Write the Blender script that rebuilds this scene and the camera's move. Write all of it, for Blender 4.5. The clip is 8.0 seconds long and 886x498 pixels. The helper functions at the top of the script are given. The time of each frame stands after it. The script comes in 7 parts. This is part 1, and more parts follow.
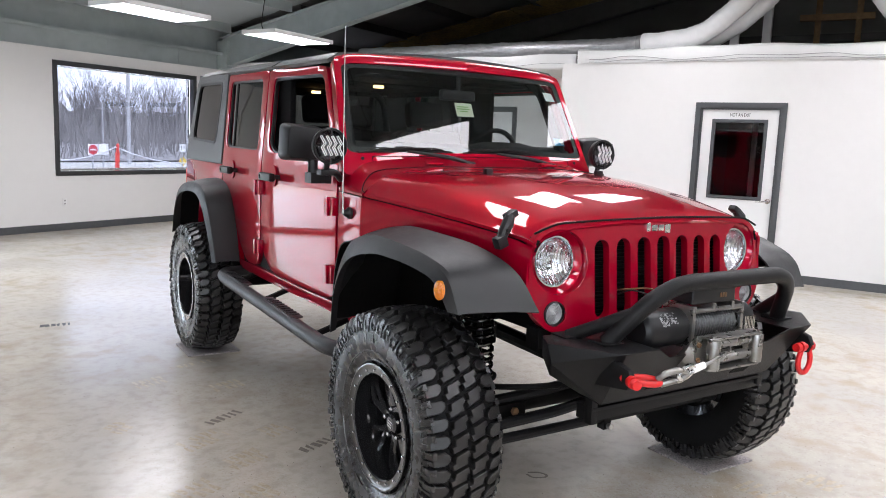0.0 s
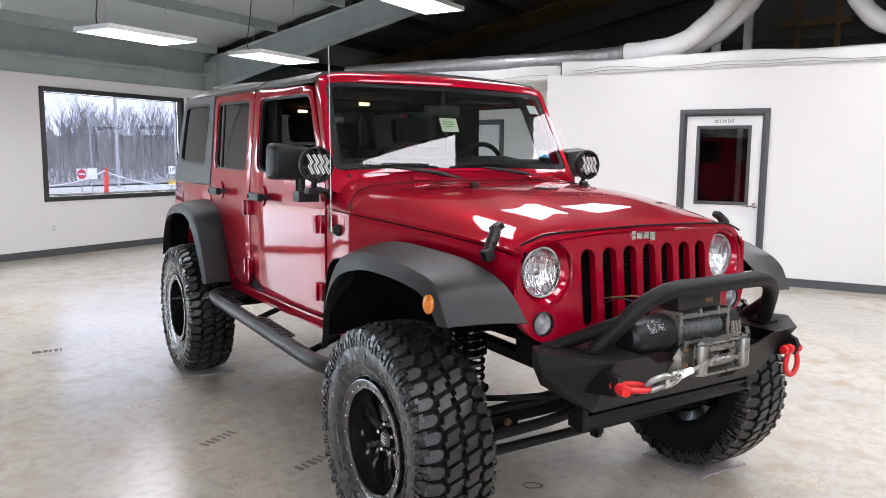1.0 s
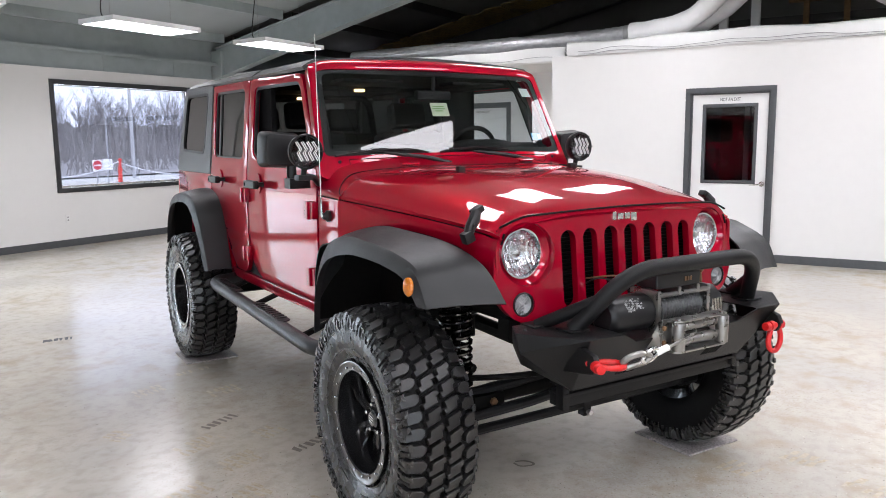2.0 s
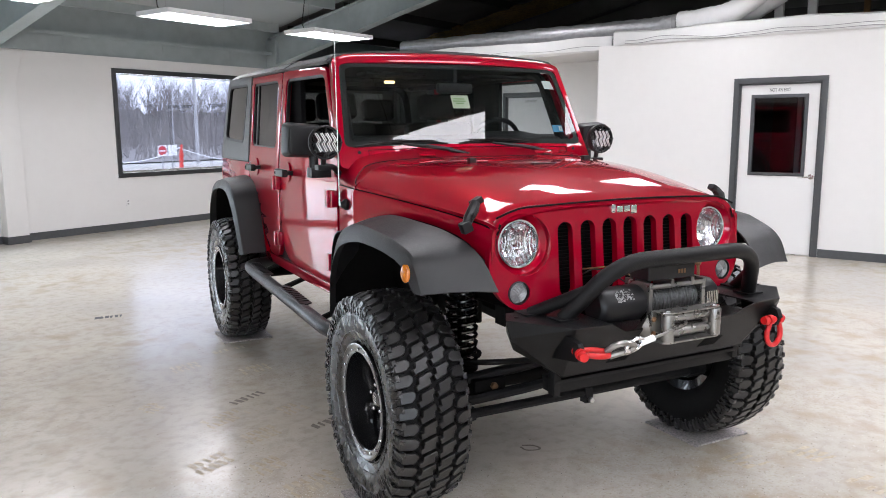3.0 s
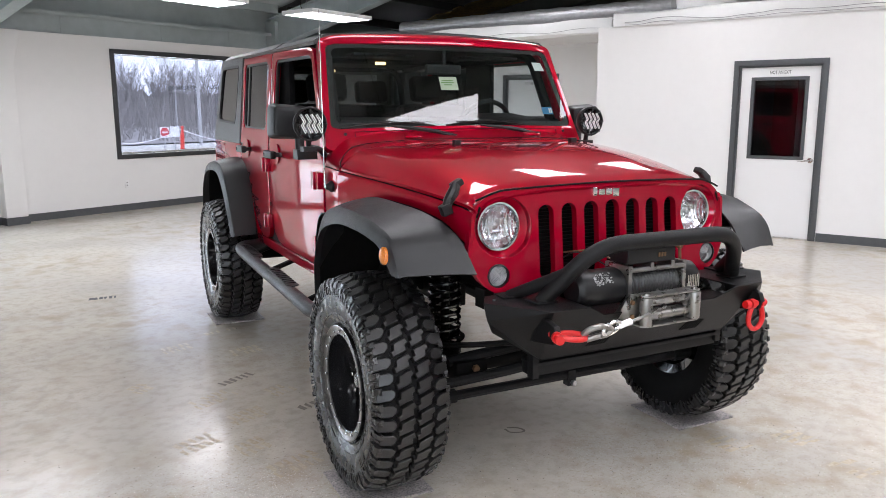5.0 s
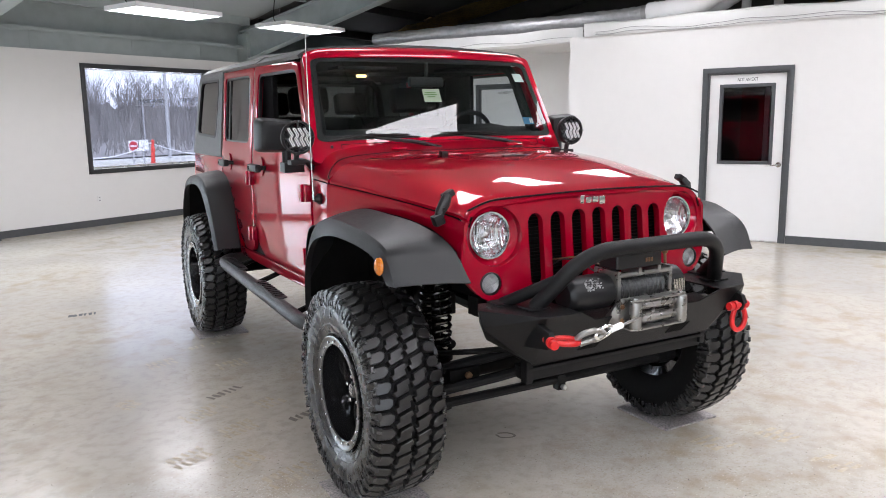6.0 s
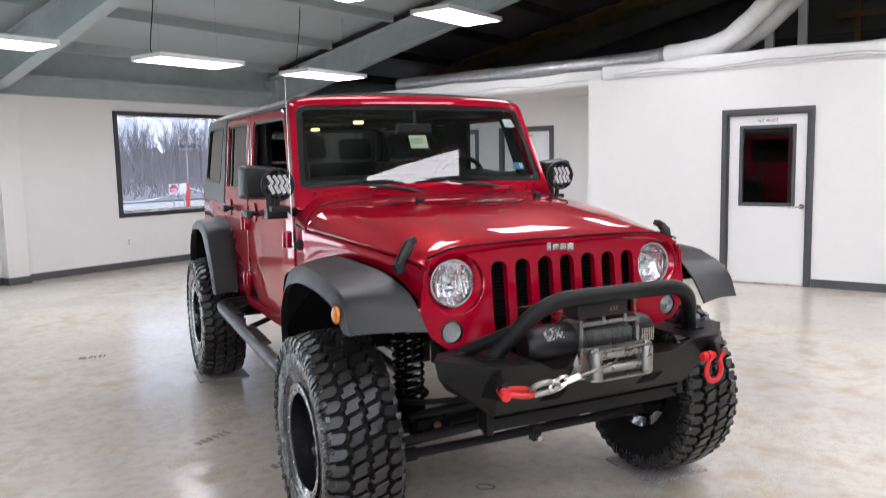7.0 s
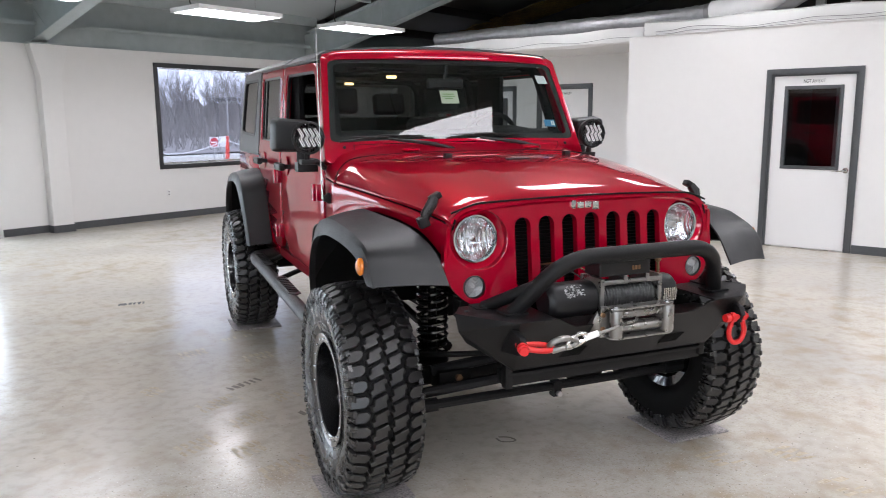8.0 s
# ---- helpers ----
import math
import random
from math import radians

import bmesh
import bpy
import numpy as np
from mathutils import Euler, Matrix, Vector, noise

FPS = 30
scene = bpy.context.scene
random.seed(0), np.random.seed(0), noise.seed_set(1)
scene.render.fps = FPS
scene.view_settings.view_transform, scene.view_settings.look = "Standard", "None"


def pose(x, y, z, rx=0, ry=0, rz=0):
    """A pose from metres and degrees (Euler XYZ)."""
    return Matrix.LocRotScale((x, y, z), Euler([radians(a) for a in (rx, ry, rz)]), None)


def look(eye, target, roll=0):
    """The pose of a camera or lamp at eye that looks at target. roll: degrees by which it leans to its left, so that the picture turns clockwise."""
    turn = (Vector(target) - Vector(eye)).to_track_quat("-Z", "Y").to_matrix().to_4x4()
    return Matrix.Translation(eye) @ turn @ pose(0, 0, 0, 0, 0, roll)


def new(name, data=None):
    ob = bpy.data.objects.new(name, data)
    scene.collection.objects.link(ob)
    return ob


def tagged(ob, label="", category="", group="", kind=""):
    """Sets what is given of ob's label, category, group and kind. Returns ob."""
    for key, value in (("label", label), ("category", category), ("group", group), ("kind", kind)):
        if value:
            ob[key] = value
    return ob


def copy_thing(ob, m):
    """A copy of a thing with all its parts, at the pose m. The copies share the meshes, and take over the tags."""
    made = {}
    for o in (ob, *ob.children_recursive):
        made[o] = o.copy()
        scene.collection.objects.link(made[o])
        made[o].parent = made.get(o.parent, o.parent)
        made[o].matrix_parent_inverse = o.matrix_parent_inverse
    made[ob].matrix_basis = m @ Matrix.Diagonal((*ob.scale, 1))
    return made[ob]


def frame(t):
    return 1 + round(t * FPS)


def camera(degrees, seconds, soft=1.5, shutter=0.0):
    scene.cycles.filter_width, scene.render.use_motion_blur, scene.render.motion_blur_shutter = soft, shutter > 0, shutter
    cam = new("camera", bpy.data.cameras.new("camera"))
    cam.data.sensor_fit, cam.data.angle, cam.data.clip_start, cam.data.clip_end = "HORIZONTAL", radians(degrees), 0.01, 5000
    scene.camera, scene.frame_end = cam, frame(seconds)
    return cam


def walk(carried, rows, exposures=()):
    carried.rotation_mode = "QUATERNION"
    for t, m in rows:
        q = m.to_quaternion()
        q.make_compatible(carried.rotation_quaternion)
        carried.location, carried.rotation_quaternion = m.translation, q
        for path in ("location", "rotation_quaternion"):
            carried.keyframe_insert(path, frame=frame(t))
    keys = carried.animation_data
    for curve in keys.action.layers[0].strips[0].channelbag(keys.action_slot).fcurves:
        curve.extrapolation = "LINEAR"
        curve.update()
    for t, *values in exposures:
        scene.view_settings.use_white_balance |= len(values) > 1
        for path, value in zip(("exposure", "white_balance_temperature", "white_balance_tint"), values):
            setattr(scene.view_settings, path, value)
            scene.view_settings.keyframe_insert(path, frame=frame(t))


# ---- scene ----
cam = camera(60.4, 8.0, soft=0.6, shutter=0.5)
PATH = [
    (0, (-2.295, -2.438, 1.526), (-1.241, -0.762, 1.247), 2.2),
    (0.5, (-2.299, -2.449, 1.532), (-1.242, -0.769, 1.282), 1.3),
    (1, (-2.296, -2.471, 1.532), (-1.223, -0.801, 1.289), 0.5),
    (1.5, (-2.257, -2.502, 1.526), (-1.194, -0.828, 1.262), -0.4),
    (1.7, (-2.241, -2.526, 1.529), (-1.186, -0.848, 1.257), -0.6),
    (2.8, (-2.102, -2.768, 1.548), (-1.181, -1.02, 1.237), -0.2),
    (3, (-2.073, -2.796, 1.554), (-1.178, -1.035, 1.24), -0.3),
    (3.5, (-1.937, -2.807, 1.565), (-1.089, -1.024, 1.245), 0.2),
    (4, (-1.88, -2.827, 1.551), (-1.058, -1.035, 1.216), 0.4),
    (4.5, (-1.898, -2.839, 1.552), (-1.056, -1.06, 1.2), 0.2),
    (4.7, (-1.927, -2.834, 1.55), (-1.069, -1.064, 1.191), 0.1),
    (5.8, (-2.091, -2.831, 1.561), (-1.154, -1.098, 1.218), -0.8),
    (6, (-2.082, -2.844, 1.564), (-1.134, -1.115, 1.228), -0.9),
    (6.5, (-1.951, -2.911, 1.577), (-1.037, -1.158, 1.274), -1.7),
    (7, (-1.796, -2.964, 1.582), (-0.935, -1.173, 1.354), -1.3),
    (7.2, (-1.75, -2.985, 1.598), (-0.896, -1.186, 1.41), -1.6),
    (7.4, (-1.748, -3.009, 1.586), (-0.897, -1.21, 1.39), 0.0),
    (7.5, (-1.756, -3.02, 1.577), (-0.924, -1.22, 1.318), 0.6),
    (7.6, (-1.75, -3.005, 1.57), (-0.936, -1.208, 1.24), 0.0),
    (7.7, (-1.751, -3.0, 1.572), (-0.951, -1.201, 1.224), 0.1),
    (8, (-1.76, -3.01, 1.574), (-0.996, -1.193, 1.238), -0.4),
]
walk(cam, [(t, look(eye, target, roll)) for t, eye, target, roll in PATH],
     exposures=[(0, 1.25), (1.5, 1.25), (3, 1.2), (4.2, 1.13), (6, 1.22), (8, 1.13)])

# ---- world, light and exposure ----
ROOM = pose(0, 0, 0, 0, 0, 27.4)          # the room stands at this angle to the parked vehicle
WX, WY = 6.80, 9.50                        # door wall and window wall, in the room's own axes
EAVE, SLOPE, RIDGE = 3.20, 0.20, -1.0      # top of the rafters at the window wall, its rise, the ridge line

world = bpy.data.worlds.new("overcast_sky")
scene.world = world
world.use_nodes = True
wn = world.node_tree.nodes
sky = wn.new("ShaderNodeTexSky")
sky.sky_type, sky.sun_disc = "NISHITA", False
sky.sun_elevation, sky.sun_rotation = radians(50), radians(190)
sky.air_density, sky.dust_density = 1.4, 4.0
wn["Background"].inputs["Strength"].default_value = 0.15
cloud = wn.new("ShaderNodeMix")          # an even white cloud cover over the sky
cloud.data_type = "RGBA"
cloud.inputs["Factor"].default_value = 0.85
cloud.inputs["B"].default_value = (29.0, 31.0, 36.0, 1)
world.node_tree.links.new(sky.outputs["Color"], cloud.inputs["A"])
world.node_tree.links.new(cloud.outputs["Result"], wn["Background"].inputs["Color"])
sun_data = bpy.data.lights.new("sun", "SUN")
sun_data.energy, sun_data.angle, sun_data.color = 1.5, radians(20), (1.0, 0.97, 0.93)
sun = new("sun", sun_data)
sun.matrix_world = look((0, 0, 0), (0.15, 0.75, -0.9))
PANEL_GLOW = 6.4


# ---- materials ----
def material(name, colour=(0.5, 0.5, 0.5), rough=0.5, metal=0.0, coat=0.0, coat_ior=1.5, spec=0.5, grain=0.0, grain_size=40.0, patches=0.0, patch_size=2.0,
             bump=0.0, bump_size=200.0, other=None, rough_vary=0.0, sheen=0.0):
    """A procedural surface: colour varied at two scales, roughness varied, fine relief."""
    m = bpy.data.materials.new(name)
    m.use_nodes = True
    t = m.node_tree
    n, l = t.nodes, t.links
    b = n["Principled BSDF"]
    b.inputs["Base Color"].default_value = (*colour, 1)
    b.inputs["Roughness"].default_value = rough
    b.inputs["Metallic"].default_value = metal
    b.inputs["Coat Weight"].default_value = coat
    b.inputs["Coat Roughness"].default_value = 0.015
    b.inputs["Coat IOR"].default_value = coat_ior
    b.inputs["Specular IOR Level"].default_value = spec
    co = n.new("ShaderNodeTexCoord")
    last = None
    if grain or patches:
        rgb = n.new("ShaderNodeRGB")
        rgb.outputs[0].default_value = (*colour, 1)
        last = rgb.outputs[0]
        dark = other or tuple(c * 0.45 for c in colour)
        for weight, size, lo, hi in ((patches, patch_size, 0.42, 0.68), (grain, grain_size, 0.40, 0.66)):
            if not weight:
                continue
            tex = n.new("ShaderNodeTexNoise")
            tex.inputs["Scale"].default_value, tex.inputs["Detail"].default_value = size, 6
            l.new(co.outputs["Object"], tex.inputs["Vector"])
            mr = n.new("ShaderNodeMapRange")
            mr.inputs["From Min"].default_value, mr.inputs["From Max"].default_value = lo, hi
            mr.inputs["To Max"].default_value = weight
            l.new(tex.outputs["Fac"], mr.inputs["Value"])
            mix = n.new("ShaderNodeMix")
            mix.data_type = "RGBA"
            l.new(mr.outputs["Result"], mix.inputs["Factor"])
            l.new(last, mix.inputs["A"])
            mix.inputs["B"].default_value = (*dark, 1)
            last = mix.outputs["Result"]
        l.new(last, b.inputs["Base Color"])
    if rough_vary:
        tex = n.new("ShaderNodeTexNoise")
        tex.inputs["Scale"].default_value, tex.inputs["Detail"].default_value = patch_size * 3, 5
        l.new(co.outputs["Object"], tex.inputs["Vector"])
        mr = n.new("ShaderNodeMapRange")
        mr.inputs["From Min"].default_value, mr.inputs["From Max"].default_value = 0.35, 0.7
        mr.inputs["To Min"].default_value, mr.inputs["To Max"].default_value = rough - rough_vary, rough + rough_vary
        l.new(tex.outputs["Fac"], mr.inputs["Value"])
        l.new(mr.outputs["Result"], b.inputs["Roughness"])
    if bump:
        tex = n.new("ShaderNodeTexNoise")
        tex.inputs["Scale"].default_value, tex.inputs["Detail"].default_value = bump_size, 3
        l.new(co.outputs["Object"], tex.inputs["Vector"])
        bp = n.new("ShaderNodeBump")
        bp.inputs["Strength"].default_value, bp.inputs["Distance"].default_value = bump, 0.01
        l.new(tex.outputs["Fac"], bp.inputs["Height"])
        l.new(bp.outputs["Normal"], b.inputs["Normal"])
    return m


def glow(name, colour, strength):
    m = bpy.data.materials.new(name)
    m.use_nodes = True
    b = m.node_tree.nodes["Principled BSDF"]
    b.inputs["Base Color"].default_value = (0.9, 0.9, 0.9, 1)
    b.inputs["Emission Color"].default_value = (*colour, 1)
    b.inputs["Emission Strength"].default_value = strength
    return m


def glass(name, tint=(1, 1, 1), rough=0.0, ior=1.45):
    """Thin clear or tinted glass: see-through, with a mirror image that grows at grazing angles."""
    m = bpy.data.materials.new(name)
    m.use_nodes = True
    n, l = m.node_tree.nodes, m.node_tree.links
    n.remove(n["Principled BSDF"])
    clear, gloss, mix = n.new("ShaderNodeBsdfTransparent"), n.new("ShaderNodeBsdfGlossy"), n.new("ShaderNodeMixShader")
    facing, fifth, fr = n.new("ShaderNodeLayerWeight"), n.new("ShaderNodeMath"), n.new("ShaderNodeMath")
    facing.inputs["Blend"].default_value = 0.5
    fifth.operation, fr.operation = "POWER", "MULTIPLY_ADD"
    fifth.inputs[1].default_value = 5.0
    least = ((ior - 1) / (ior + 1)) ** 2
    fr.inputs[1].default_value, fr.inputs[2].default_value = 1 - least, least
    clear.inputs["Color"].default_value = (*tint, 1)
    gloss.inputs["Roughness"].default_value = rough
    l.new(facing.outputs["Facing"], fifth.inputs[0])
    l.new(fifth.outputs[0], fr.inputs[0])
    l.new(fr.outputs[0], mix.inputs[0])
    l.new(clear.outputs[0], mix.inputs[1])
    l.new(gloss.outputs[0], mix.inputs[2])
    l.new(mix.outputs[0], n["Material Output"].inputs["Surface"])
    return m


def floor_material():
    """Sealed beige-grey concrete: broad clouds, tan dried-mud stains, fine grit and a worn gloss."""
    m = bpy.data.materials.new("sealed_concrete")
    m.use_nodes = True
    n, l = m.node_tree.nodes, m.node_tree.links
    b = n["Principled BSDF"]
    co = n.new("ShaderNodeTexCoord")

    def cloudy(size, detail, lo, hi, top):
        tex, mr = n.new("ShaderNodeTexNoise"), n.new("ShaderNodeMapRange")
        tex.inputs["Scale"].default_value, tex.inputs["Detail"].default_value = size, detail
        l.new(co.outputs["Object"], tex.inputs["Vector"])
        mr.interpolation_type = "SMOOTHSTEP"
        mr.inputs["From Min"].default_value, mr.inputs["From Max"].default_value, mr.inputs["To Max"].default_value = lo, hi, top
        l.new(tex.outputs["Fac"], mr.inputs["Value"])
        return mr.outputs["Result"]

    def times(x, y):
        mu = n.new("ShaderNodeMath")
        mu.operation = "MULTIPLY"
        l.new(x, mu.inputs[0])
        l.new(y, mu.inputs[1])
        return mu.outputs[0]

    rgb = n.new("ShaderNodeRGB")
    rgb.outputs[0].default_value = (0.60, 0.545, 0.463, 1)
    last = rgb.outputs[0]
    for colour, fac in (((0.48, 0.455, 0.415), cloudy(0.6, 2, 0.35, 0.70, 0.8)),
                        ((0.40, 0.36, 0.30), cloudy(14.0, 8, 0.42, 0.72, 0.50)),
                        ((0.38, 0.30, 0.195), times(cloudy(0.45, 2, 0.36, 0.66, 1.0), cloudy(4.5, 9, 0.44, 0.72, 0.68))),
                        ((0.33, 0.27, 0.19), times(cloudy(0.8, 2, 0.34, 0.68, 1.0), cloudy(60.0, 6, 0.50, 0.70, 0.45))),
                        ((0.72, 0.70, 0.66), times(cloudy(0.9, 2, 0.38, 0.70, 1.0), cloudy(150.0, 3, 0.58, 0.68, 0.5))),
                        ((0.09, 0.08, 0.07), times(cloudy(0.7, 2, 0.36, 0.68, 1.0), cloudy(120.0, 2, 0.67, 0.73, 0.75))),
                        ((0.22, 0.20, 0.18), cloudy(22.0, 3, 0.71, 0.76, 0.5))):
        mix = n.new("ShaderNodeMix")
        mix.data_type = "RGBA"
        l.new(fac, mix.inputs["Factor"])
        l.new(last, mix.inputs["A"])
        mix.inputs["B"].default_value = (*colour, 1)
        last = mix.outputs["Result"]
    l.new(last, b.inputs["Base Color"])
    add = n.new("ShaderNodeMath")
    add.operation = "ADD"
    add.inputs[1].default_value = 0.19
    b.inputs["Specular IOR Level"].default_value = 1.0
    l.new(cloudy(1.3, 2, 0.30, 0.75, 0.08), add.inputs[0])
    l.new(add.outputs[0], b.inputs["Roughness"])
    tex, bp = n.new("ShaderNodeTexNoise"), n.new("ShaderNodeBump")
    tex.inputs["Scale"].default_value, tex.inputs["Detail"].default_value = 28, 3
    l.new(co.outputs["Object"], tex.inputs["Vector"])
    bp.inputs["Strength"].default_value, bp.inputs["Distance"].default_value = 0.025, 0.01
    l.new(tex.outputs["Fac"], bp.inputs["Height"])
    l.new(bp.outputs["Normal"], b.inputs["Normal"])
    return m


FLOOR = floor_material()
WALL = material("white_wall_paint", (0.79, 0.78, 0.762), 0.55, grain=0.06, grain_size=9, patches=0.07, patch_size=0.7, bump=0.06, bump_size=60, other=(0.62, 0.61, 0.60))
WRAP = material("white_sheeting", (0.80, 0.80, 0.79), 0.35, patches=0.2, patch_size=3, bump=0.5, bump_size=6, other=(0.62, 0.62, 0.61))
BASEBOARD = material("charcoal_rubber_base", (0.075, 0.08, 0.085), 0.45, grain=0.2, grain_size=30)
STEEL = material("pale_painted_steel", (0.44, 0.50, 0.505), 0.42, grain=0.15, grain_size=6, patches=0.25, patch_size=0.8, bump=0.05, bump_size=25)
DECK = material("painted_roof_lining", (0.47, 0.515, 0.52), 0.6, patches=0.2, patch_size=0.5, bump=0.35, bump_size=2.2)
DARK_STEEL = material("dark_loft_steel", (0.065, 0.062, 0.060), 0.6, grain=0.4, grain_size=8, patches=0.4, patch_size=1.2)
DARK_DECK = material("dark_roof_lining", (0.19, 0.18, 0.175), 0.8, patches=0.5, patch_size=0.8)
BATT = material("yellow_insulation", (0.30, 0.20, 0.05), 0.95, grain=0.5, grain_size=18, patches=0.5, patch_size=2.0, other=(0.05, 0.04, 0.02), bump=0.8, bump_size=30)
TIMBER = material("raw_timber", (0.25, 0.15, 0.07), 0.8, grain=0.5, grain_size=14, patches=0.3)
FRAME_GREY = material("charcoal_door_frame", (0.075, 0.08, 0.085), 0.4, grain=0.15, grain_size=20)
FRAME_BLACK = material("dark_window_frame", (0.030, 0.031, 0.033), 0.4, grain=0.2, grain_size=25)
DOOR_WHITE = material("white_door_paint", (0.80, 0.795, 0.785), 0.35, patches=0.08, patch_size=2, other=(0.66, 0.65, 0.64), bump=0.03, bump_size=80)
GLASS_CLEAR = glass("clear_window_glass", (0.90, 0.93, 0.93))
# grey tint added only to hold down the bright outdoor view
GLASS_DIMMED = glass("grey_window_glass", (0.40, 0.41, 0.445))
GLASS_DOOR = glass("door_light_glass", (0.66, 0.67, 0.69), ior=1.6)
CHROME = material("polished_chrome", (0.75, 0.75, 0.76), 0.12, 1.0)
NICKEL = material("satin_nickel", (0.55, 0.54, 0.52), 0.3, 1.0, rough_vary=0.08)
INK = material("black_lettering", (0.015, 0.015, 0.015), 0.6)
LAMP_BODY = material("white_lamp_housing", (0.80, 0.80, 0.80), 0.4, patches=0.05)
LAMP_GLOW = glow("lamp_diffuser", (0.988, 0.970, 1.045), PANEL_GLOW)
CABLE = material("black_cable", (0.012, 0.012, 0.012), 0.5)
WIRE = material("grey_wire", (0.35, 0.35, 0.35), 0.4, 0.6)
DUCT_WHITE = material("white_duct_sleeve", (0.74, 0.74, 0.735), 0.5, patches=0.35, patch_size=4, bump=0.7, bump_size=9, other=(0.55, 0.55, 0.55))
DUCT_FOIL = material("foil_duct", (0.50, 0.50, 0.51), 0.38, 0.75, bump=0.9, bump_size=26, patches=0.3, patch_size=12)
# the unlit office's dimness is put into this dark wall colour
DARK_ROOM = material("dim_room_shade", (0.10, 0.09, 0.095), 0.8, patches=0.4, patch_size=1.5)
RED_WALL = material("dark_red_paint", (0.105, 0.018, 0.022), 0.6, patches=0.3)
PLATE = material("grey_floor_plate", (0.47, 0.42, 0.40), 0.7, grain=1.0, grain_size=110, patches=0.35, patch_size=14, bump=0.5, bump_size=150, other=(0.17, 0.16, 0.165))
MUD = material("dried_mud", (0.31, 0.245, 0.15), 0.45, grain=0.6, grain_size=60, patches=0.5, patch_size=12, other=(0.50, 0.44, 0.35))
MUD_DARK = material("dark_tyre_print", (0.15, 0.125, 0.095), 0.6, grain=0.3, grain_size=50, other=(0.30, 0.28, 0.25))

PAINT = material("cherry_red_paint", (0.34, 0.0005, 0.0165), 0.36, 0.35, coat=1.0, coat_ior=1.5, spec=0.03, grain=0.06, grain_size=300, other=(0.24, 0.0005, 0.012), bump=0.006, bump_size=5)
PAINT.node_tree.nodes["Principled BSDF"].inputs["Specular Tint"].default_value = (0.75, 0.02, 0.05, 1)
PLASTIC = material("black_flare_plastic", (0.017, 0.0175, 0.0185), 0.42, spec=0.4, grain=0.25, grain_size=220, bump=0.12, bump_size=500, rough_vary=0.05, patch_size=3)
TOP = material("textured_hardtop_black", (0.050, 0.051, 0.054), 0.38, grain=0.2, grain_size=200, bump=0.15, bump_size=400)
POWDER = material("black_powder_coat", (0.007, 0.007, 0.0075), 0.46, spec=0.22, grain=0.3, grain_size=160, bump=0.15, bump_size=350)
BLACK = material("black_trim", (0.010, 0.010, 0.011), 0.4, spec=0.35, grain=0.2, grain_size=120)
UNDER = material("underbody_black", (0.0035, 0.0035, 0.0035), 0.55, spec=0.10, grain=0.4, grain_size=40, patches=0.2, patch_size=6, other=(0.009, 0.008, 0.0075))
RUBBER = material("tyre_rubber", (0.013, 0.013, 0.0145), 0.29, spec=0.85, grain=0.25, grain_size=60, patches=0.12, patch_size=9, other=(0.013, 0.013, 0.013), bump=0.03, bump_size=160, rough_vary=0.07)
TREAD = material("tread_rubber", (0.0105, 0.0102, 0.0102), 0.31, spec=0.55, grain=0.4, grain_size=90, patches=0.3, patch_size=14, other=(0.022, 0.021, 0.020), bump=0.15, bump_size=220)
# darker copy of the rubber: groove shade put into colour, plus matte inner side
TYRE_SHADE_MATTE = material("shaded_matte_tyre_rubber", (0.0045, 0.0045, 0.0047), 0.6, spec=0.12, grain=0.4, grain_size=60, other=(0.010, 0.0095, 0.009), bump=0.2, bump_size=120)
GLOSS_BLACK = material("gloss_black_alloy", (0.008, 0.008, 0.009), 0.14, coat=1.0, grain=0.1, grain_size=50)
SEAT = material("dark_seat_cloth", (0.008, 0.008, 0.009), 0.9, spec=0.1, grain=0.4, grain_size=150)
DASH = material("dark_dash_plastic", (0.012, 0.012, 0.013), 0.6, spec=0.15, grain=0.3, grain_size=150)
WS_GLASS = glass("windscreen_glass", (0.70, 0.75, 0.74), ior=1.6)
TINT = glass("smoked_glass", (0.13, 0.14, 0.14), ior=1.6)
REAR_TINT = glass("lightly_smoked_glass", (0.36, 0.38, 0.38), ior=1.5)
LENS = glass("clear_lens", (0.92, 0.93, 0.94), ior=1.5)
REFLECTOR = material("fluted_reflector", (0.86, 0.86, 0.88), 0.18, 1.0, bump=0.12, bump_size=60)
FROSTED = material("frosted_ribbed_plastic", (0.25, 0.25, 0.25), 0.18, grain=0.3, grain_size=150, coat=0.6)
AMBER = material("amber_lens", (0.62, 0.17, 0.008), 0.12, coat=0.8, bump=0.4, bump_size=120)
RED_POWDER = material("red_shackle_coat", (0.60, 0.012, 0.014), 0.35, grain=0.15, grain_size=120, bump=0.08, bump_size=200)
GALV = material("galvanised_steel", (0.31, 0.305, 0.295), 0.36, 0.9, grain=0.4, grain_size=35, patches=0.2, patch_size=10, other=(0.22, 0.20, 0.17), rough_vary=0.12)
ROPE = material("steel_rope", (0.12, 0.12, 0.12), 0.45, 0.8, grain=0.5, grain_size=90)
EMBLEM = material("white_wire_coating", (0.78, 0.78, 0.78), 0.4, grain=0.1)
DULL_REFLECTOR = material("smoked_reflector", (0.22, 0.22, 0.23), 0.22, 1.0, bump=0.3, bump_size=60)
WHITE_PRINT = material("white_print", (0.34, 0.34, 0.34), 0.5, grain=0.7, grain_size=55, other=(0.04, 0.04, 0.04))
LABEL_CREAM = material("cream_card", (0.62, 0.66, 0.50), 0.6)
LABEL_GREEN = material("green_print", (0.20, 0.36, 0.10), 0.6)
LABEL_BLUE = material("blue_sticker", (0.02, 0.20, 0.40), 0.4)
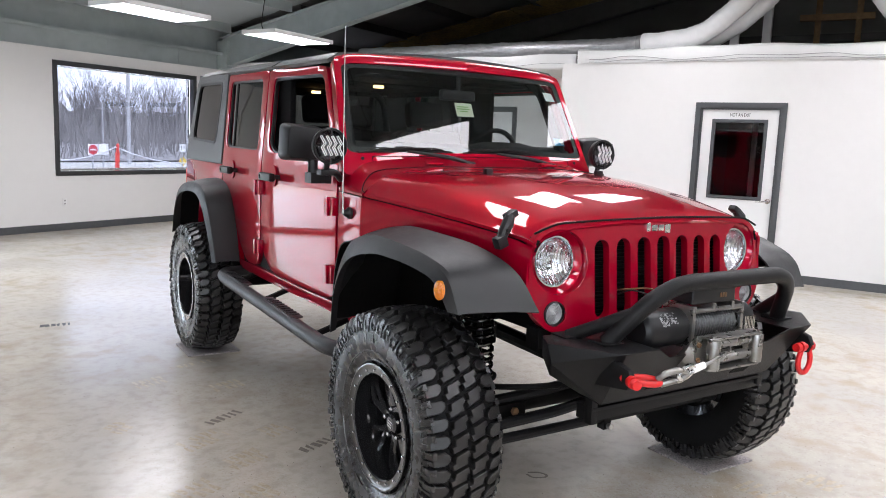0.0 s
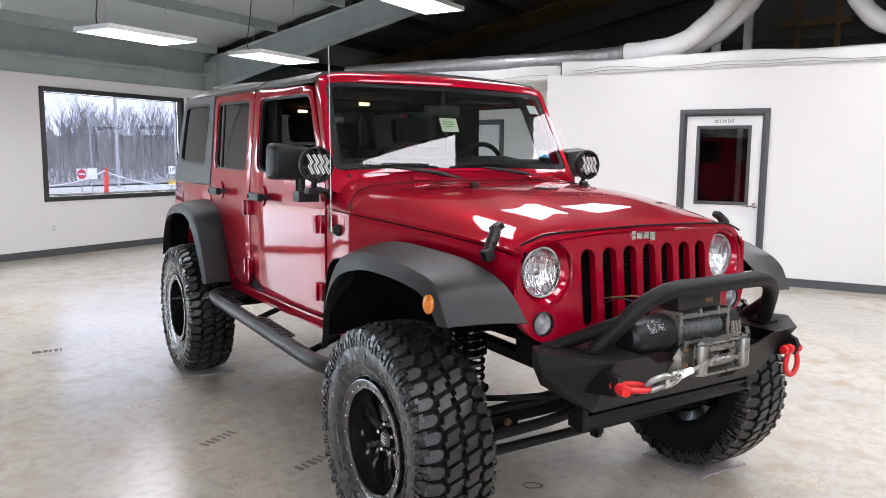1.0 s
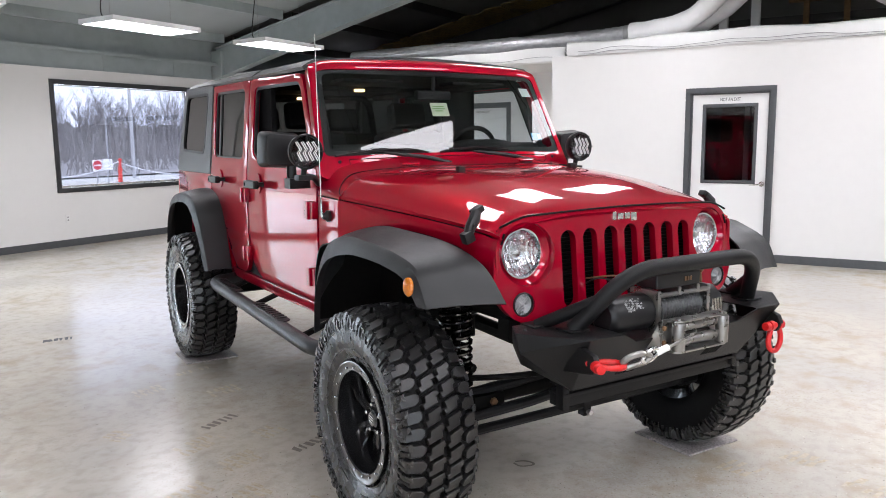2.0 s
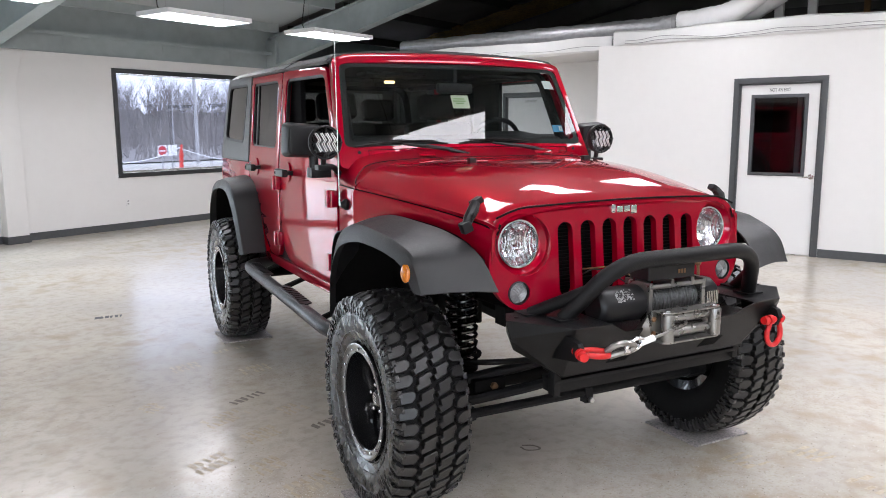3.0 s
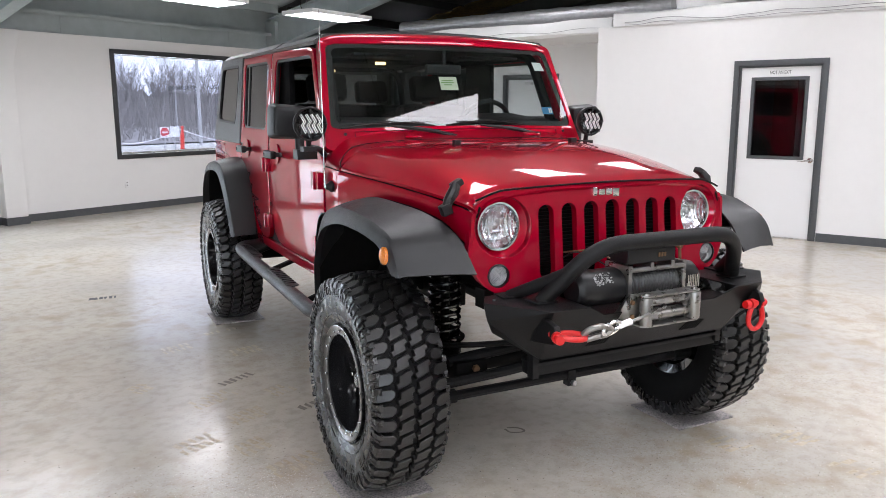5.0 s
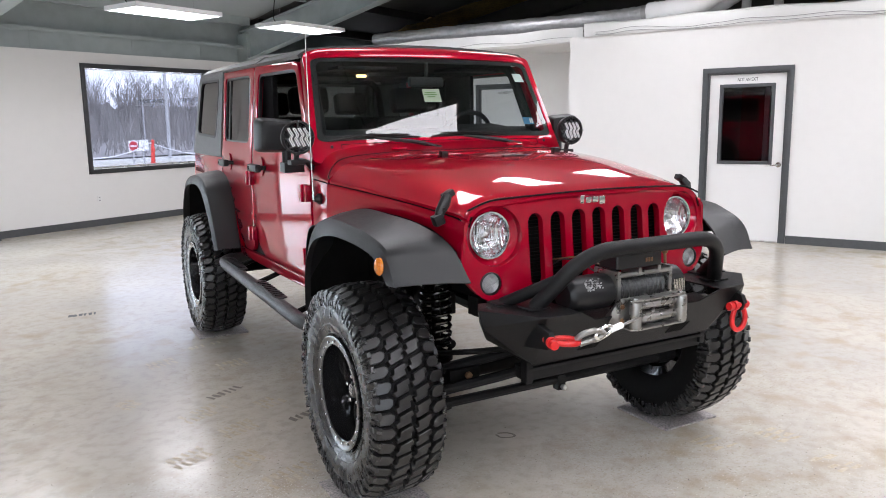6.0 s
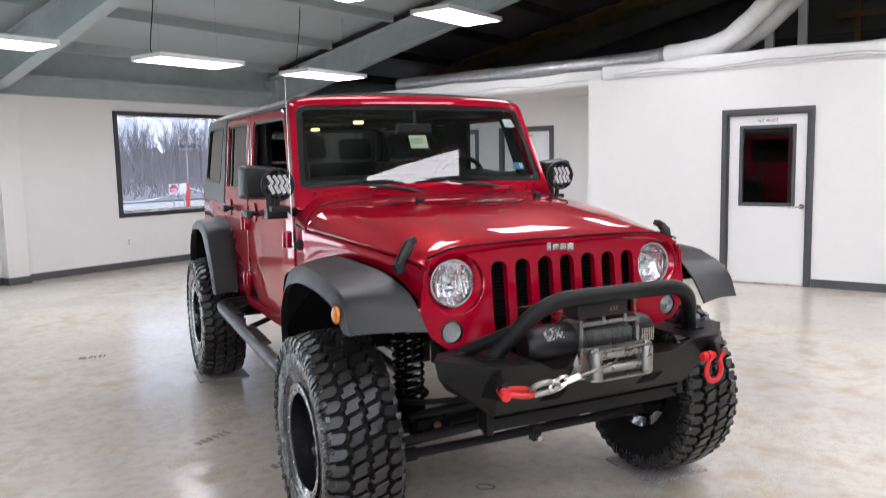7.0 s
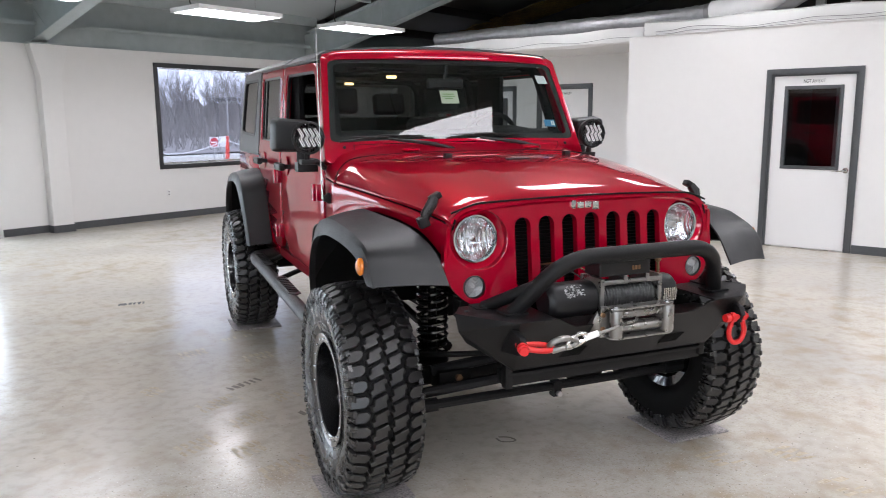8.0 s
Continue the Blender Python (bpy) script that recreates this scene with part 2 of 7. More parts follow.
WARM = glow("warm_dome_lamp", (1.0, 0.62, 0.26), 1.8)
CORE = material("radiator_core", (0.005, 0.005, 0.005), 0.6, spec=0.1)
COPPER = material("copper_wire", (0.17, 0.085, 0.035), 0.4)
RUST = material("rusty_bolt", (0.22, 0.12, 0.06), 0.7, 0.4, grain=0.5)

GRASS = material("winter_ground", (0.40, 0.385, 0.32), 0.95, grain=0.4, grain_size=3, patches=0.6, patch_size=0.15, other=(0.50, 0.50, 0.49))
APRON = material("pale_concrete_apron", (0.54, 0.545, 0.55), 0.9, grain=0.4, grain_size=8, patches=0.4, patch_size=0.4)
BARK = material("bare_bark", (0.25, 0.235, 0.23), 0.9, grain=0.4, grain_size=5, patches=0.4, patch_size=0.3)
BRUSH = material("winter_brush", (0.25, 0.24, 0.235), 0.95, grain=0.5, grain_size=1.5, patches=0.6, patch_size=0.2, other=(0.23, 0.215, 0.205))
POST_RED = material("orange_red_post", (0.75, 0.06, 0.045), 0.5)
SIGN_WHITE = material("white_sign", (0.78, 0.78, 0.78), 0.5)
SIGN_RED = material("red_sign", (0.55, 0.02, 0.04), 0.5)
SIGN_YELLOW = material("yellow_sign", (0.80, 0.52, 0.02), 0.5)
POLE = material("grey_pole", (0.42, 0.42, 0.43), 0.6, grain=0.3)


# ---- building helpers ----
def box(bm, x0, x1, y0, y1, z0, z1, m=None):
    vs = bmesh.ops.create_cube(bm, size=1)["verts"]
    for v in vs:
        v.co = Vector((x0 + (v.co.x + 0.5) * (x1 - x0), y0 + (v.co.y + 0.5) * (y1 - y0), z0 + (v.co.z + 0.5) * (z1 - z0)))
        if m:
            v.co = m @ v.co
    return vs


def bevel(bm, width, segments=2, angle=28):
    bmesh.ops.remove_doubles(bm, verts=bm.verts, dist=1e-5)
    edges = [e for e in bm.edges if len(e.link_faces) == 2 and e.calc_face_angle(0) > radians(angle)]
    bmesh.ops.bevel(bm, geom=edges, offset=width, segments=segments, profile=0.6, affect="EDGES", clamp_overlap=True)
    return bm


def bevelled_box(x0, x1, y0, y1, z0, z1, width=0.005, segments=2):
    bm = bmesh.new()
    box(bm, x0, x1, y0, y1, z0, z1)
    return bevel(bm, width, segments)


def poly(bm, pts, holes=()):
    """A flat face through 3D points, with holes, as triangles."""
    edges = []
    for ring in (pts, *holes):
        vs = [bm.verts.new(p) for p in ring]
        edges += [bm.edges.new((vs[i], vs[(i + 1) % len(vs)])) for i in range(len(vs))]
    if holes:
        return [g for g in bmesh.ops.triangle_fill(bm, use_beauty=True, use_dissolve=False, edges=edges)["geom"] if isinstance(g, bmesh.types.BMFace)]
    return bmesh.ops.contextual_create(bm, geom=edges)["faces"]


def slab(bm, pts, push, holes=()):
    """The flat shape through pts, thickened by the vector push."""
    faces = poly(bm, pts, holes)
    got = bmesh.ops.extrude_face_region(bm, geom=faces)["geom"]
    for g in got:
        if isinstance(g, bmesh.types.BMVert):
            g.co += Vector(push)
    bmesh.ops.recalc_face_normals(bm, faces=bm.faces)
    return bm


def tube(bm, pts, r, seg=10, closed=False, cap=True):
    """A round bar along pts; r is a number or one for each point."""
    pts = [Vector(p) for p in pts]
    n = len(pts)
    rs = r if isinstance(r, (list, tuple)) else [r] * n
    rings, up = [], None
    for i, p in enumerate(pts):
        a = pts[(i - 1) % n] if (closed or i) else p
        b = pts[(i + 1) % n] if (closed or i < n - 1) else p
        d = (b - a).normalized()
        if up is None:
            up = d.orthogonal().normalized()
        up = (up - d * up.dot(d)).normalized()
        side = d.cross(up)
        rings.append([bm.verts.new(p + (up * math.cos(k * math.tau / seg) + side * math.sin(k * math.tau / seg)) * rs[i]) for k in range(seg)])
    for i in range(n if closed else n - 1):
        a, b = rings[i], rings[(i + 1) % n]
        for k in range(seg):
            bm.faces.new((a[k], a[(k + 1) % seg], b[(k + 1) % seg], b[k]))
    if cap and not closed:
        bm.faces.new(rings[0][::-1])
        bm.faces.new(rings[-1])
    return bm


def smooth_path(pts, per=6):
    """Points along a soft curve through pts."""
    p = [Vector(q) for q in pts]
    p = [2 * p[0] - p[1], *p, 2 * p[-1] - p[-2]]
    out = []
    for i in range(1, len(p) - 2):
        for k in range(per):
            t = k / per
            a, b, c, d = p[i - 1:i + 3]
            out.append(0.5 * ((2 * b) + (c - a) * t + (2 * a - 5 * b + 4 * c - d) * t * t + (3 * b - a - 3 * c + d) * t ** 3))
    return out + [p[-2]]


def rounded_path(pts, radius, per=5):
    """The line through pts with its corners rounded."""
    p = [Vector(q) for q in pts]
    out = [p[0]]
    for i in range(1, len(p) - 1):
        a, b = (p[i - 1] - p[i]), (p[i + 1] - p[i])
        r = min(radius, a.length * 0.48, b.length * 0.48)
        s, e = p[i] + a.normalized() * r, p[i] + b.normalized() * r
        out += [(s * (1 - t) + p[i] * t) * (1 - t) + (p[i] * (1 - t) + e * t) * t for t in (k / per for k in range(per + 1))]
    return out + [p[-1]]


def lathe(bm, profile, seg=32, m=None, closed=False, cap=True):
    """profile: (along, radius) pairs turned round the x axis."""
    m = m or Matrix()
    rings = []
    for a, r in profile:
        rings.append([bm.verts.new(m @ Vector((a, r * math.cos(k * math.tau / seg), r * math.sin(k * math.tau / seg)))) for k in range(seg)])
    for a, b in zip(rings, rings[1:] + (rings[:1] if closed else [])):
        for k in range(seg):
            bm.faces.new((a[k], a[(k + 1) % seg], b[(k + 1) % seg], b[k]))
    if cap and not closed:
        for ring, (a, r) in ((rings[0], profile[0]), (rings[-1], profile[-1])):
            if r > 1e-4:
                bm.faces.new(ring)
    bmesh.ops.recalc_face_normals(bm, faces=bm.faces)
    return bm


def rod(bm, a, b, r, seg=10):
    return tube(bm, (a, b), r, seg)


def sheet(bm, grid, thick=0.0):
    """A surface through rows of points; thick gives it a back."""
    rows = [[bm.verts.new(p) for p in row] for row in grid]
    faces = []
    for a, b in zip(rows, rows[1:]):
        for k in range(len(a) - 1):
            faces.append(bm.faces.new((a[k], a[k + 1], b[k + 1], b[k])))
    if thick:
        bmesh.ops.recalc_face_normals(bm, faces=bm.faces)
        bmesh.ops.solidify(bm, geom=faces, thickness=thick)
    return bm


def finish(name, bm, mat, angle=35):
    me = bpy.data.meshes.new(name)
    bm.to_mesh(me)
    bm.free()
    me.materials.append(mat)
    me.polygons.foreach_set("use_smooth", [True] * len(me.polygons))
    me.set_sharp_from_angle(angle=radians(angle))
    return new(name, me)


def part(name, bm, mat, parent, label="", angle=35):
    """One mesh under a thing or under a part."""
    ob = finish(name, bm, mat, angle)
    ob.parent = parent
    return tagged(ob, label)


def again(ob, parent, m=None):
    """A further object on the mesh of ob, under parent."""
    o = new(ob.name.split(".")[0], ob.data)
    o.parent = parent
    if m is not None:
        o.matrix_basis = m
    return o


def thing(name, label, category, m=None, group="", kind=""):
    ob = tagged(new(name), label, category, group, kind)
    ob.empty_display_size = 0.1
    if m is not None:
        ob.matrix_basis = m
    return ob


def structure(name, bm, mat, label="", category="", m=ROOM, angle=30):
    ob = finish(name, bm, mat, angle)
    ob.matrix_basis = m
    return tagged(ob, label, category, kind="structure")


def mirror(bm):
    """The same shape on the other side of the vehicle."""
    for v in bm.verts:
        v.co.x = -v.co.x
    bmesh.ops.reverse_faces(bm, faces=bm.faces)
    return bm


def text_bm(words, size, m, depth=0.0008):
    """Raised lettering in the built-in font, as a bmesh."""
    cu = bpy.data.curves.new("lettering", "FONT")
    cu.body, cu.size, cu.align_x, cu.align_y, cu.extrude = words, size, "CENTER", "CENTER", depth
    ob = new("lettering", cu)
    bpy.context.view_layer.update()
    me = bpy.data.meshes.new_from_object(ob.evaluated_get(bpy.context.evaluated_depsgraph_get()))
    bpy.data.objects.remove(ob)
    bm = bmesh.new()
    bm.from_mesh(me)
    bpy.data.meshes.remove(me)
    bm.transform(m)
    return bm


# ---- the room ----
def roof_z(y):
    return EAVE + SLOPE * (WY - y) if y >= RIDGE else EAVE + SLOPE * (WY - RIDGE) - SLOPE * (RIDGE - y)


X0, Y0 = -5.6, -12.5        # the unseen walls behind and beside the camera
FAR_X = 13.0               # far end of the dark part past the door wall

bm = bmesh.new()
box(bm, X0 - 0.3, FAR_X + 0.3, Y0 - 0.3, WY + 0.25, -0.20, 0.0)
floor = structure("floor", bm, FLOOR, "sealed grey concrete floor with mud stains", "floor")

# window wall with the picture window and the glazed entrance
WIN = (3.59, 6.22, 0.81, 2.485)
GLZ = (-2.9, 1.12, 0.0, 2.35)
bm = bmesh.new()
slab(bm, [(X0, WY, 0), (GLZ[0], WY, 0), (GLZ[0], WY, GLZ[3]), (GLZ[1], WY, GLZ[3]), (GLZ[1], WY, 0), (9.4, WY, 0), (9.4, WY, 2.65), (X0, WY, 2.65)], (0, 0.22, 0),
     [[(WIN[0], WY, WIN[2]), (WIN[1], WY, WIN[2]), (WIN[1], WY, WIN[3]), (WIN[0], WY, WIN[3])]])
structure("wall_north", bm, WALL, "white painted wall with a picture window", "wall")
bm = bmesh.new()
box(bm, X0, FAR_X, WY + 0.06, WY + 0.22, 2.65, 3.45)
structure("wall_upper_panel", bm, STEEL, "pale grey steel panelling above the white wall", "wall")
bm = bmesh.new()
for x in (0.4, 2.9, 4.55, 5.9):
    box(bm, x, x + 0.006, WY + 0.056, WY + 0.06, 2.66, 2.93)
structure("panel_seams", bm, STEEL, "vertical seams in the steel panelling", "trim")
bm = bmesh.new()
box(bm, X0, WX, WY - 0.10, WY + 0.058, 2.925, 2.945)
box(bm, X0, WX, WY - 0.10, WY - 0.092, 2.89, 2.925)
structure("wall_girt", bm, STEEL, "pale painted steel girt along the eave", "beam")

# boxed column with a flared head, and its twin out of view
COL = 1.94
def column(x, name):
    bm = bmesh.new()
    slab(bm, [(x - 0.145, WY, 0), (x - 0.145, WY, 2.20), (x - 0.24, WY, 2.58), (x - 0.24, WY, 2.64), (x + 0.26, WY, 2.64), (x + 0.26, WY, 2.58), (x + 0.145, WY, 2.20), (x + 0.145, WY, 0)], (0, -0.17, 0))
    bevel(bm, 0.008)
    return structure(name, bm, WALL, "white boxed-in wall column with a flared head", "column")


column(COL, "column_1")

# walls on the other three sides
bm = bmesh.new()
slab(bm, [(WX, Y0, 0), (WX, 0.105, 0), (WX, 0.105, 2.115), (WX, 1.115, 2.115), (WX, 1.115, 0), (WX, 2.96, 0), (WX, 2.96, 2.64), (WX, Y0, 2.64)], (0.16, 0, 0))
structure("wall_east", bm, WALL, "white painted wall with a door", "wall")
WEST = [(-7.2, -4.6, 0.81, 2.485), (-3.9, -1.3, 0.81, 2.485)]
bm = bmesh.new()
slab(bm, [(X0, Y0, 0), (X0, WY + 0.2, 0), (X0, WY + 0.2, 5.4), (X0, Y0, 5.4)], (-0.2, 0, 0), [[(X0, y0, z0), (X0, y1, z0), (X0, y1, z1), (X0, y0, z1)] for y0, y1, z0, z1 in WEST])
structure("wall_west", bm, WALL, "white painted wall with two picture windows", "wall")
bm = bmesh.new()
box(bm, X0, FAR_X, Y0 - 0.2, Y0, 0, 5.4)
structure("wall_south", bm, WALL, "plain white wall", "wall")
# recess behind the door wall, with two more doors
RX = 8.3
bm = bmesh.new()
slab(bm, [(RX, 2.0, 0), (RX, 4.36, 0), (RX, 4.36, 2.11), (RX, 5.34, 2.11), (RX, 5.34, 0), (RX, 5.85, 0), (RX, 5.85, 2.11), (RX, 6.83, 2.11), (RX, 6.83, 0), (RX, WY, 0), (RX, WY, 2.62), (RX, 2.0, 2.62)], (0.12, 0, 0))
structure("wall_recess", bm, WALL, "white painted recess wall with two more doors", "wall")
bm = bmesh.new()
box(bm, WX + 0.16, RX, 2.84, 2.96, 0, 2.62)
structure("wall_return", bm, WALL, "white painted return wall", "wall")
bm = bmesh.new()
box(bm, WX + 0.12, RX + 0.1, 2.97, WY - 0.01, 2.585, 2.61)
structure("recess_soffit", bm, WALL, "white soffit over the recess", "ceiling")

# white draped header along the top of the wall
bm = bmesh.new()
grid = []
ys = [Y0 + k * 0.12 for k in range(int((2.83 - Y0) / 0.12) + 1)]
for y in ys:
    w = 0.012 * math.sin(y * 2.1) + 0.008 * math.sin(y * 5.3)
    grid.append([(WX - 0.022 + w * 0.4, y, 2.635), (WX - 0.035 + w * 0.5, y, 2.72), (WX - 0.028, y, 2.80 + w), (WX + 0.02, y, 2.825 + w), (WX + 0.20, y, 2.815)])
sheet(bm, grid, 0.01)
structure("header_band", bm, WRAP, "white sheeting folded over the wall top", "trim")
bm = bmesh.new()
grid = []
for k in range(60):
    y = 2.80 + k * (WY - 2.82) / 59
    w = 0.014 * math.sin(y * 2.7) + 0.010 * math.sin(y * 6.1)
    grid.append([(WX + 0.13 + w, y, 2.57 + w * 0.5), (WX + 0.085 + w, y, 2.60), (WX + 0.075 + w * 0.6, y, 2.70), (WX + 0.08, y, 2.775 + w * 0.6), (WX + 0.26, y, 2.785)])
sheet(bm, grid, 0.01)
structure("header_band_recess", bm, WRAP, "loose white sheeting over the recess beam", "trim")
bm = bmesh.new()
box(bm, WX + 0.13, RX, 2.97, WY, 2.612, 2.76)
structure("recess_beam", bm, WALL, "white beam over the recess", "beam")
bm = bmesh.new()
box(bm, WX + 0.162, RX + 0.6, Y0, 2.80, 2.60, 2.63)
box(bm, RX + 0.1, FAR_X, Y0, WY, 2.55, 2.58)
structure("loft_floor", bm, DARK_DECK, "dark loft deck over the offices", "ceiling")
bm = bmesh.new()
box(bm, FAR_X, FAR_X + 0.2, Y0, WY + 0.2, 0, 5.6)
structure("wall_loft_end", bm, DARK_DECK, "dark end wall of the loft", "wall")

# baseboards
bm = bmesh.new()
for x0, x1 in ((GLZ[1] + 0.06, COL - 0.146), (COL + 0.146, WX + 1.5)):
    box(bm, x0, x1, WY - 0.012, WY - 0.001, 0, 0.105)
box(bm, COL - 0.156, COL + 0.156, WY - 0.183, WY - 0.171, 0, 0.105)
box(bm, COL - 0.157, COL - 0.146, WY - 0.171, WY - 0.012, 0, 0.105)
box(bm, COL + 0.146, COL + 0.157, WY - 0.171, WY - 0.012, 0, 0.105)
box(bm, X0, GLZ[0] - 0.06, WY - 0.012, WY - 0.001, 0, 0.105)
structure("baseboard_north", bm, BASEBOARD, "charcoal rubber baseboard", "baseboard")
bm = bmesh.new()
for y0, y1 in ((Y0, 0.075), (1.145, 2.96)):
    box(bm, WX - 0.012, WX - 0.001, y0, y1, 0, 0.10)
structure("baseboard_east", bm, BASEBOARD, "charcoal rubber baseboard", "baseboard")
bm = bmesh.new()
for y0, y1 in ((2.97, 4.315), (5.385, 5.805), (6.875, WY)):
    box(bm, RX - 0.012, RX - 0.001, y0, y1, 0, 0.10)
structure("baseboard_recess", bm, BASEBOARD, "charcoal rubber baseboard", "baseboard")

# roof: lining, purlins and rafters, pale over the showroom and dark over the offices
for name, x0, x1, mat, words in (("ceiling", X0, WX + 0.05, DECK, "pale painted sagging roof lining"), ("ceiling_dark", WX + 0.05, FAR_X, DARK_DECK, "dark roof lining over the offices")):
    bm = bmesh.new()
    nx = int((x1 - x0) / 0.35)
    grid = []
    for k in range(95):
        y = WY + 0.2 - k * (WY + 0.2 - Y0) / 94
        sag = 0.045 * math.cos(y * math.tau / 1.40)
        grid.append([(x0 + (x1 - x0) * i / nx, y, roof_z(y) + 0.20 - abs(sag) * 0.6) for i in range(nx + 1)])
    sheet(bm, grid, 0.03)
    structure(name, bm, mat, words, "ceiling")


def purlin(x0, x1, y, mat, name):
    z = roof_z(y)
    bm = bmesh.new()
    slab(bm, [(x0, y - 0.004, z), (x0, y + 0.004, z), (x0, y + 0.004, z + 0.19), (x0, y - 0.004, z + 0.19)], (x1 - x0, 0, 0))
    slab(bm, [(x0, y + 0.0045, z), (x0, y + 0.065, z), (x0, y + 0.065, z + 0.02), (x0, y + 0.060, z + 0.02), (x0, y + 0.060, z + 0.006), (x0, y + 0.0045, z + 0.006)], (x1 - x0, 0, 0))
    return structure(name, bm, mat, "cold-formed steel roof purlin", "purlin")


for k in range(16):
    y = 9.15 - k * 1.40
    if y > Y0:
        purlin(X0, WX - 0.10, y, STEEL, "purlin")
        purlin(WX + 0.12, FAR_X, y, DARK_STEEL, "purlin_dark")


def rafter(x, mat, name, w=0.20):
    """A tapered I-shaped roof frame, deep over the wall."""
    bm = bmesh.new()
    ys = [WY - 0.02, 8.0, 6.5, 5.0, 3.0, RIDGE]
    bot = [2.66 + 0.235 * (WY - y) if y > 6 else roof_z(y) - 0.36 + 0.02 * (5 - y) * 0.2 for y in ys]
    bot[2] = 3.37
    bot[3] = 3.70
    lo, hi = list(zip(ys, bot)), [(y, roof_z(y) - 0.006) for y in ys]
    back = [(y, roof_z(y) - 0.36) for y in (-3.0, Y0)]
    lo, hi = lo + back, hi + [(y, roof_z(y) - 0.006) for y in (-3.0, Y0)]
    slab(bm, [(x - 0.005, y, z) for y, z in lo] + [(x - 0.005, y, z) for y, z in hi[::-1]], (0.010, 0, 0))
    for line in (lo, hi):
        for (ya, za), (yb, zb) in zip(line, line[1:]):
            slab(bm, [(x - w / 2, ya, za - 0.006), (x - w / 2, yb, zb - 0.006), (x - w / 2, yb, zb + 0.006), (x - w / 2, ya, za + 0.006)], (w, 0, 0))
    return structure(name, bm, mat, "tapered steel roof rafter", "rafter")


rafter(1.85, STEEL, "rafter_1")
rafter(WX + 0.02, STEEL, "rafter_2")
rafter(-3.2, STEEL, "rafter_3")
rafter(11.2, DARK_STEEL, "rafter_dark")
bm = bmesh.new()   # insulation showing at the dark rafter
for k in range(9):
    y = 8.6 - k * 1.05
    grid = [[(10.15 + 0.06 * math.sin(k + i * 1.7), y - i * 0.15, roof_z(y - i * 0.15) + 0.05 - 0.03 * abs(math.sin(i * 2.2 + k))), (11.05, y - i * 0.15, roof_z(y - i * 0.15) - 0.02)] for i in range(8)]
    sheet(bm, grid, 0.02)
structure("insulation", bm, BATT, "torn yellow insulation under the dark roof", "insulation")
bm = bmesh.new()   # knee plate at the column head
slab(bm, [(1.85 - 0.012, WY - 0.02, 2.66), (1.85 - 0.012, WY - 0.45, 2.80), (1.85 - 0.012, WY - 0.02, 3.15)], (0.024, 0, 0))
box(bm, COL - 0.27, COL + 0.24, WY - 0.20, WY - 0.02, 2.642, 2.658)
structure("rafter_seat", bm, STEEL, "pale steel rafter bearing on the column", "rafter")
bm = bmesh.new()
box(bm, WX - 0.06, WX + 0.12, WY - 0.20, WY + 0.05, 2.652, 3.15)
structure("column_2", bm, STEEL, "pale steel column head at the wall corner", "column")
bm = bmesh.new()   # loft: studs, beams
for x, y, z0, z1 in ((9.2, 1.2, 2.58, 4.4), (9.2, 0.75, 2.58, 4.4)):
    box(bm, x - 0.045, x + 0.045, y - 0.06, y + 0.06, z0, z1)
structure("loft_posts", bm, LAMP_BODY, "pale steel posts in the dark loft", "post")
bm = bmesh.new()
for y in (-0.4, 0.15):
    box(bm, 9.9, 9.99, y - 0.04, y + 0.04, 2.58, 3.9)
box(bm, 9.88, 10.0, -0.6, 0.4, 3.55, 3.64)
box(bm, 9.88, 10.0, -0.6, 0.4, 3.05, 3.12)
structure("loft_framing", bm, TIMBER, "raw timber framing in the dark loft", "framing")
bm = bmesh.new()
box(bm, 10.4, 10.55, -3.0, WY, 3.30, 3.42)
structure("loft_beam", bm, DARK_STEEL, "dark steel beam across the loft", "beam")


# ducts over the wall top
def duct(name, pts, r, mat, label, ribs=0.0, per=14):
    bm = bmesh.new()
    path = smooth_path(pts, per)
    rs = [r * (1 + ribs * math.sin(i * 1.9) + 0.03 * math.sin(i * 0.53)) for i in range(len(path))]
    tube(bm, path, rs, 18)
    d = thing(name, label, "duct", ROOM)
    part("sleeve", bm, mat, d, angle=60)
    return d


foil = duct("foil_duct", [(WX + 0.30, 6.6, 2.88), (WX + 0.28, 5.2, 2.885), (WX + 0.26, 3.6, 2.885), (WX + 0.22, 2.5, 2.885), (WX + 0.20, 1.95, 2.90)], 0.10, DUCT_FOIL, "silver foil flexible duct lying on the wall top", 0.05)
bm = bmesh.new()
lathe(bm, [(-0.03, 0.103), (0.03, 0.104), (0.03, 0.109), (-0.03, 0.108)], 20, pose(WX + 0.205, 1.98, 2.90, 0, 0, 90), closed=True)
part("clamp_band", bm, WIRE, foil, "grey clamp band")
duct("sleeve_duct", [(WX + 0.20, 1.93, 2.905), (WX + 0.18, 1.60, 2.92), (WX + 0.16, 1.20, 2.99), (WX + 0.18, 0.90, 3.20), (WX + 0.22, 0.62, 3.50), (WX + 0.25, 0.42, 3.90), (WX + 0.25, 0.35, 4.4)], 0.124, DUCT_WHITE, "white fabric-sleeved flexible duct bending up into the loft", 0.02)
duct("sleeve_duct", [(WX + 0.48, 1.5, 2.93), (WX + 0.42, 1.10, 2.98), (WX + 0.42, 0.75, 3.18), (WX + 0.46, 0.42, 3.52), (WX + 0.50, 0.22, 3.95), (WX + 0.5, 0.15, 4.4)], 0.12, DUCT_WHITE, "white fabric-sleeved flexible duct bending up into the loft", 0.02)
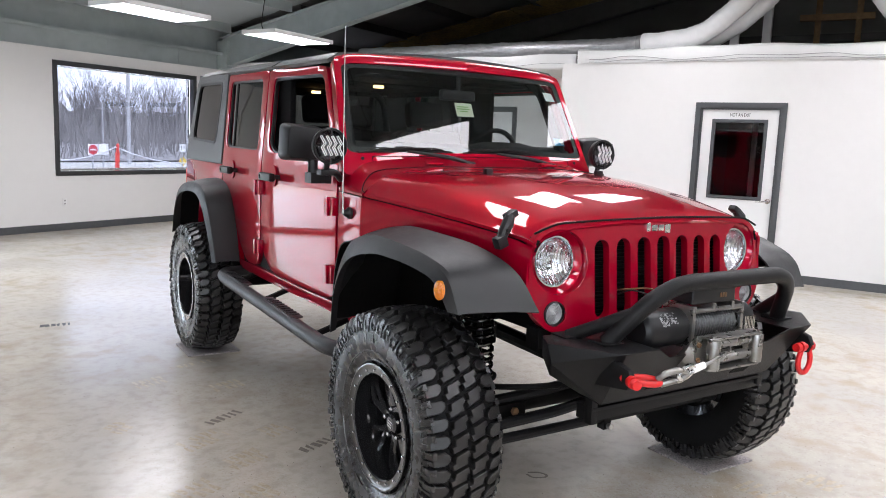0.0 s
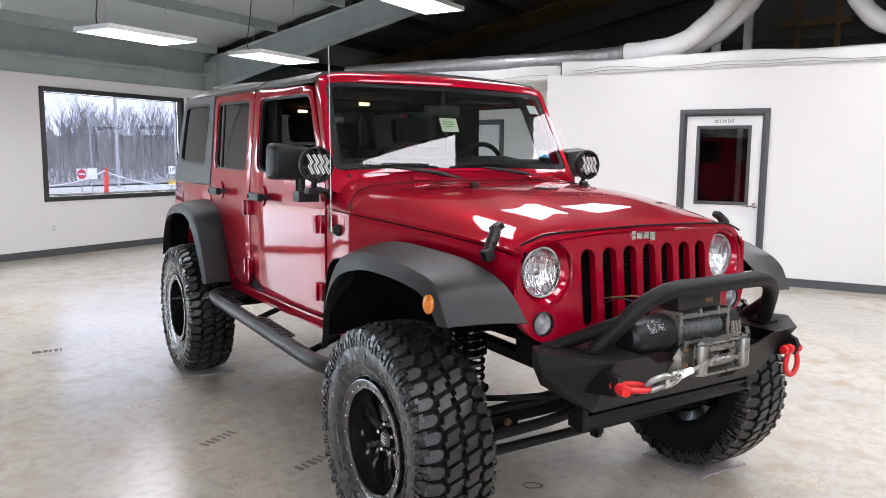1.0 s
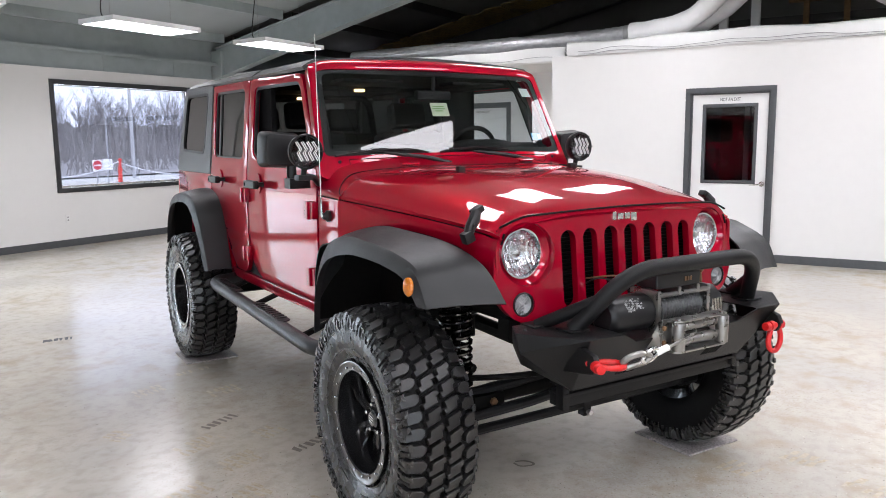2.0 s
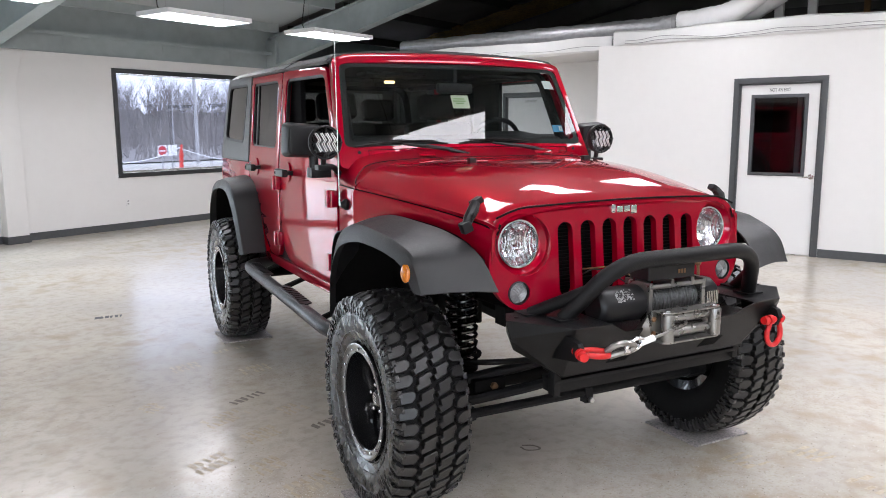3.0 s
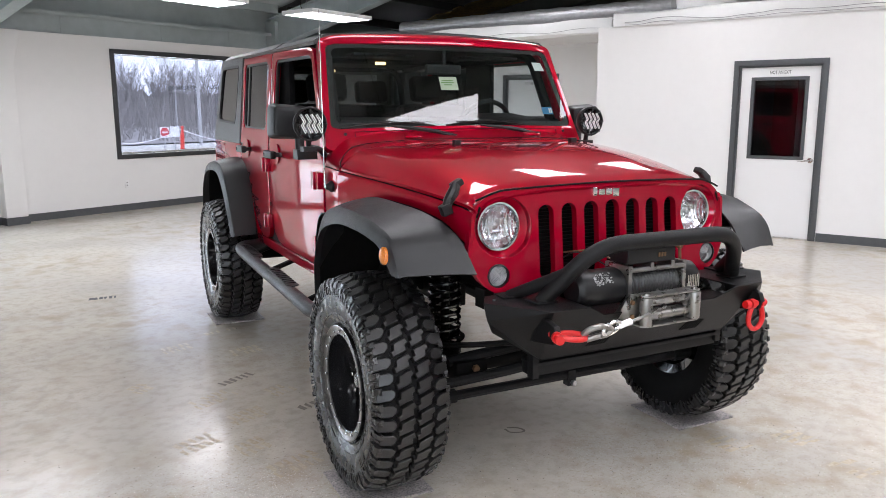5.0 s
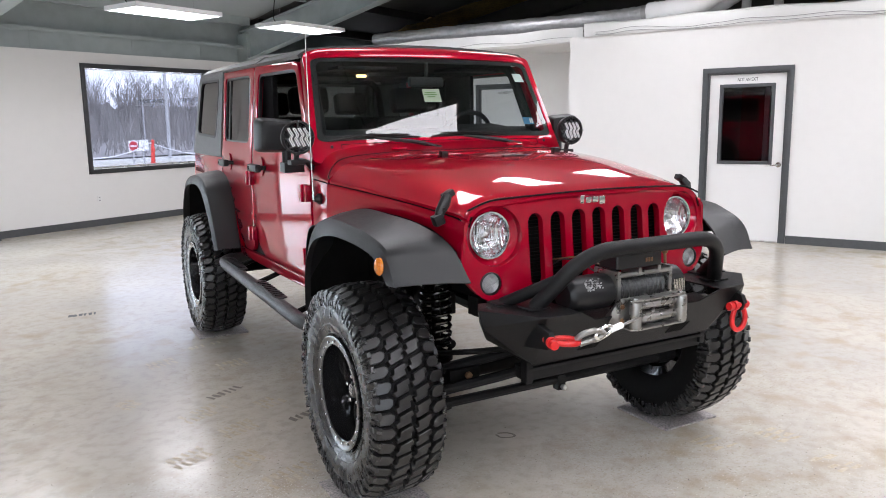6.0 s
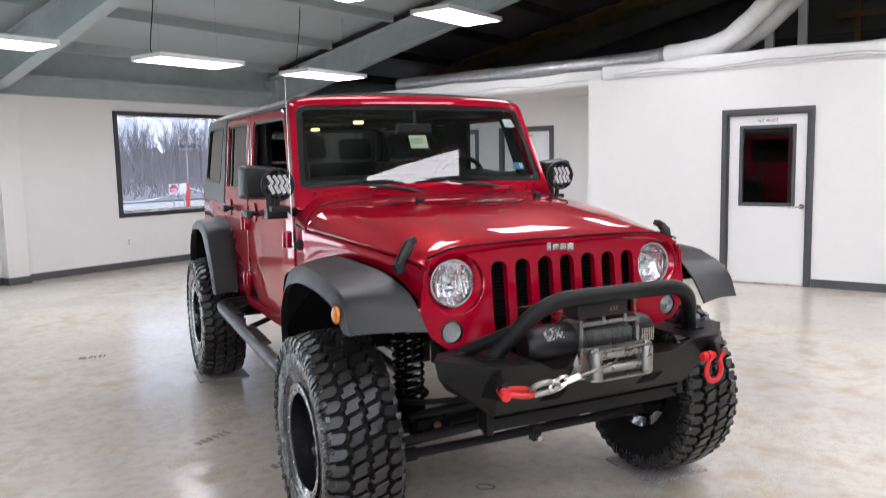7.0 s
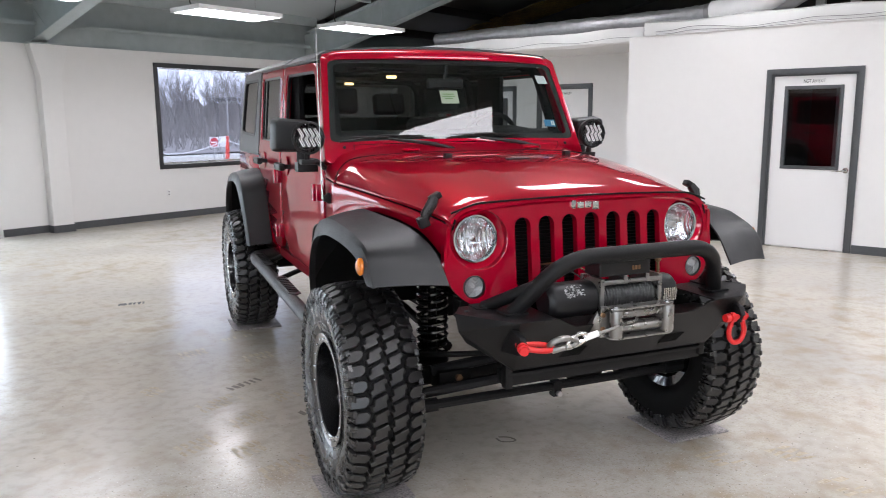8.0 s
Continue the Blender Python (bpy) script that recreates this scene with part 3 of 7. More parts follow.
duct("sleeve_duct", [(WX + 0.5, -1.3, 3.0), (WX + 0.4, -0.95, 3.15), (WX + 0.4, -0.70, 3.50), (WX + 0.45, -0.62, 4.0), (WX + 0.5, -0.6, 4.4)], 0.11, DUCT_WHITE, "white fabric-sleeved flexible duct bending up into the loft", 0.02)

# wires along the header
for name, zz, lo in (("header_wire", 2.655, 0.018), ("header_wire", 2.69, 0.03)):
    bm = bmesh.new()
    pts = [(WX - 0.045, -5.7 + k * 0.212, zz + lo * math.sin(k * 0.9) * math.sin(k * 0.23) - 0.012 * (k % 7 == 3)) for k in range(40)]
    tube(bm, smooth_path(pts, 3), 0.0035, 6)
    w = thing(name, "thin grey wire stapled along the wall header", "wire", ROOM)
    part("wire", bm, WIRE, w)
bm = bmesh.new()
tube(bm, smooth_path([(WX + 0.055, 2.9 + k * 0.25, 2.64 + 0.018 * math.sin(k * 1.3)) for k in range(16)], 3), 0.0035, 6)
w = thing("header_wire", "thin grey wire hanging along the recess header", "wire", ROOM)
part("wire", bm, WIRE, w)


# ---- doors ----
def door(name, label, m, inside, glazed=True):
    """A white flush door with a glazed light, in a charcoal frame; local x along the wall, y out of it towards the room."""
    d = tagged(new(name), label, "door", kind="structure")
    d.matrix_basis = m
    bm = bmesh.new()
    slab(bm, [(-0.53, 0.022, 0), (-0.53, 0.022, 2.135), (0.53, 0.022, 2.135), (0.53, 0.022, 0), (0.465, 0.022, 0), (0.465, 0.022, 2.07), (-0.465, 0.022, 2.07), (-0.465, 0.022, 0)], (0, -0.17, 0))
    bevel(bm, 0.004)
    part("door_frame", bm, FRAME_GREY, d, "charcoal steel frame")
    bm = bmesh.new()
    box(bm, -0.464, -0.445, -0.10, -0.004, 0.0, 2.069)
    box(bm, 0.445, 0.464, -0.10, -0.004, 0.0, 2.069)
    box(bm, -0.445, 0.445, -0.10, -0.004, 2.05, 2.069)
    part("door_stop", bm, FRAME_GREY, d)
    bm = bmesh.new()
    slab(bm, [(-0.455, -0.03, 0.012), (0.455, -0.03, 0.012), (0.455, -0.03, 2.058), (-0.455, -0.03, 2.058)], (0, -0.044, 0),
         [] if not glazed else [[(-0.29, -0.03, 0.99), (0.29, -0.03, 0.99), (0.29, -0.03, 1.90), (-0.29, -0.03, 1.90)]])
    leaf = part("leaf", bm, DOOR_WHITE, d)
    if glazed:
        bm = bmesh.new()
        slab(bm, [(-0.325, -0.016, 0.955), (0.325, -0.016, 0.955), (0.325, -0.016, 1.935), (-0.325, -0.016, 1.935)], (0, -0.07, 0),
             [[(-0.285, -0.016, 0.995), (0.285, -0.016, 0.995), (0.285, -0.016, 1.895), (-0.285, -0.016, 1.895)]])
        bevel(bm, 0.006)
        part("light_frame", bm, FRAME_GREY, leaf, "charcoal glazing frame")
        bm = bmesh.new()
        box(bm, -0.284, 0.284, -0.054, -0.048, 0.996, 1.894)
        part("pane", bm, GLASS_DOOR, leaf, "dark glass")
    part("sign", text_bm("NOT AN EXIT", 0.058, pose(0.0, -0.029, 1.985, 90, 0, 180) @ Matrix.Diagonal((0.66, 1, 1, 1))), INK, leaf, "black lettering reading NOT AN EXIT", 60)
    bm = bmesh.new()
    lathe(bm, [(-0.03, 0.032), (-0.022, 0.032), (-0.020, 0.012), (0.020, 0.012)], 18, pose(-0.40, -0.005, 0.955, 0, 0, 90) @ pose(0, 0, 0))
    part("rose", bm, NICKEL, leaf, "satin nickel rose")
    bm = bmesh.new()
    tube(bm, rounded_path([(-0.40, -0.02, 0.955), (-0.40, 0.035, 0.955), (-0.27, 0.04, 0.945)], 0.02), 0.009, 10)
    part("handle", bm, NICKEL, leaf, "satin nickel lever handle")
    bm = bmesh.new()
    box(bm, -0.445, 0.445, -0.12, 0.01, 0.001, 0.011)
    part("threshold", bm, NICKEL, d, "dull metal threshold")
    for z in (0.25, 1.05, 1.85):
        bm = bmesh.new()
        rod(bm, (0.458, -0.016, z - 0.05), (0.458, -0.016, z + 0.05), 0.009, 8)
        part("hinge", bm, NICKEL, leaf)
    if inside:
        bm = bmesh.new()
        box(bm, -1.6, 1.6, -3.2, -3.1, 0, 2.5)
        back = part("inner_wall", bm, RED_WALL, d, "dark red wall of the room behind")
    return d


door("door_1", "white flush door with a dark glazed light and charcoal frame", ROOM @ pose(WX, 0.61, 0, 0, 0, 90), True)
door("door_2", "white flush door with charcoal frame in the recess", ROOM @ pose(RX, 4.85, 0, 0, 0, 90), False, False)
door("door_3", "white door with a glazed light and charcoal frame in the recess", ROOM @ pose(RX, 6.34, 0, 0, 0, 90), False)
bm = bmesh.new()
box(bm, WX + 2.2, WX + 2.28, -1.5, 2.8, 0, 2.6)
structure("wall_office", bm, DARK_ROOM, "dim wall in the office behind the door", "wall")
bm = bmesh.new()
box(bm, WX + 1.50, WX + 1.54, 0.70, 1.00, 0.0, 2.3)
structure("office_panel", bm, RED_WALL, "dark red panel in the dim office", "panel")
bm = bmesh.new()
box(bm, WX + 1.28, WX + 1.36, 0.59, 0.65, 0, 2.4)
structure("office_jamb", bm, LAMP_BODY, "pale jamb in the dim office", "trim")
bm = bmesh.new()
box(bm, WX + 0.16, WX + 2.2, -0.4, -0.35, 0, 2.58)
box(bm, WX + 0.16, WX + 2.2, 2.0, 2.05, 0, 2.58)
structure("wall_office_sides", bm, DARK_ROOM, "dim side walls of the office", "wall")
bm = bmesh.new()
box(bm, RX + 0.9, RX + 0.94, 3.6, WY, 0, 2.54)
structure("wall_behind_recess", bm, WALL, "white wall behind the second door", "wall")


# ---- windows ----
def window(name, x0, x1, z0, z1, face, label, mullions=(), rails=(), panes=GLASS_CLEAR, m=ROOM):
    w = tagged(new(name), label, "window", kind="structure")
    w.matrix_basis = m
    bm = bmesh.new()
    slab(bm, [(x0, WY - 0.02, z0), (x1, WY - 0.02, z0), (x1, WY - 0.02, z1), (x0, WY - 0.02, z1)], (0, 0.10, 0),
         [[(x0 + face, WY - 0.02, z0 + face), (x1 - face, WY - 0.02, z0 + face), (x1 - face, WY - 0.02, z1 - face), (x0 + face, WY - 0.02, z1 - face)]])
    bevel(bm, 0.006)
    part("window_frame", bm, FRAME_BLACK, w)
    bm = bmesh.new()
    for f in (0.0,):
        slab(bm, [(x0 + face + 0.001, WY + 0.09, z0 + face), (x1 - face, WY + 0.09, z0 + face), (x1 - face, WY + 0.09, z1 - face), (x0 + face + 0.001, WY + 0.09, z1 - face)], (0, 0.05, 0),
             [[(x0 + face + 0.03, WY + 0.09, z0 + face + 0.03), (x1 - face - 0.03, WY + 0.09, z0 + face + 0.03), (x1 - face - 0.03, WY + 0.09, z1 - face - 0.015), (x0 + face + 0.03, WY + 0.09, z1 - face - 0.015)]])
    part("sash", bm, NICKEL, w, "bare aluminium outer sash")
    for x in mullions:
        bm = bevelled_box(x - 0.03, x + 0.03, WY - 0.015, WY + 0.08, z0 + face, z1 - face, 0.005)
        part("mullion", bm, FRAME_BLACK, w)
    for z in rails:
        bm = bevelled_box(x0 + face, x1 - face, WY - 0.01, WY + 0.075, z - 0.03, z + 0.03, 0.005)
        part("rail", bm, FRAME_BLACK, w)
    bm = bmesh.new()
    box(bm, x0 + face, x1 - face, WY + 0.10, WY + 0.106, z0 + face, z1 - face)
    pane = part("pane", bm, panes, w, "clear glass")
    pane.visible_shadow = False
    return w


window("window_1", *WIN, 0.07, "dark-framed picture window onto a road and bare woods", panes=GLASS_DIMMED)
window("window_2", *GLZ, 0.06, "dark-framed full-height glazed entrance", (-1.30,), ())
for k, opening in enumerate(WEST):
    window("window_%d" % (k + 3), *opening, 0.07, "dark-framed picture window", m=ROOM @ pose(X0 + WY, 0, 0, 0, 0, 90))
bm = bevelled_box(-0.035, 0.035, -0.006, 0.0, -0.057, 0.057, 0.003)
o = thing("wall_outlet", "white electrical outlet on the white wall", "outlet", ROOM @ pose(3.72, WY, 0.42))
part("plate", bm, DOOR_WHITE, o)
for z in (-0.022, 0.022):
    bm = bmesh.new()
    box(bm, -0.012, 0.012, -0.008, -0.006, z - 0.010, z + 0.010)
    part("socket", bm, WIRE, o)


# ---- lamps ----
def panel_lamp(x, y, z, turn=0.0):
    """A suspended flat light panel on wires, with its cable."""
    p = thing("panel_lamp", "white suspended flat light panel, switched on", "lamp", ROOM @ pose(x, y, z, 0, 0, turn), "ceiling light panels")
    top = roof_z(y) + 0.02 - z
    bm = bmesh.new()
    slab(bm, [(-0.61, -0.305, 0.0), (0.61, -0.305, 0.0), (0.61, 0.305, 0.0), (-0.61, 0.305, 0.0)], (0, 0, 0.055), [[(-0.585, -0.28, 0), (0.585, -0.28, 0), (0.585, 0.28, 0), (-0.585, 0.28, 0)]])
    box(bm, -0.585, 0.585, -0.28, 0.28, 0.040, 0.054)
    part("housing", bm, LAMP_BODY, p)
    bm = bmesh.new()
    box(bm, -0.584, 0.584, -0.279, 0.279, 0.002, 0.012)
    part("diffuser", bm, LAMP_GLOW, p, "glowing white diffuser")
    for sx in (-0.42, 0.42):
        bm = bmesh.new()
        rod(bm, (sx, 0, 0.055), (sx, 0, top), 0.0018, 5)
        tube(bm, [(sx, 0, top - 0.16), (sx, 0, top - 0.05)], [0.003, 0.009], 6)
        part("hanger", bm, WIRE, p)
    bm = bmesh.new()
    tube(bm, smooth_path([(-0.50, 0, 0.05), (-0.52, 0.02, 0.16), (-0.49, -0.02, top * 0.6), (-0.43, 0, top)], 5), 0.007, 6)
    part("cable", bm, CABLE, p, "black supply cable")
    return p


# x < 0, y < -3 and (5.4, -1.36): unseen panels, added as fill light
for x, y, z in ((0.55, 6.50, 2.87), (2.93, 6.50, 2.87), (5.25, 6.50, 2.88), (0.60, 4.25, 3.45), (3.15, 4.25, 3.45), (5.40, 4.15, 3.45), (0.5, 1.35, 3.50), (3.0, 1.35, 3.50), (5.40, 1.35, 3.50), (2.92, -1.36, 3.45), (5.4, -1.36, 3.45), (-4.2, 1.35, 3.5), (-4.2, -1.2, 3.5), (-4.2, -3.1, 3.5), (-1.85, -1.2, 3.5), (-1.85, -3.1, 3.5), (0.5, -3.1, 3.5), (3.0, -3.1, 3.5), (-1.85, -4.8, 3.5), (0.5, -4.8, 3.5), (3.0, -4.8, 3.5), (5.4, -4.8, 3.5), (-1.85, -7.2, 3.1), (0.5, -7.2, 3.1), (3.0, -7.2, 3.1)):
    panel_lamp(x, y, z)
panel_lamp(0.54, -1.07, 3.45, -10.5)     # hangs a little askew


# ---- the vehicle: x across (passenger side negative), y back from the front axle, z up ----
truck = thing("off_road_vehicle", "lifted cherry red four-door off-road vehicle with black flares and hardtop", "car")


def side_x(z):
    """Half width of the body side at height z."""
    if z <= 1.33:
        return 0.797 - 0.10 * max(0.0, 1.0 - z) ** 2 - 0.08 * max(0.0, z - 1.12) ** 2
    return 0.7935 - 0.09 * (z - 1.33)


def side_panel(pts, holes=(), out=0.0, thick=0.035, round_=0.006, bend=True):
    """A body-side panel on the passenger side from its outline in (y, z)."""
    bm = bmesh.new()
    slab(bm, [(-1.0, y, z) for y, z in pts], (thick, 0, 0), [[(-1.0, y, z) for y, z in h] for h in holes])
    for k in range(16):
        z = 0.66 + k * 0.085
        bmesh.ops.bisect_plane(bm, geom=bm.verts[:] + bm.edges[:] + bm.faces[:], plane_co=(0, 0, z), plane_no=(0, 0, 1), dist=1e-4)
    for k in range(13):
        bmesh.ops.bisect_plane(bm, geom=bm.verts[:] + bm.edges[:] + bm.faces[:], plane_co=(0, 0.93 + k * 0.1, 0), plane_no=(0, 1, 0), dist=1e-4)
    for v in bm.verts:      # the sides draw in a little towards the front
        v.co.x = v.co.x + 1.0 - side_x(v.co.z) - out + 0.023 * min(1.1, max(0.0, 2.0 - v.co.y)) ** 2
    bevel(bm, round_, 2, 50)
    return bm


def both(name, bm, mat, parent=truck, label="", angle=35):
    """The part on the passenger side and its mirror image."""
    other = mirror(bm.copy())
    return part(name, bm, mat, parent, label, angle), part(name, other, mat, parent, label, angle)


def rounded(pts, r, per=4):
    """A closed outline with rounded corners, 2D."""
    n, out = len(pts), []
    for i in range(n):
        a, p, b = (Vector(pts[j % n]).to_2d() for j in (i - 1, i, i + 1))
        ri = r[i] if isinstance(r, (list, tuple)) else r
        if ri <= 0:
            out.append(tuple(p))
            continue
        ra = min(ri, (a - p).length * 0.48)
        rb = min(ri, (b - p).length * 0.48)
        s, e = p + (a - p).normalized() * ra, p + (b - p).normalized() * rb
        for k in range(per + 1):
            t = k / per
            q = (s * (1 - t) + p * t) * (1 - t) + (p * (1 - t) + e * t) * t
            out.append((q.x, q.y))
    return out


# doors
FD = rounded([(0.968, 0.765), (1.05, 0.722), (1.85, 0.722), (2.015, 0.86), (2.015, 1.905), (1.215, 1.885), (0.985, 1.46), (0.968, 1.33)], [0.05, 0.04, 0.14, 0.10, 0.04, 0.05, 0.10, 0.05], 6)
FW = rounded([(1.085, 1.43), (1.845, 1.425), (1.93, 1.47), (1.93, 1.855), (1.235, 1.845), (1.075, 1.50)], [0.03, 0.04, 0.04, 0.05, 0.05, 0.06])
RD = rounded([(2.030, 0.86), (2.10, 0.722), (2.30, 0.722), (2.42, 0.80), (2.62, 1.12), (2.84, 1.20), (2.84, 1.915), (2.030, 1.905)], [0.10, 0.06, 0.06, 0.12, 0.2, 0.10, 0.03, 0.03], 6)
RW = rounded([(2.12, 1.43), (2.74, 1.435), (2.775, 1.47), (2.775, 1.87), (2.12, 1.86)], 0.045)
for outline, hole, glass_mat, hinges in ((FD, FW, None, (0.905, (1.20, 0.87))), (RD, RW, TINT, (1.985, (1.215, 0.86)))):
    doors = both("door", side_panel(outline, [hole], 0.004), PAINT)
    cy = sum(p[0] for p in hole) / len(hole)
    cz = sum(p[1] for p in hole) / len(hole)
    inner = [(cy + (y - cy) * 0.965, cz + (z - cz) * 0.945) for y, z in hole]
    seal = side_panel([(cy + (y - cy) * 1.012, cz + (z - cz) * 1.02) for y, z in hole], [inner], -0.004, 0.02, 0.003)
    seals = both("window_seal", seal, BLACK, doors[0], "black rubber window seal")
    seals[1].parent = doors[1]
    if glass_mat:
        panes = both("pane", side_panel([(cy + (y - cy) * 0.99, cz + (z - cz) * 0.98) for y, z in hole], (), -0.014, 0.004, 0.0), glass_mat, doors[0], "smoked glass")
    else:
        # the passenger window is wound down; the driver's is clear and closed
        pane = part("pane", mirror(side_panel([(cy + (y - cy) * 0.99, cz + (z - cz) * 0.98) for y, z in hole], (), -0.014, 0.004, 0.0)), LENS, doors[1], "clear glass")
    if glass_mat:
        panes[1].parent = doors[1]
    if outline is RD:
        bars = both("divider", side_panel([(2.655, 1.44), (2.685, 1.44), (2.70, 1.865), (2.67, 1.865)], (), -0.006, 0.012, 0.002), BLACK, doors[0], "black window divider bar")
        bars[1].parent = doors[1]
    # handles
    hy = 1.80 if outline is FD else 2.60
    bm = bmesh.new()
    lathe(bm, [(-0.004, 0.052), (0.0, 0.056), (0.010, 0.050)], 20, Matrix.Translation((-0.803, hy - 0.02, 1.295)) @ Matrix.Diagonal((1, 0.8, 1.1, 1)))
    cups = both("handle_cup", bm, PAINT, doors[0])
    cups[1].parent = doors[1]
    bm = bevelled_box(-0.872, -0.836, hy - 0.135, hy + 0.055, 1.268, 1.314, 0.013, 3)
    box(bm, -0.838, -0.800, hy - 0.115, hy - 0.085, 1.280, 1.304)
    box(bm, -0.838, -0.800, hy + 0.000, hy + 0.035, 1.280, 1.304)
    hs = both("handle", bm, BLACK, doors[0], "black pull handle")
    hs[1].parent = doors[1]
    bm = bmesh.new()
    lathe(bm, [(0.0, 0.014), (0.006, 0.013)], 14, Matrix.Translation((-0.872, hy + 0.028, 1.292)))
    bs = both("push_button", bm, CHROME, doors[0], "chrome push button")
    bs[1].parent = doors[1]
    # outside hinges
    y, zs = hinges
    for z in zs:
        bm = bmesh.new()
        slab(bm, [(-0.812, y + 0.030, z - 0.042), (-0.812, y + 0.115, z - 0.024), (-0.812, y + 0.115, z + 0.024), (-0.812, y + 0.030, z + 0.042)], (0.014, 0, 0))
        box(bm, -0.846, -0.800, y + 0.012, y + 0.050, z - 0.045, z + 0.045)
        box(bm, -0.832, -0.798, y - 0.018, y + 0.016, z - 0.043, z + 0.043)
        bevel(bm, 0.006)
        hh = both("hinge", bm, PAINT, doors[0])
        hh[1].parent = doors[1]
        for dz in (-0.018, 0.018):
            bm = bmesh.new()
            lathe(bm, [(0.0, 0.006), (0.004, 0.005)], 8, Matrix.Translation((-0.817, y + 0.085, z + dz)))
            bb = both("hinge_bolt", bm, BLACK, doors[0])
            bb[1].parent = doors[1]

# body side pieces between and round the doors
bm = side_panel(rounded([(0.735, 0.70), (0.96, 0.70), (0.960, 1.30), (0.925, 1.270), (0.77, 1.268), (0.60, 1.265), (0.60, 1.12), (0.66, 0.95)], 0.0), (), 0.0)
for v in bm.verts:           # it swells out to meet the fender
    v.co.x -= 0.037 * min(1.0, max(0.0, (0.96 - v.co.y) / 0.35))
both("cowl_side", bm, PAINT)
both("rocker", side_panel([(0.55, 0.655), (2.45, 0.655), (2.45, 0.715), (0.55, 0.715)], (), 0.002, 0.06), PAINT)
both("seal_gap", side_panel([(0.95, 0.69), (2.86, 0.69), (2.86, 1.42), (0.95, 1.42)], (), -0.022, 0.01, 0.0), CORE, label="black door gap")
QUARTER = rounded([(2.86, 1.315), (2.86, 1.19), (2.65, 1.10), (2.50, 0.85), (2.43, 0.70), (2.47, 0.66), (2.50, 0.80), (2.62, 1.02), (2.80, 1.10), (3.25, 1.10), (3.45, 0.95), (3.55, 0.72), (3.82, 0.72), (3.84, 1.315)], 0.03)
both("quarter_panel", side_panel(QUARTER, (), 0.0, 0.04), PAINT)
bm = bmesh.new()
box(bm, -0.78, 0.78, 3.80, 3.84, 0.70, 1.31)
part("tailgate", bevel(bm, 0.01), PAINT, truck)
for sx in (-1, 1):
    bm = bevelled_box(sx * 0.72 - 0.07, sx * 0.72 + 0.07, 3.842, 3.90, 1.02, 1.24, 0.012)
    part("tail_lamp", bm, AMBER if sx > 5 else RED_POWDER, truck, "red tail lamp")

# hardtop: quarters with windows, roof, rear
HT = rounded([(2.858, 1.318), (3.83, 1.318), (3.80, 1.45), (3.64, 1.945), (2.858, 1.925)], [0.0, 0.03, 0.05, 0.08, 0.0], 5)
HW = rounded([(3.03, 1.455), (3.675, 1.475), (3.575, 1.885), (2.96, 1.875)], 0.06)
tops = both("hardtop_quarter", side_panel(HT, [HW], 0.008, 0.04, 0.008), TOP, label="textured black hardtop quarter")
cy, cz = 3.31, 1.67
seals = both("window_seal", side_panel([(cy + (y - cy) * 1.02, cz + (z - cz) * 1.03) for y, z in HW], [[(cy + (y - cy) * 0.965, cz + (z - cz) * 0.945) for y, z in HW]], 0.011, 0.02, 0.003), BLACK, tops[0])
seals[1].parent = tops[1]
panes = both("pane", side_panel([(cy + (y - cy) * 0.98, cz + (z - cz) * 0.97) for y, z in HW], (), -0.001, 0.004, 0.0), TINT, tops[0], "smoked glass")
panes[1].parent = tops[1]


def roof_sheet(y0, y1, inset=0.0, lift=0.0, n=12):
    grid = []
    for j in range(9):
        y = y0 + (y1 - y0) * j / 8
        ze = 1.925 + 0.024 * min(1.0, (y - 1.15) / 2.0)
        row = []
        for i in range(2 * n + 1):
            u = -1 + i / n
            hw = 0.742 - inset
            edge = min(1.0, (1 - abs(u)) / 0.075)
            row.append((u * hw, y, ze + lift + 0.040 * (1 - u * u) + 0.032 * math.sin(edge * math.pi / 2) - 0.012))
        grid.append(row)
    return sheet(bmesh.new(), grid, 0.02)


part("roof_panel", roof_sheet(1.185, 1.99), TOP, truck, "removable textured black front roof panel", 50)
part("hardtop_roof", roof_sheet(2.0, 3.64, lift=0.004), TOP, truck, "textured black hardtop roof", 50)
bm = bmesh.new()
slab(bm, [(-0.74, 3.635, 1.955), (0.74, 3.635, 1.955), (0.78, 3.83, 1.32), (-0.78, 3.83, 1.32)], (0, -0.02, 0), [[(-0.60, 3.665, 1.86), (0.60, 3.665, 1.86), (0.64, 3.80, 1.42), (-0.64, 3.80, 1.42)]])
part("hardtop_rear", bm, TOP, truck)
bm = bmesh.new()
slab(bm, [(-0.61, 3.655, 1.87), (0.61, 3.655, 1.87), (0.65, 3.795, 1.41), (-0.65, 3.795, 1.41)], (0, -0.004, 0))
part("rear_glass", bm, REAR_TINT, truck, "smoked rear glass")

# windscreen frame: leaning plane from (y 0.90, z 1.41) to (y 1.17, z 1.945)
def ws(x, s, out=0.0):
    """A point of the windscreen plane, s from 0 at the base to 1 at the header."""
    y, z = 0.895 + 0.270 * s, 1.405 + 0.535 * s
    n = Vector((0, -0.893, 0.450))
    bow = 0.03 * (1 - (x / 0.75) ** 2)
    return Vector((x, y, z)) + n * (out + bow)


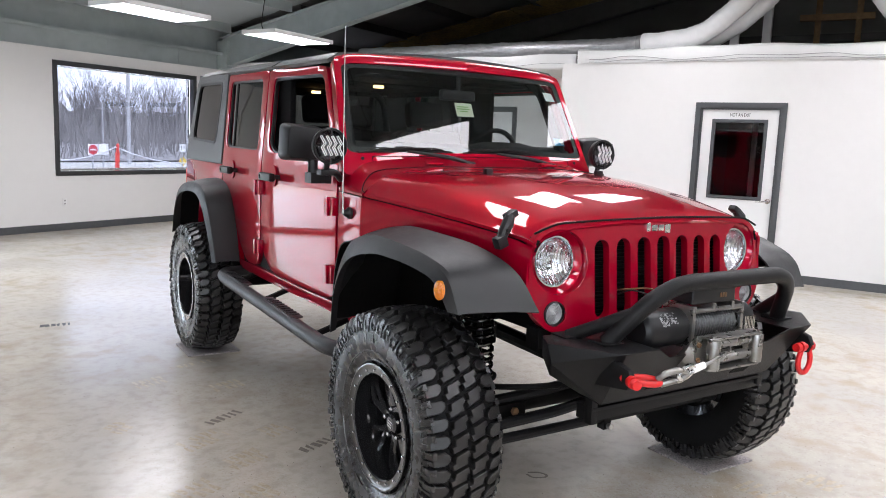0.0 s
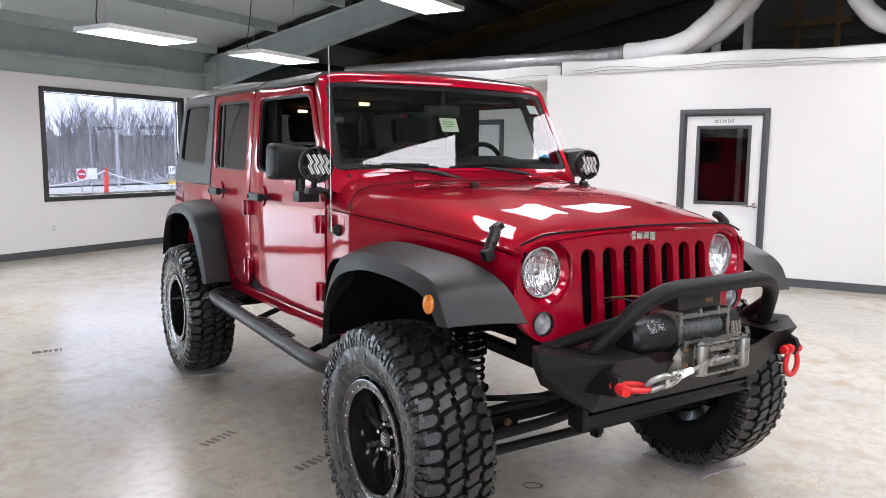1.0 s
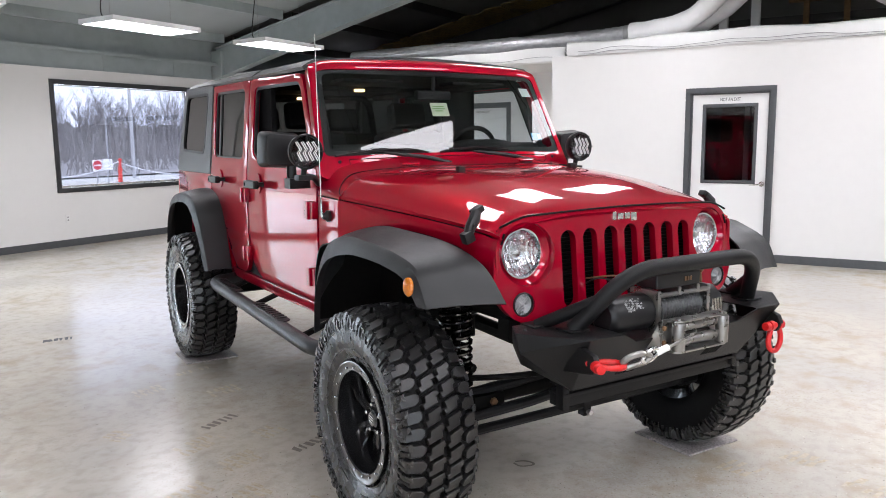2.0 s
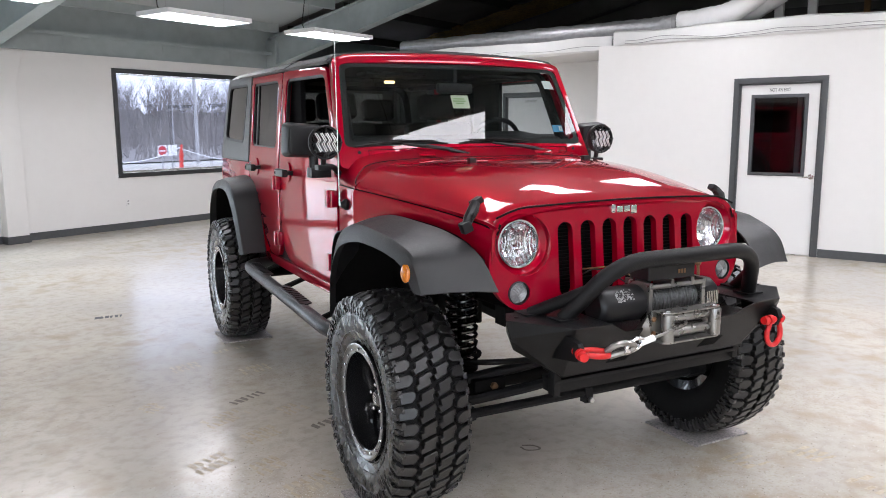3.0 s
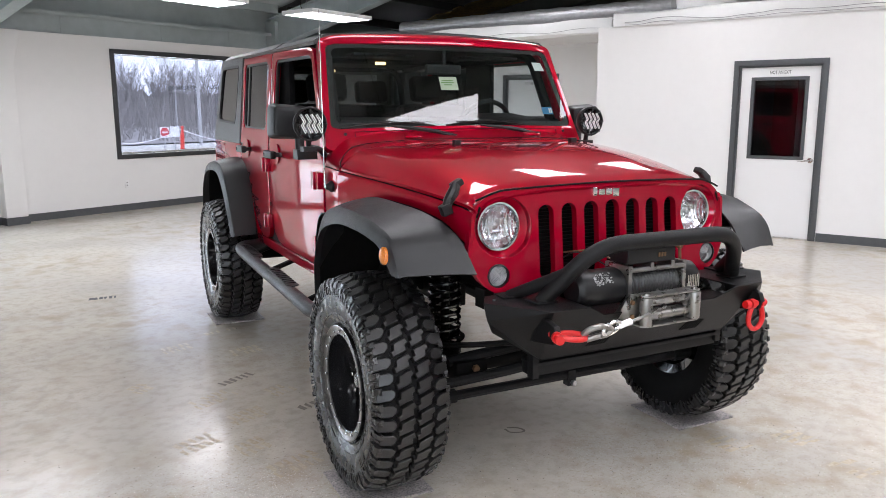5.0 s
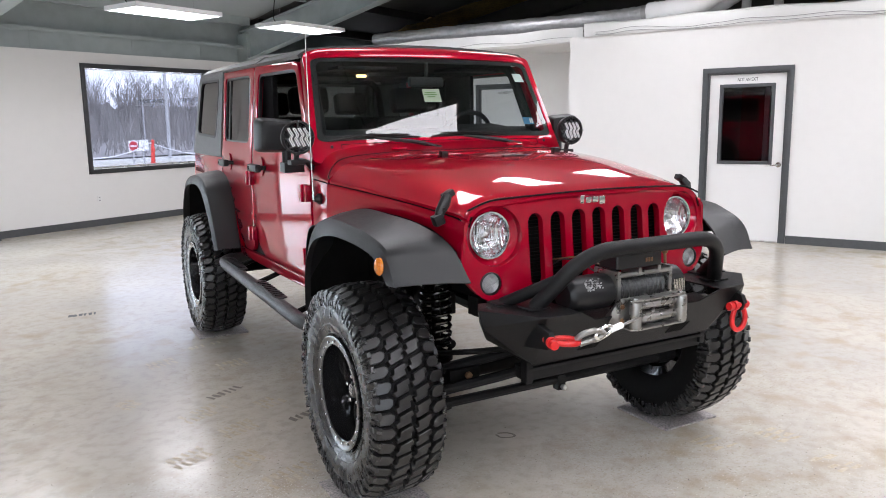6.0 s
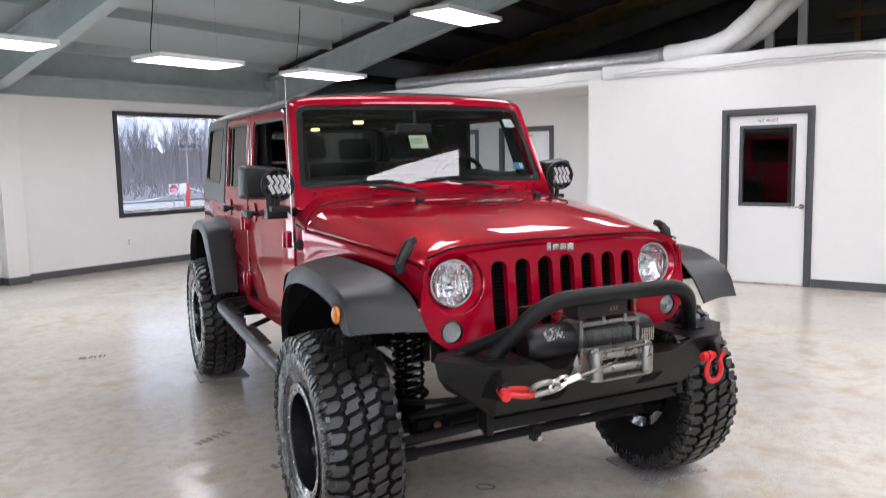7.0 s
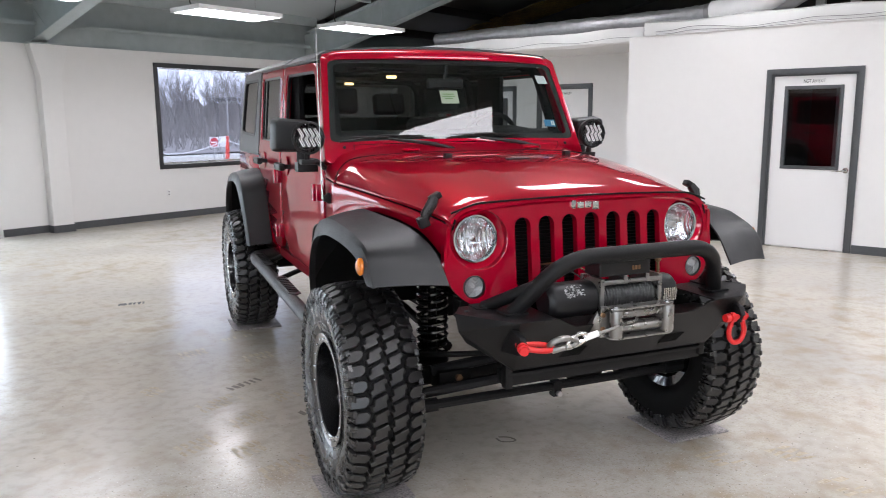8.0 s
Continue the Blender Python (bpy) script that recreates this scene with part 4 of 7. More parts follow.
def ws_shape(half_low, half_high, s0, s1, r, per=5):
    pts = rounded([(-half_low, s0), (half_low, s0), (half_high, s1), (-half_high, s1)], r, per)
    out = []
    for i, p in enumerate(pts):      # more points along the wide edges, to follow the bow
        q = pts[(i + 1) % len(pts)]
        steps = max(1, int(abs(q[0] - p[0]) / 0.12))
        out += [(p[0] + (q[0] - p[0]) * k / steps, p[1] + (q[1] - p[1]) * k / steps) for k in range(steps)]
    return out


outer, hole = ws_shape(0.786, 0.722, -0.10, 0.985, 0.06), ws_shape(0.742, 0.690, 0.095, 0.918, 0.06)
bm = bmesh.new()
faces = poly(bm, [ws(x, s) for x, s in outer], [[ws(x, s) for x, s in hole]])
bmesh.ops.recalc_face_normals(bm, faces=bm.faces)
if sum(f.normal.y for f in bm.faces) > 0:
    bmesh.ops.reverse_faces(bm, faces=bm.faces)
got = bmesh.ops.extrude_face_region(bm, geom=faces)["geom"]
for g in got:
    if isinstance(g, bmesh.types.BMVert):
        g.co += Vector((0, 0.045, -0.018))
bmesh.ops.recalc_face_normals(bm, faces=bm.faces)
bevel(bm, 0.014, 3, 50)
frame_ob = part("windscreen_frame", bm, PAINT, truck, angle=50)
bm = bmesh.new()
poly(bm, [ws(x, s, -0.005) for x, s in ws_shape(0.740, 0.688, 0.097, 0.916, 0.06)], [[ws(x, s, -0.005) for x, s in ws_shape(0.708, 0.660, 0.150, 0.880, 0.05)]])
part("windscreen_border", bm, BLACK, frame_ob, "black windscreen border", 60)
grid = [[ws(-0.738 + 1.476 * i / 20, 0.090 + 0.830 * j / 6, -0.002) for i in range(21)] for j in range(7)]
part("windscreen", sheet(bmesh.new(), grid), WS_GLASS, truck, "clear windscreen glass", 60)
bm = bmesh.new()     # header cap over the windscreen
grid = []
for i in range(21):
    x = -0.712 + 1.424 * i / 20
    b = 0.03 * (1 - (x / 0.75) ** 2)
    e = max(0.0, (abs(x) - 0.60) / 0.112) ** 2 * 0.022
    grid.append([(x, 1.142 - b, 1.898 + b * 0.5 - e), (x, 1.148 - b, 1.926 + b * 0.5 - e), (x, 1.164 - b, 1.941 + b * 0.5 - e), (x, 1.195, 1.944 + b - e)])
part("header_rail", sheet(bm, grid, 0.012), PAINT, frame_ob, "", 60)


# hood, cowl and front fenders
def hood_edge(t):
    """Lower edge of the hood side; t from 0 at the grille to 1 at the cowl."""
    y = -0.375 + 0.985 * t
    x = 0.618 + 0.182 * t ** 1.05
    z = 1.175 + 0.095 * t ** 0.7
    return x, y, z


def hood_z(u, t):
    ze = hood_edge(t)[2]
    zc = 1.270 + 0.130 * (1 - (1 - t) ** 2.4)
    dome = 1.0 / (1.0 + math.exp((abs(u) - 0.52) * 26))
    body = (1 - abs(u) ** 4.6) * 0.92 + dome * 0.08
    low = ze + 0.03 + 0.042 * t ** 1.5
    return low + (zc - low) * body - (0.012 + 0.040 * t ** 1.5) * (1 - min(1.0, (1 - abs(u)) / 0.15)) ** 2


grid = []
for j in range(25):
    t = j / 24
    x, y, z = hood_edge(t)
    row = [(-x, y, z), (-x - 0.002, y, z + 0.012)]
    for i in range(65):
        u = -1 + i / 32
        bowed = -0.035 * (1 - u * u) * (1 - t) ** 3
        drop = -0.018 * max(0.0, 1 - t / 0.06) ** 2
        row.append((u * (x - 0.006), y + bowed + (0.02 * abs(u) ** 3 * (1 - t) ** 4), hood_z(u, t) + drop))
    row += [(x + 0.002, y, z + 0.012), (x, y, z)]
    grid.append(row)
hood = part("hood", sheet(bmesh.new(), grid, 0.012), PAINT, truck, "glossy red hood with a raised centre", 60)

bm = bmesh.new()     # dark seam where the hood ends
grid = [[Vector((u * 0.795, 0.606 + 0.018 * k, hood_z(u, 1.0) - 0.001)) for k in (0, 1)] for u in (-0.985 + 1.97 * i / 40 for i in range(41))]
part("hood_joint", sheet(bm, grid), PAINT, truck, "", 60)
grid = []     # cowl between hood and windscreen
for j in range(9):
    t = j / 8
    y = 0.622 + 0.30 * t
    up, e = 0.003 * t, 0.804 - 0.030 * t
    row = [(-e, y, 1.270 + up), (-e - 0.002, y, 1.282 + up)]
    for i in range(65):
        u = -1 + i / 32
        row.append((u * (e - 0.006), y, hood_z(u, 1.0) - 0.003 + 0.055 * t ** 1.5 * (1 - 0.22 * abs(u) ** 8)))
    row += [(e + 0.002, y, 1.282 + up), (e, y, 1.270 + up)]
    grid.append(row)
cowl = part("cowl", sheet(bmesh.new(), grid, 0.01), PAINT, truck, "", 60)

def cowl_z(u, y):
    t = max(0.0, (y - 0.622) / 0.30)
    return hood_z(u, 1.0) - 0.003 + 0.055 * t ** 1.5 * (1 - 0.22 * abs(u) ** 8)


seam = []            # the hood's rear cut line, rounded down to the sides
for i in range(-40, 41):
    a = abs(i / 40)
    u = (1 - (1 - a) ** 1.4) * (1 if i > 0 else -1)
    y = 0.705 + 0.035 * min(1.0, abs(u) / 0.80) ** 2 if abs(u) < 0.80 else 0.618 + 0.122 * math.sqrt(max(0.0, 1 - ((abs(u) - 0.80) / 0.20) ** 2))
    seam.append((u * 0.796, y, cowl_z(u, y) + 0.0004))
part("hood_seam", tube(bmesh.new(), seam, 0.0024, 5), CORE, truck, "dark seam behind the hood", 60)
part("cowl_joint", tube(bmesh.new(), [ws(-0.62 + 1.24 * k / 20, 0.062, 0.0005) for k in range(21)], 0.0018, 5), CORE, cowl, "thin dark seam below the windscreen")
for s in (-1, 1):
    part("cowl_joint", tube(bmesh.new(), [ws(s * 0.62, 0.062 - 0.02 * k, 0.0005) for k in range(7)], 0.0018, 5), CORE, cowl, "thin dark seam below the windscreen")
    bm = bmesh.new()
    p = ws(s * 0.672, 0.045)
    lathe(bm, [(-0.002, 0.009), (0.003, 0.008), (0.004, 0.0)], 12, pose(p.x, p.y - 0.001, p.z, 0, 0, -90))
    part("cowl_screw", bm, BLACK, cowl, "dark screw")
    bm = bmesh.new()         # folded hinge on the cowl
    x, y = s * 0.36, 0.775
    z = cowl_z(s * 0.45, y)
    slab(bm, [(x - 0.05, y - 0.03, z - 0.002), (x + 0.05, y - 0.03, z - 0.002), (x + 0.035, y + 0.02, z + 0.012), (x - 0.035, y + 0.02, z + 0.012)], (0, 0, 0.006))
    bevel(bm, 0.002, 1)
    tube(bm, [(x - 0.045, y - 0.032, z + 0.004), (x + 0.045, y - 0.032, z + 0.004)], 0.006, 8)
    part("hood_hinge", bm, PAINT, cowl, "red folded hood hinge")

bm = tube(bmesh.new(), [(-0.806 + 0.0032 * k, 0.612 + 0.033 * k, 1.2675 + 0.0003 * k) for k in range(11)], 0.0022, 5)
both("cowl_seam", bm, CORE, label="dark seam along the cowl")


def fender_low(y):
    """Where the fender side goes under the flare."""
    line = [(-0.50, 0.92), (-0.38, 1.03), (-0.20, 1.13), (0.0, 1.165), (0.22, 1.178), (0.50, 1.115), (0.66, 0.93)]
    for (ya, za), (yb, zb) in zip(line, line[1:]):
        if y <= yb:
            return za + (zb - za) * max(0.0, (y - ya) / (yb - ya))
    return 0.86


grid = []     # fender side below the hood line
for j in range(15):
    t = j / 14
    x, y, z = hood_edge(t)
    grid.append([(-x - 0.001, y + 0.003, z - 0.006), (-x - 0.006, y + 0.003, z - 0.02), (-x - 0.008, y + 0.003, (z - 0.02 + fender_low(y)) / 2), (-x - 0.004, y + 0.003, fender_low(y))])
both("fender", sheet(bmesh.new(), grid, -0.012), PAINT, angle=50)
grid = []     # dark gap under the hood edge
for j in range(15):
    t = j / 14
    x, y, z = hood_edge(t)
    grid.append([(-x + 0.02, y + 0.003, z + 0.02), (-x + 0.006, y + 0.003, z - 0.02)])
both("hood_gap", sheet(bmesh.new(), grid, 0.004), CORE, label="dark seam under the hood")
# plain black boxes added to fill the shaded bay and block sight through it
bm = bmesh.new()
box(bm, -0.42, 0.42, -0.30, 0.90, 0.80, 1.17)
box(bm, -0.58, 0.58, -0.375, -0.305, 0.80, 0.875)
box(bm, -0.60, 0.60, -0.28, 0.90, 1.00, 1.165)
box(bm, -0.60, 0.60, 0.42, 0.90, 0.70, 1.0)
part("engine_bay", bm, UNDER, truck, "black filler boxes in the engine bay")
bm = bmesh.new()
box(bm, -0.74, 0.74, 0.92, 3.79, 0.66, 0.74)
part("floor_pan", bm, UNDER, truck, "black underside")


# grille
def gy(x, z):
    return -0.405 + (z - 1.2) * 0.10 + 0.045 * (abs(x) / 0.62) ** 2.2


G = rounded([(-0.56, 0.855), (0.56, 0.855), (0.652, 0.97), (0.640, 1.13), (0.605, 1.215), (0.50, 1.258), (0.0, 1.272), (-0.50, 1.258), (-0.605, 1.215), (-0.640, 1.13), (-0.652, 0.97)], [0.08, 0.08, 0.10, 0.06, 0.07, 0.06, 0.0, 0.06, 0.07, 0.06, 0.10], 6)
SLOTS = []
for k in range(7):
    c = (k - 3) * 0.1045 - 0.008
    w, lo, hi = 0.034, 0.900, 1.192 + 0.006 * (1 - abs(k - 3) / 3)
    ring = [(c + w * math.cos(a), hi - w + w * math.sin(a)) for a in (math.pi * i / 8 for i in range(9))]
    ring += [(c - w * math.cos(a), lo + w - w * math.sin(a)) for a in (math.pi * i / 8 for i in range(9))]
    SLOTS.append(ring)


def circle(cx, cz, r, n=28):
    return [(cx + r * math.cos(k * math.tau / n), cz + r * math.sin(k * math.tau / n)) for k in range(n)]


def facets(bm, profile, seg, m):
    """A dished reflector of small flat mirrors, each a little out of true."""
    random.seed(3)
    for (a0, r0), (a1, r1) in zip(profile, profile[1:]):
        for k in range(seg):
            t0, t1 = k * math.tau / seg, (k + 1) * math.tau / seg
            j = [random.uniform(-0.0024, 0.0024) for _ in range(4)]
            bm.faces.new([bm.verts.new(m @ Vector((a + d, r * math.cos(t), r * math.sin(t)))) for (a, r, t), d in zip(((a0, r0, t0), (a0, r0, t1), (a1, r1, t1), (a1, r1, t0)), j)])
    return bm


def flutes(bm, radius, m):
    """A dished reflector of narrow upright flutes, stepped in rows."""
    random.seed(5)
    strips, rows = 36, 6

    def depth(u, v):
        return -0.088 + 0.052 * (u * u + v * v) / radius ** 2

    for i in range(strips):
        u0, u1 = (-1 + 2 * i / strips) * radius, (-1 + 2 * (i + 1) / strips) * radius
        half = math.sqrt(max(0.0, radius ** 2 - max(abs(u0), abs(u1)) ** 2)) if i not in (0, strips - 1) else 0.012
        tilt = (0.0017 if i % 2 else -0.0017) + random.uniform(-0.0009, 0.0009)
        for r in range(rows):
            v0, v1 = -half + 2 * half * r / rows, -half + 2 * half * (r + 1) / rows
            lean = random.uniform(-0.002, 0.002)
            bm.faces.new([bm.verts.new(m @ Vector((depth(u, v) + e * tilt + f * lean, u, v))) for u, v, e, f in ((u0, v0, 0, 0), (u1, v0, 1, 0), (u1, v1, 1, 1), (u0, v1, 0, 1))])
    return bm


LAMPS = [circle(s * 0.4945 - 0.009, 1.114, 0.118) for s in (-1, 1)]
FOGS = [circle(s * 0.531, 0.931, 0.046, 20) for s in (-1, 1)]
bm = bmesh.new()
faces = poly(bm, [(x, 0, z) for x, z in G], [[(x, 0, z) for x, z in h] for h in SLOTS + LAMPS + FOGS])
for axis, steps in ((0, [k * 0.08 for k in range(-8, 9)]), (2, [0.9, 0.97, 1.04, 1.11, 1.18, 1.24])):
    for s in steps:
        co, no = [0, 0, 0], [0, 0, 0]
        co[axis], no[axis] = s, 1
        bmesh.ops.bisect_plane(bm, geom=bm.verts[:] + bm.edges[:] + bm.faces[:], plane_co=co, plane_no=no, dist=1e-4)
got = bmesh.ops.extrude_face_region(bm, geom=bm.faces[:])["geom"]
moved = {g for g in got if isinstance(g, bmesh.types.BMVert)}
for v in bm.verts:
    v.co.y = gy(v.co.x, v.co.z) + (0.032 if v in moved else 0.0)
bmesh.ops.recalc_face_normals(bm, faces=bm.faces)
bevel(bm, 0.011, 3, 60)
grille = part("grille", bm, PAINT, truck, "red seven-slot grille panel", 50)
bm = bmesh.new()
box(bm, -0.40, 0.40, -0.315, -0.305, 0.86, 1.24)
for k in range(24):
    box(bm, -0.40, 0.40, -0.330, -0.318, 0.872 + k * 0.0145, 0.878 + k * 0.0145)
tagged(part("radiator", bm, CORE, truck, "black radiator fins behind the slots"), kind="stuff")
for s in (-1, 1):
    cx = s * 0.4945 - 0.009
    at = Matrix.Translation((cx, -0.372, 1.114)) @ pose(0, 0, 0, 0, 0, -90) @ pose(0, 0, 0, 0, -3, 0)
    # local x of at points forward
    bm = bmesh.new()
    lathe(bm, [(-0.010, 0.121), (-0.006, 0.120), (-0.030, 0.100), (-0.034, 0.094), (-0.05, 0.094)], 40, at, cap=False)
    part("lamp_bezel", bm, PAINT, grille)
    bm = bmesh.new()
    lathe(bm, [(-0.034, 0.0945), (-0.020, 0.0940), (-0.020, 0.0875), (-0.034, 0.0865)], 40, at, closed=True)
    head = part("headlamp", bm, CHROME, truck, "round clear headlamp with a chrome ring")
    bm = bmesh.new()
    lathe(bm, [(-0.036, 0.088), (-0.060, 0.084), (-0.094, 0.06), (-0.096, 0.0)], 34, at, cap=False)
    flutes(bm, 0.086, at)
    part("reflector", bm, REFLECTOR, head, "fluted chrome reflector", 1)
    bm = bmesh.new()
    lathe(bm, [(-0.088, 0.016), (-0.050, 0.014), (-0.046, 0.008), (-0.046, 0.0)], 20, at)
    part("bulb_cap", bm, NICKEL, head)
    bm = bmesh.new()
    lathe(bm, [(-0.030, 0.0865), (-0.018, 0.075), (-0.010, 0.045), (-0.007, 0.0)], 40, at, cap=False)
    part("lens", bm, LENS, head, "clear domed lens", 60)
    at = Matrix.Translation((s * 0.531, gy(0.531, 0.93) + 0.004, 0.931)) @ pose(0, 0, 0, 0, 0, -90) @ Matrix.Diagonal((1, 0.92, 0.92, 1))
    bm = bmesh.new()
    lathe(bm, [(-0.02, 0.050), (0.004, 0.050), (0.006, 0.046), (-0.002, 0.044), (-0.02, 0.044)], 28, at, cap=False)
    turn = part("turn_lamp", bm, BLACK, truck, "round smoked turn lamp")
    bm = bmesh.new()
    lathe(bm, [(-0.004 + 0.010 * (1 - (k / 16) ** 2) + 0.0022 * (k % 2), 0.0438 * k / 16) for k in range(16, 0, -1)] + [(0.007, 0.0)], 30, at, cap=False)
    part("lens", bm, FROSTED, turn, "pale frosted lens with rings", 10)
bm = bmesh.new()     # dark gap between hood lip and grille
tube(bm, [(x, gy(x, z) - 0.002, z) for x, z in ((0.612 * k / 20, 1.268 - 0.014 * min(1.0, abs(k) / 16.3) ** 2 - 0.036 * max(0.0, (abs(k) - 16.3) / 3.7) ** 1.3) for k in range(-20, 21))], 0.0042, 6)
part("hood_lip_gap", bm, CORE, grille, "dark gap under the hood lip")
# plain raised badge bars
for k, (x0, x1, z0, z1) in enumerate(((-0.104, -0.084, 1.216, 1.250), (-0.076, -0.046, 1.217, 1.242), (-0.040, -0.010, 1.217, 1.242), (-0.004, 0.026, 1.208, 1.242))):
    bm = bevelled_box(x0, x1, gy(0, 1.23) - 0.006, gy(0, 1.23) + 0.004, z0, z1, 0.003)
    part("badge", bm, CHROME, grille, "plain chrome badge bar")
for s in (-1, 1):       # hood latches
    bm = bevelled_box(-0.021, 0.021, -0.020, 0.020, -0.022, 0.022, 0.007)
    base = s * (0.690 if s < 0 else 0.662)
    bm.transform(pose(base, -0.268, 1.180, 0, s * 22, 0))
    latch = part("hood_latch", bm, BLACK, truck, "black rubber hood latch")
    bm = tube(bmesh.new(), [(base, -0.270, 1.182), (base * 0.98, -0.264, 1.212), (s * 0.650, -0.254, 1.244), (s * 0.634, -0.242, 1.268)], [0.017, 0.021, 0.023, 0.019], 10)
    part("strap", bm, BLACK, latch, "black rubber strap")
    bm = bevelled_box(-0.024, 0.024, -0.019, 0.019, -0.013, 0.013, 0.006)
    bm.transform(pose(s * 0.628, -0.238, 1.273, 0, s * 28, 0))
    part("catch", bm, BLACK, latch, "black latch catch on the hood")
    bm = rod(bmesh.new(), (base * 0.97, -0.290, 1.222), (base * 0.97, -0.236, 1.222), 0.008, 8)
    part("toggle", bm, BLACK, latch)
for x, y in ((-0.318, 0.352), (0.330, 0.336)):
    t = (y + 0.375) / 0.985
    bm = bevelled_box(x - 0.018, x + 0.018, y - 0.015, y + 0.015, hood_z(x / 0.79, t) - 0.008, hood_z(x / 0.79, t) + 0.022, 0.005)
    part("hood_bumper", bm, BLACK, hood, "black rubber windscreen bumper")
bm = bmesh.new()
z = hood_z(0.0, 0.60)
box(bm, -0.075, 0.045, 0.195, 0.225, z - 0.006, z + 0.006)
part("washer_nozzle", bevel(bm, 0.004), BLACK, hood, "black washer jet recess")


# ---- fender flares ----
def flare(inner, outer, lip, mat=PLASTIC):
    """A moulded arch from three lines of equal length: at the body, along the crown, along the lip."""
    a, b, c = (smooth_path(p, 7) for p in (inner, outer, lip))
    grid = []
    for p, q, r in zip(a, b, c):
        d = (q - p)
        bulge = Vector((0, 0, 0.012))
        row = [p, p + d * 0.3 + bulge * 0.5, p + d * 0.62 + bulge * 0.6, p + d * 0.96 + bulge * 0.4, q + (r - q) * 0.06, q + (r - q) * 0.5, r, r + Vector((0.03, 0, 0.01))]
        grid.append(row)
    return sheet(bmesh.new(), grid, 0.008)


bm = flare([(-0.800, 0.735, 0.70), (-0.800, 0.635, 0.95), (-0.800, 0.50, 1.115), (-0.790, 0.25, 1.182), (-0.765, 0.0, 1.178), (-0.725, -0.20, 1.152), (-0.690, -0.37, 1.088), (-0.672, -0.484, 0.968)],
           [(-0.925, 0.680, 0.685), (-0.938, 0.600, 0.90), (-0.945, 0.460, 1.078), (-0.946, 0.25, 1.142), (-0.947, 0.02, 1.140), (-0.947, -0.18, 1.122), (-0.945, -0.325, 1.080), (-0.938, -0.395, 0.962)],
           [(-0.935, 0.655, 0.655), (-0.958, 0.565, 0.87), (-0.968, 0.420, 1.022), (-0.972, 0.20, 1.083), (-0.972, 0.0, 1.090), (-0.970, -0.17, 1.078), (-0.965, -0.275, 1.050), (-0.947, -0.338, 0.962)])
flares = both("fender_flare", bm, PLASTIC, label="wide matt black front fender flare", angle=27)
for v in flares[1].data.vertices:      # the driver's flare hangs lower at its front end
    v.co.z -= 0.030 * min(1.0, max(0.0, (-0.18 - v.co.y) / 0.16))
    v.co.y -= 0.020 * min(1.0, max(0.0, (-0.25 - v.co.y) / 0.10)) * (v.co.x > 0.85)
bm = flare([(-0.802, 2.43, 0.70), (-0.802, 2.50, 0.92), (-0.802, 2.62, 1.12), (-0.802, 2.80, 1.205), (-0.802, 3.10, 1.205), (-0.802, 3.40, 1.14), (-0.802, 3.58, 0.98), (-0.802, 3.68, 0.78)],
           [(-0.960, 2.42, 0.70), (-0.965, 2.50, 0.90), (-0.970, 2.63, 1.09), (-0.970, 2.80, 1.170), (-0.970, 3.10, 1.170), (-0.965, 3.38, 1.11), (-0.960, 3.55, 0.96), (-0.955, 3.65, 0.77)],
           [(-0.975, 2.46, 0.695), (-0.982, 2.545, 0.88), (-0.988, 2.67, 1.045), (-0.988, 2.82, 1.115), (-0.988, 3.08, 1.115), (-0.982, 3.34, 1.06), (-0.978, 3.49, 0.93), (-0.972, 3.58, 0.76)])
both("fender_flare", bm, PLASTIC, label="wide matt black rear fender flare", angle=27)
bm = bmesh.new()
lathe(bm, [(-0.004, 0.034), (0.006, 0.034), (0.012, 0.026), (0.015, 0.0)], 20, Matrix.Translation((-0.957, -0.302, 1.030)) @ pose(0, 0, 0, 0, 0, 198) @ Matrix.Diagonal((1, 0.72, 1.0, 1)))
for side, f in zip((0, 1), flares):
    part("side_marker", mirror(bm.copy()) if side else bm.copy(), AMBER, f, "amber side marker lamp")
bm.free()
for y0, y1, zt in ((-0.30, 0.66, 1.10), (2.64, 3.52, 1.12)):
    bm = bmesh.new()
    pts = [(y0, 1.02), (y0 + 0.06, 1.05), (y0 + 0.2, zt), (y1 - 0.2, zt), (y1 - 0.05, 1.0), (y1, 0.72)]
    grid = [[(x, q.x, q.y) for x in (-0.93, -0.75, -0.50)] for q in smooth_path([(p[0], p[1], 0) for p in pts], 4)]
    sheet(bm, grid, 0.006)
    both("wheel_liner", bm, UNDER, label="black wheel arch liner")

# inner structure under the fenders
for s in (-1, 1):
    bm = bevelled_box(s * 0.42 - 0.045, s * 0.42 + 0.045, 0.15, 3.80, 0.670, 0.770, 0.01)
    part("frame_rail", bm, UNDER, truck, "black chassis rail")


